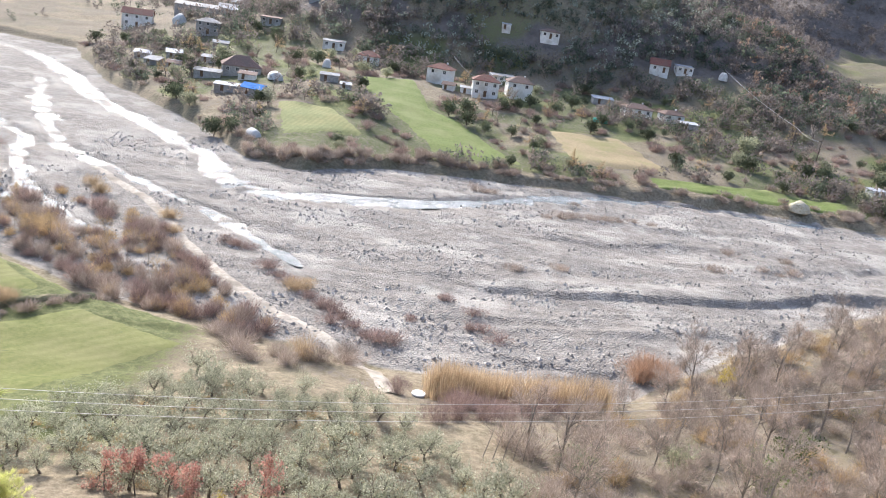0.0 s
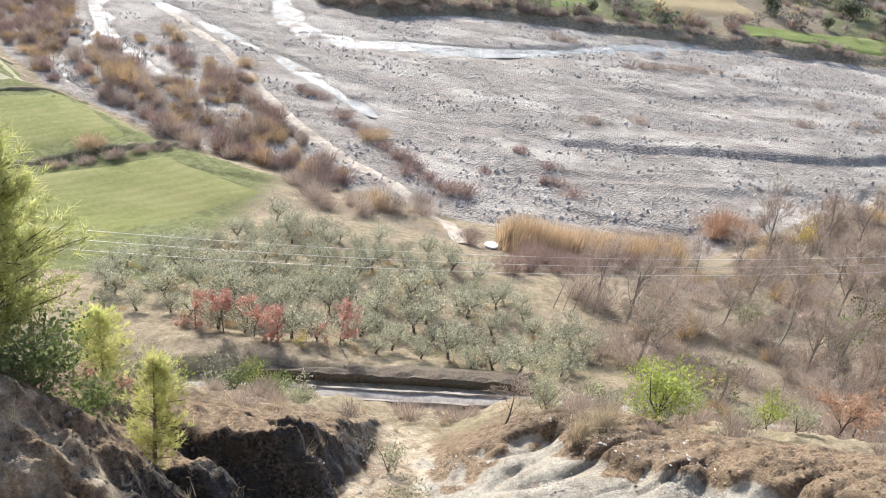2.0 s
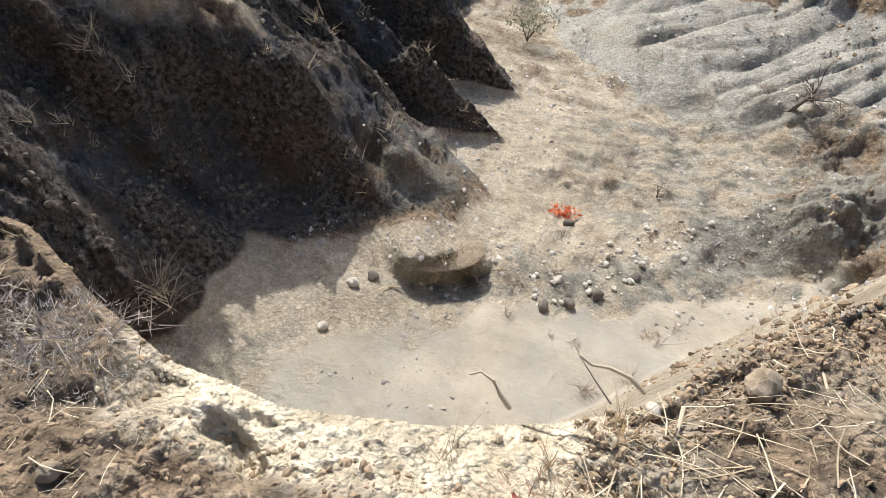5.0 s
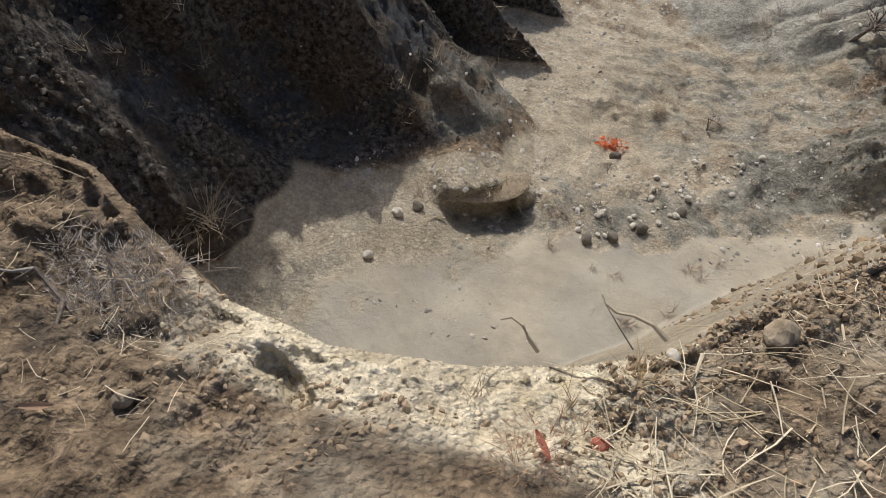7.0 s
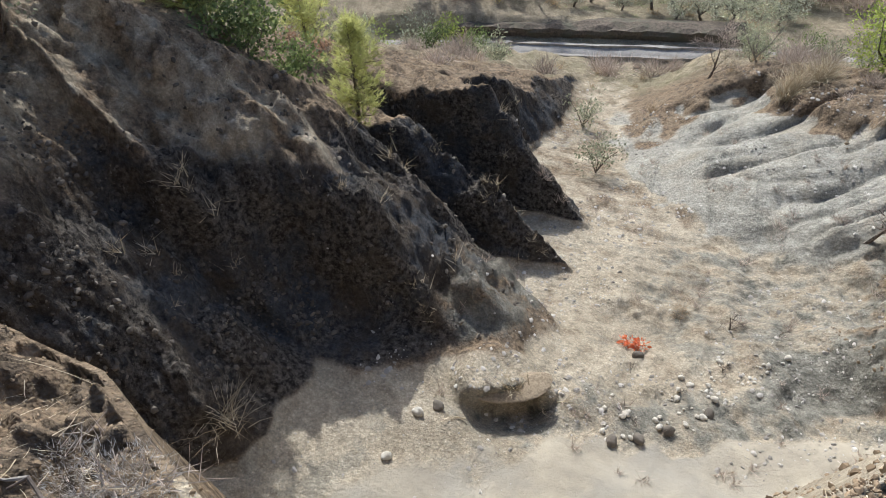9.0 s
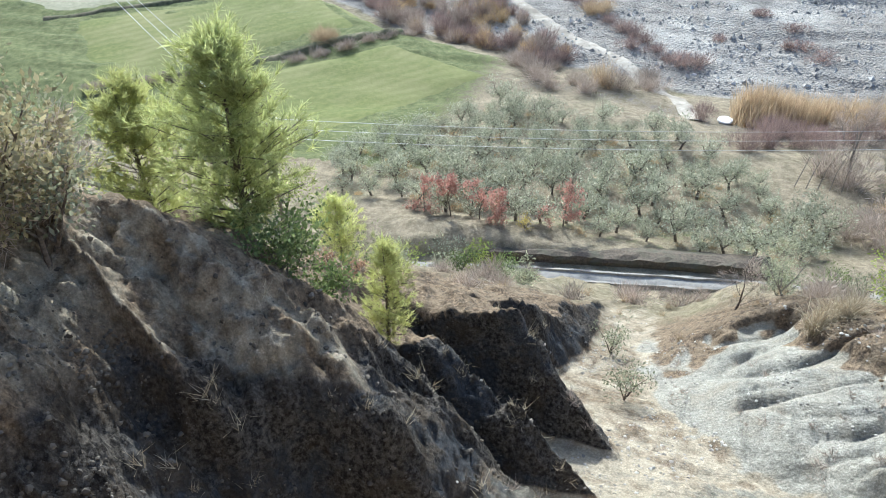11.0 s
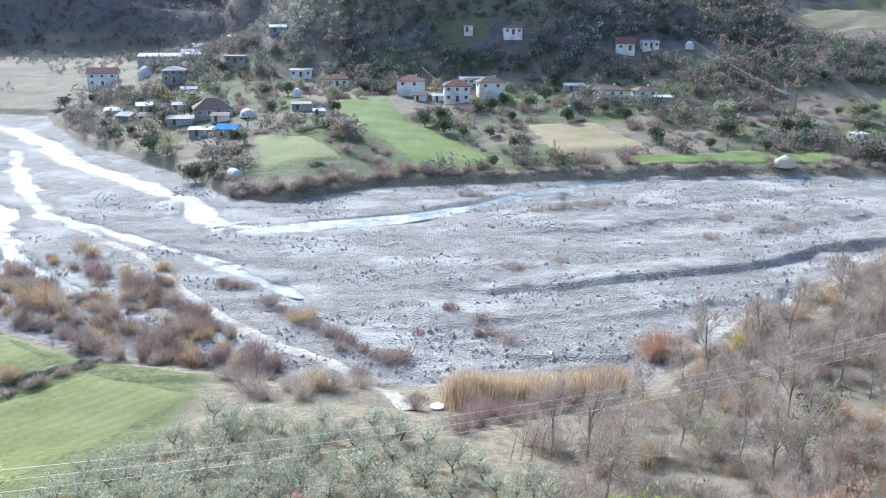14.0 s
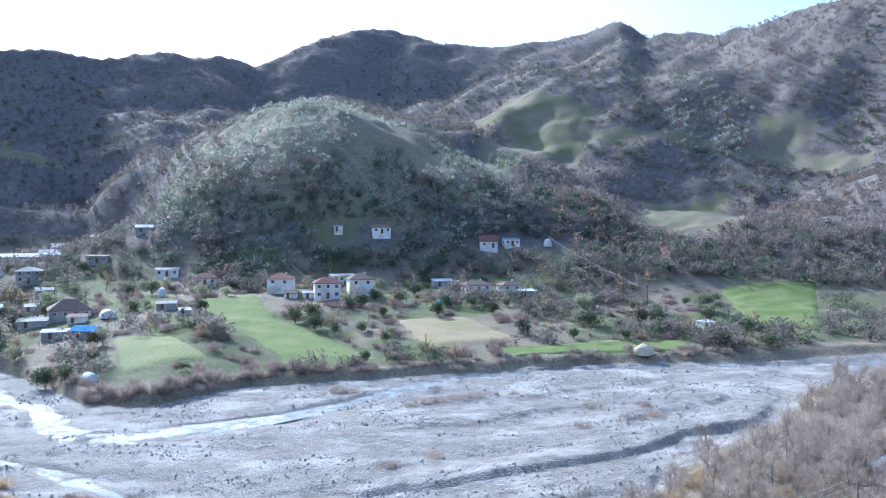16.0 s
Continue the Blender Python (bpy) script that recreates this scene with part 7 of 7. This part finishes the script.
pale = ok & (rng.uniform(0, 1, n) < 0.4) & (x > -1.1) & (x < 0.6) & (y > 0.35)
stuff("pale_clods", "loose yellowish clods at the brink of the gully", "clods", PALE_CLOD, clods, x[pale], y[pale], 0.005 + 0.026 * rng.uniform(0, 1, pale.sum()) ** 4, rng)


def stalk_shapes(seed, n, bend=0.15, flat=True):
    out = []
    for k in range(n):
        r2 = np.random.default_rng(seed + k)
        pts = [(0, 0, 0.02)]
        way = np.array([1.0, 0, 0.04 if flat else 1.2])
        for i in range(3):
            way = way + r2.normal(0, bend, 3) * (1, 1, 0.4)
            pts.append(tuple(np.array(pts[-1]) + way / np.linalg.norm(way) * 0.33))
        v, f = tube(pts, [0.013, 0.012, 0.011, 0.007], 4)
        out.append((v, [g for g in f]))
    return out


n = 4600
a, r = rng.uniform(-1.5, 1.3, n), rng.uniform(0.4, 2.6, n)
x, y = r * np.sin(a), r * np.cos(a)
ok = (y < lip(x) - 0.07) & (y > 0.15) & ((x > 0.25) | (x < -0.75))
stuff("straw_litter", "dry broken straw lying on the clods", "straw", STRAW, stalk_shapes(520, 6), x[ok], y[ok], (0.03 + 0.22 * rng.uniform(0, 1, ok.sum()) ** 3) * np.where(x[ok] < 0, 0.55, 1.0), rng, ground(x[ok], y[ok])[0] + 0.012, lie=True)


def grass_tuft(label, x, y, blades_n, tall, wide, material, seed, name="grass_tuft"):
    r2 = np.random.default_rng(seed)
    q = np.column_stack([r2.normal(0, wide * 0.12, (blades_n, 2)), np.full(blades_n, -0.02)])
    w = np.column_stack([r2.normal(0, wide / tall * 0.55, (blades_n, 2)), np.ones(blades_n)])
    v, f = [], []
    for p, d in zip(q, w):
        d = d / np.linalg.norm(d)
        l = tall * r2.uniform(0.5, 1.1)
        side = np.cross(d, r2.normal(size=3))
        side = side / np.linalg.norm(side) * tall * 0.006
        droop = np.array([d[0], d[1], -0.25]) * l * 0.35
        a, b, c = p, p + d * l * 0.55, p + d * l * 0.9 + droop
        k = len(v)
        v += [tuple(a + side), tuple(a - side), tuple(b - side * 0.8), tuple(b + side * 0.8), tuple(c)]
        f += [(k, k + 1, k + 2, k + 3), (k + 3, k + 2, k + 4)]
    ob = part(name, (v, f), material)
    ob.matrix_world = pose(x, y, height(x, y) - 0.01)
    return tagged(ob, label, "grass", kind="stuff" if tall < 0.3 else "")


grass_tuft("drooping pale grass tuft at the foot of the shaded wall", -5.7, 4.6, 110, 0.9, 1.3, STRAW, 530)
for k, (x, y) in enumerate([(4.2, 23.5), (4.5, 23.8), (4.9, 24.1), (5.3, 24.4), (4.0, 23.2), (5.0, 23.7)]):
    grass_tuft("bleached hanging grass on the gully edge", x, y, 160, 1.3, 1.1, STRAW, 531 + k)
for k in range(26):
    x = float(rng.uniform(-9, 12))
    grass_tuft("dry tan grass tuft on the bank", x, float(rng.uniform(24, 34)), 70, 0.7, 0.6, REED, 540 + k)
for k, (x, y) in enumerate([(-0.02, 0.66), (0.1, 0.72), (0.35, 0.68), (-0.2, 0.62), (0.2, 0.55), (-0.05, 0.5)]):
    grass_tuft("thin dry weed at the brink of the gully", x, y, 26, 0.22, 0.16, (TWIG_TAN, STRAW)[k % 2], 570 + k, "dry_weed")
# grey twiggy cushions of dead scrub on the left of the brink
TWIG_GREY = foliage("dead_grey_twig", (0.27, 0.25, 0.22), (0.62, 0.58, 0.53), 0.1, 0.15, 0.9, 20.0)
for k, (x, y, s) in enumerate([(-1.32, 0.60, 1.3), (-1.14, 0.56, 1.3), (-1.22, 0.44, 1.1), (-1.02, 0.50, 1.0), (-1.48, 0.56, 1.3), (-0.90, 0.52, 0.7), (-1.05, 0.36, 0.8)]):
    ob = part("dead_scrub", shrub_mesh(610 + k, 0.25 * s, 0.055 * s, 620, 0.0013), TWIG_GREY)
    ob.matrix_world = pose(x, y, height(x, y) - 0.02, 0, 0, 70 * k)
    tagged(ob, "grey twiggy cushion of dead scrub at the brink", "dead scrub", kind="stuff")
ob = part("dead_heather", shrub_mesh(620, 0.26, 0.09, 420, 0.0016), PEACH_LEAF)
ob.matrix_world = pose(0.10, 0.36, height(0.10, 0.36) - 0.01)
tagged(ob, "pinkish dry heather cushion at the brink", "heather", kind="stuff")
# dry grass fringe along the crests of the wall
n = 380
x, y = rng.uniform(-9, 0, n), rng.uniform(5, 22, n)
z, what = ground(x, y)
crest = z - 0.25 * (ground(x + 0.4, y)[0] + ground(x - 0.4, y)[0] + ground(x, y + 0.4)[0] + ground(x, y - 0.4)[0])
ok = what["inside"] & (crest > 0.10)
fringe = []
for k in range(3):
    r2 = np.random.default_rng(575 + k)
    q = np.column_stack([r2.normal(0, 0.10, (22, 2)), np.full(22, -0.05)])
    w = np.column_stack([r2.normal(0, 0.7, (22, 2)), np.ones(22)])
    fringe.append(blades(r2, q, w / np.linalg.norm(w, axis=1)[:, None], 0.32, 0.008))
stuff("crest_grass", "dry straw-coloured grass along the crests of the shaded wall", "grass", STRAW, fringe, x[ok], y[ok], rng.uniform(0.5, 1.2, ok.sum()), rng, z[ok])
# small weeds on the gully bed
weed = []
for k in range(4):
    r2 = np.random.default_rng(580 + k)
    q = np.column_stack([r2.normal(0, 0.10, (26, 2)), np.zeros(26)])
    w = np.column_stack([r2.normal(0, 0.7, (26, 2)), np.ones(26)])
    weed.append(blades(r2, q, w, 0.35, 0.012))
n = 260
x, y = rng.uniform(-3, 8, n), rng.uniform(5.5, 26, n)
z, what = ground(x, y)
ok = what["inside"] & (fbm(x / 2, y / 2, 2, 505) > 0.1)
stuff("gully_weeds", "dry brown weeds on the gully bed", "weeds", TWIG, weed, x[ok], y[ok], rng.uniform(0.3, 0.8, ok.sum()), rng, z[ok])
RED_PLANT = foliage("scarlet_leaf", (0.60, 0.15, 0.06), (0.86, 0.36, 0.19), 0.0, 0.3, 0.7)
r2 = np.random.default_rng(590)
p, u = cloud(r2, 150, [(0, 0, 0.10), (0.17, 0.05, 0.08), (-0.15, 0.02, 0.1)], [0.16, 0.14, 0.14])
root = thing("scarlet_plant", "small scarlet-leaved plant on the gully bed", "plant", pose(0.75, 10.2, height(0.75, 10.2)))
part("leaf_crown", leaf_quads(r2, p, u, 0.11, 0.035), RED_PLANT, root)
part("stem", blades(r2, np.zeros((12, 3)), np.column_stack([r2.normal(0, 0.6, (12, 2)), np.ones(12)]), 0.2, 0.006), TWIG, root)

# the uprooted dead bush on the sunny bank
def dead_branch(label, x, y, length, seed, name="dead_bush", turn=0.0, tilt=30, levels=2, twig=None, lift=0.0):
    r2 = np.random.default_rng(seed)
    root = thing(name, label, "dead wood", pose(x, y, height(x, y) + lift, tilt, 0, turn))
    wood, tips = bare_limbs(r2, length, length * 0.022, levels, 0.6)
    part("branch", wood, twig or BARK, root)
    at = np.array([tuple(t[0]) for t in tips])
    part("twig_crown", blades(r2, at, unit(r2, len(at)), length * 0.18, length * 0.004), TWIG, root)
    return root


dead_branch("uprooted dead bush with dark bare branches", 6.0, 15.6, 2.8, 600, turn=60, tilt=14)
dead_branch("uprooted dead bush with dark bare branches", 6.4, 15.8, 2.0, 601, turn=-50, tilt=30)
dead_branch("grey dead twiggy branch lying at the brink", -1.25, 0.55, 0.55, 602, "dead_branch", 120, 60, 3, PALE_BARK)
dead_branch("grey dead twiggy branch lying at the brink", -1.5, 0.75, 0.5, 603, "dead_branch", 40, 65, 3, PALE_BARK)
for k, (x, y, tall, tilt) in enumerate([(2.9, 11.7, 1.1, 12), (2.7, 10.1, 0.7, 25), (4.0, 11.8, 0.7, 15), (1.0, 7.8, 0.6, 8), (0.8, 9.3, 0.6, 20), (1.9, 9.0, 0.5, 15)]):
    dead_branch("thin leafless shrub on the gully bed", x, y, tall, 604 + k, "bare_shrub", 47 * k, tilt)
for k, (x, y, tall, turn) in enumerate([(-0.35, 7.75, 0.8, 100), (-0.75, 7.5, 0.7, 20), (-2.2, 6.5, 0.7, -60)]):
    dead_branch("bleached twigs washed against the ledge", x, y, tall, 640 + k, "bleached_twigs", turn, 55, 2, STRAW, 0.05)
grass_tuft("low olive-brown weed on the gully bed", 1.7, 11.9, 120, 0.45, 0.8, REED, 645, "dry_weed")


def brink_stick(name, label, points, r, material):
    """A bent stick or root from its foot to its tip."""
    base = Vector(points[0])
    ob = part(name, tube([Vector(p) - base for p in points], [r * (1 - 0.6 * k / (len(points) - 1)) for k in range(len(points))], 6), material)
    ob.matrix_world = Matrix.Translation(base)
    return tagged(ob, label, "root" if "root" in name else "stick")


brink_stick("bleached_root", "bleached curling root over the brink", [(0.431, 0.884, 37.833), (0.379, 0.906, 37.865), (0.316, 0.912, 37.881), (0.266, 0.902, 37.893), (0.228, 0.915, 37.906), (0.211, 0.936, 37.913)], 0.008, STRAW)
brink_stick("bleached_root", "bleached curling root over the brink", [(0.073, 0.72, 37.893), (0.037, 0.739, 37.93), (0.012, 0.761, 37.959), (-0.024, 0.774, 37.964), (-0.053, 0.763, 37.951)], 0.007, STRAW)
brink_stick("dry_stick", "thin dark dry twig at the brink", [(0.337, 0.81, 37.878), (0.284, 0.859, 37.89), (0.229, 0.912, 37.904)], 0.003, BARK)
brink_stick("dead_root", "dark crooked dead root at the brink", [(-1.073, 0.384, 37.849), (-1.15, 0.409, 37.892), (-1.218, 0.41, 37.907), (-1.315, 0.464, 37.902), (-1.429, 0.527, 37.915), (-1.505, 0.488, 37.86)], 0.012, BARK)
brink_stick("dead_root", "dark crooked dead root at the brink", [(-1.298, 0.455, 37.914), (-1.263, 0.381, 37.951), (-1.2, 0.285, 37.994)], 0.008, BARK)
brink_stick("dead_root", "dark crooked dead root at the brink", [(-1.44, 0.53, 37.899), (-1.529, 0.511, 37.857), (-1.602, 0.509, 37.833)], 0.008, PALE_BARK)
for points in ([(0.982, 1.285, 37.617), (0.971, 0.994, 37.783)], [(0.827, 1.152, 37.686), (0.948, 1.084, 37.743)], [(0.538, 0.864, 37.846), (0.501, 0.718, 37.94)]):
    brink_stick("dry_stick", "bleached dry stick lying on loose soil", points, 0.007, STRAW)


def rock(label, x, y, size, material, seed, sink=0.3, name="stone"):
    bm = bmesh.new()
    bmesh.ops.create_icosphere(bm, subdivisions=3, radius=0.5)
    for q in bm.verts:
        k = 1 + 0.28 * noise.noise(q.co * 2.2 + Vector((seed * 3.1, 0, 0))) + 0.08 * noise.noise(q.co * 7)
        q.co = Vector((q.co.x * k, q.co.y * 0.8 * k, q.co.z * 0.72 * k)) * size
    ob = part(name, bm, material)
    ob.matrix_world = pose(x, y, height(x, y) + size * (0.36 - sink * 0.5), 0, 0, 57 * seed)
    return tagged(ob, label, "stone")


ROCK = surface("rock", (0.20, 0.155, 0.105), (0.36, 0.29, 0.20), 22.0, 0.9, 0.5, 0.01)
ROCK_PALE = surface("pale_rock", (0.42, 0.38, 0.31), (0.62, 0.58, 0.50), 12.0, 0.9, 0.4, 0.01)
ROCK_RED = surface("red_stone", (0.30, 0.09, 0.06), (0.42, 0.15, 0.10), 20.0, 0.8, 0.3, 0.01)
rock("fist-sized brown stone on loose soil at the brink", 0.77, 1.02, 0.12, ROCK, 1, 0.1)
rock("small pale stone on loose soil at the brink", 0.46, 0.84, 0.05, ROCK_PALE, 2)
rock("small red stone at the brink", 0.28, 0.47, 0.05, ROCK_RED, 3)
rock("flat pale stone at the brink", -0.90, 0.22, 0.06, ROCK, 4, 0.5)
rock("pale stone on the gully bed", -2.9, 6.3, 0.24, ROCK_PALE, 6)
rock("pale stone on the gully bed", -3.1, 5.2, 0.20, ROCK_PALE, 7)
ledge = rock("overhanging crust of brown earth above a washed-out hollow", -1.45, 7.55, 1.35, ROCK, 61, 0.3, "earth_ledge")
ledge.matrix_world = pose(-1.35, 7.5, height(-1.5, 7.85) - 0.03, 0, 3, 29) @ Matrix.Diagonal((1.15, 0.62, 0.13, 1.0))
# a band of pale stones washed across the bed, and a flat one on the shoulder of the wall
band = [(0.0, 7.6), (1.7, 8.1), (2.3, 9.4), (3.1, 9.9), (4.3, 11.2)]
for k in range(70):
    i = k % 4
    f = float(rng.uniform(0, 1))
    x = band[i][0] * (1 - f) + band[i + 1][0] * f + float(rng.normal(0, 0.28))
    y = band[i][1] * (1 - f) + band[i + 1][1] * f + float(rng.normal(0, 0.32))
    rock("pale stone in a band washed across the gully bed", x, y, 0.05 + 0.13 * float(rng.uniform(0, 1)) ** 2, ROCK_PALE, 10 + k, 0.25)
for k, (x, y) in enumerate([(0.69, 7.16), (1.18, 7.41), (1.72, 7.8), (2.46, 8.54), (-2.6, 6.6), (0.9, 9.9)]):
    rock("dark lump of earth on the gully bed", x, y, 0.26, DARK_CLOD, 90 + k, 0.3, "earth_lump")
# a curled brown oak leaf and another lying on the litter
for k, (x, y, a) in enumerate([(-1.10, 0.13, 20), (0.15, 0.40, 130)]):
    v = [(0.045 * i - 0.0225 * 4 / 2, s * 0.022 * math.sin(math.pi * (i + 0.6) / 5.2), 0.012 * (s * s) + 0.004 * i) for i in range(5) for s in (-1, 0, 1)]
    f = [(3 * i + j, 3 * i + j + 1, 3 * i + j + 4, 3 * i + j + 3) for i in range(4) for j in range(2)]
    ob = part("fallen_leaf", (v, f, True), PEACH_LEAF if k == 0 else ROCK_RED)
    ob.matrix_world = pose(x, y, height(x, y) + 0.03, 8, 6, a) @ Matrix.Scale(0.45, 4)
    tagged(ob, "curled withered leaf lying on the litter", "leaf")
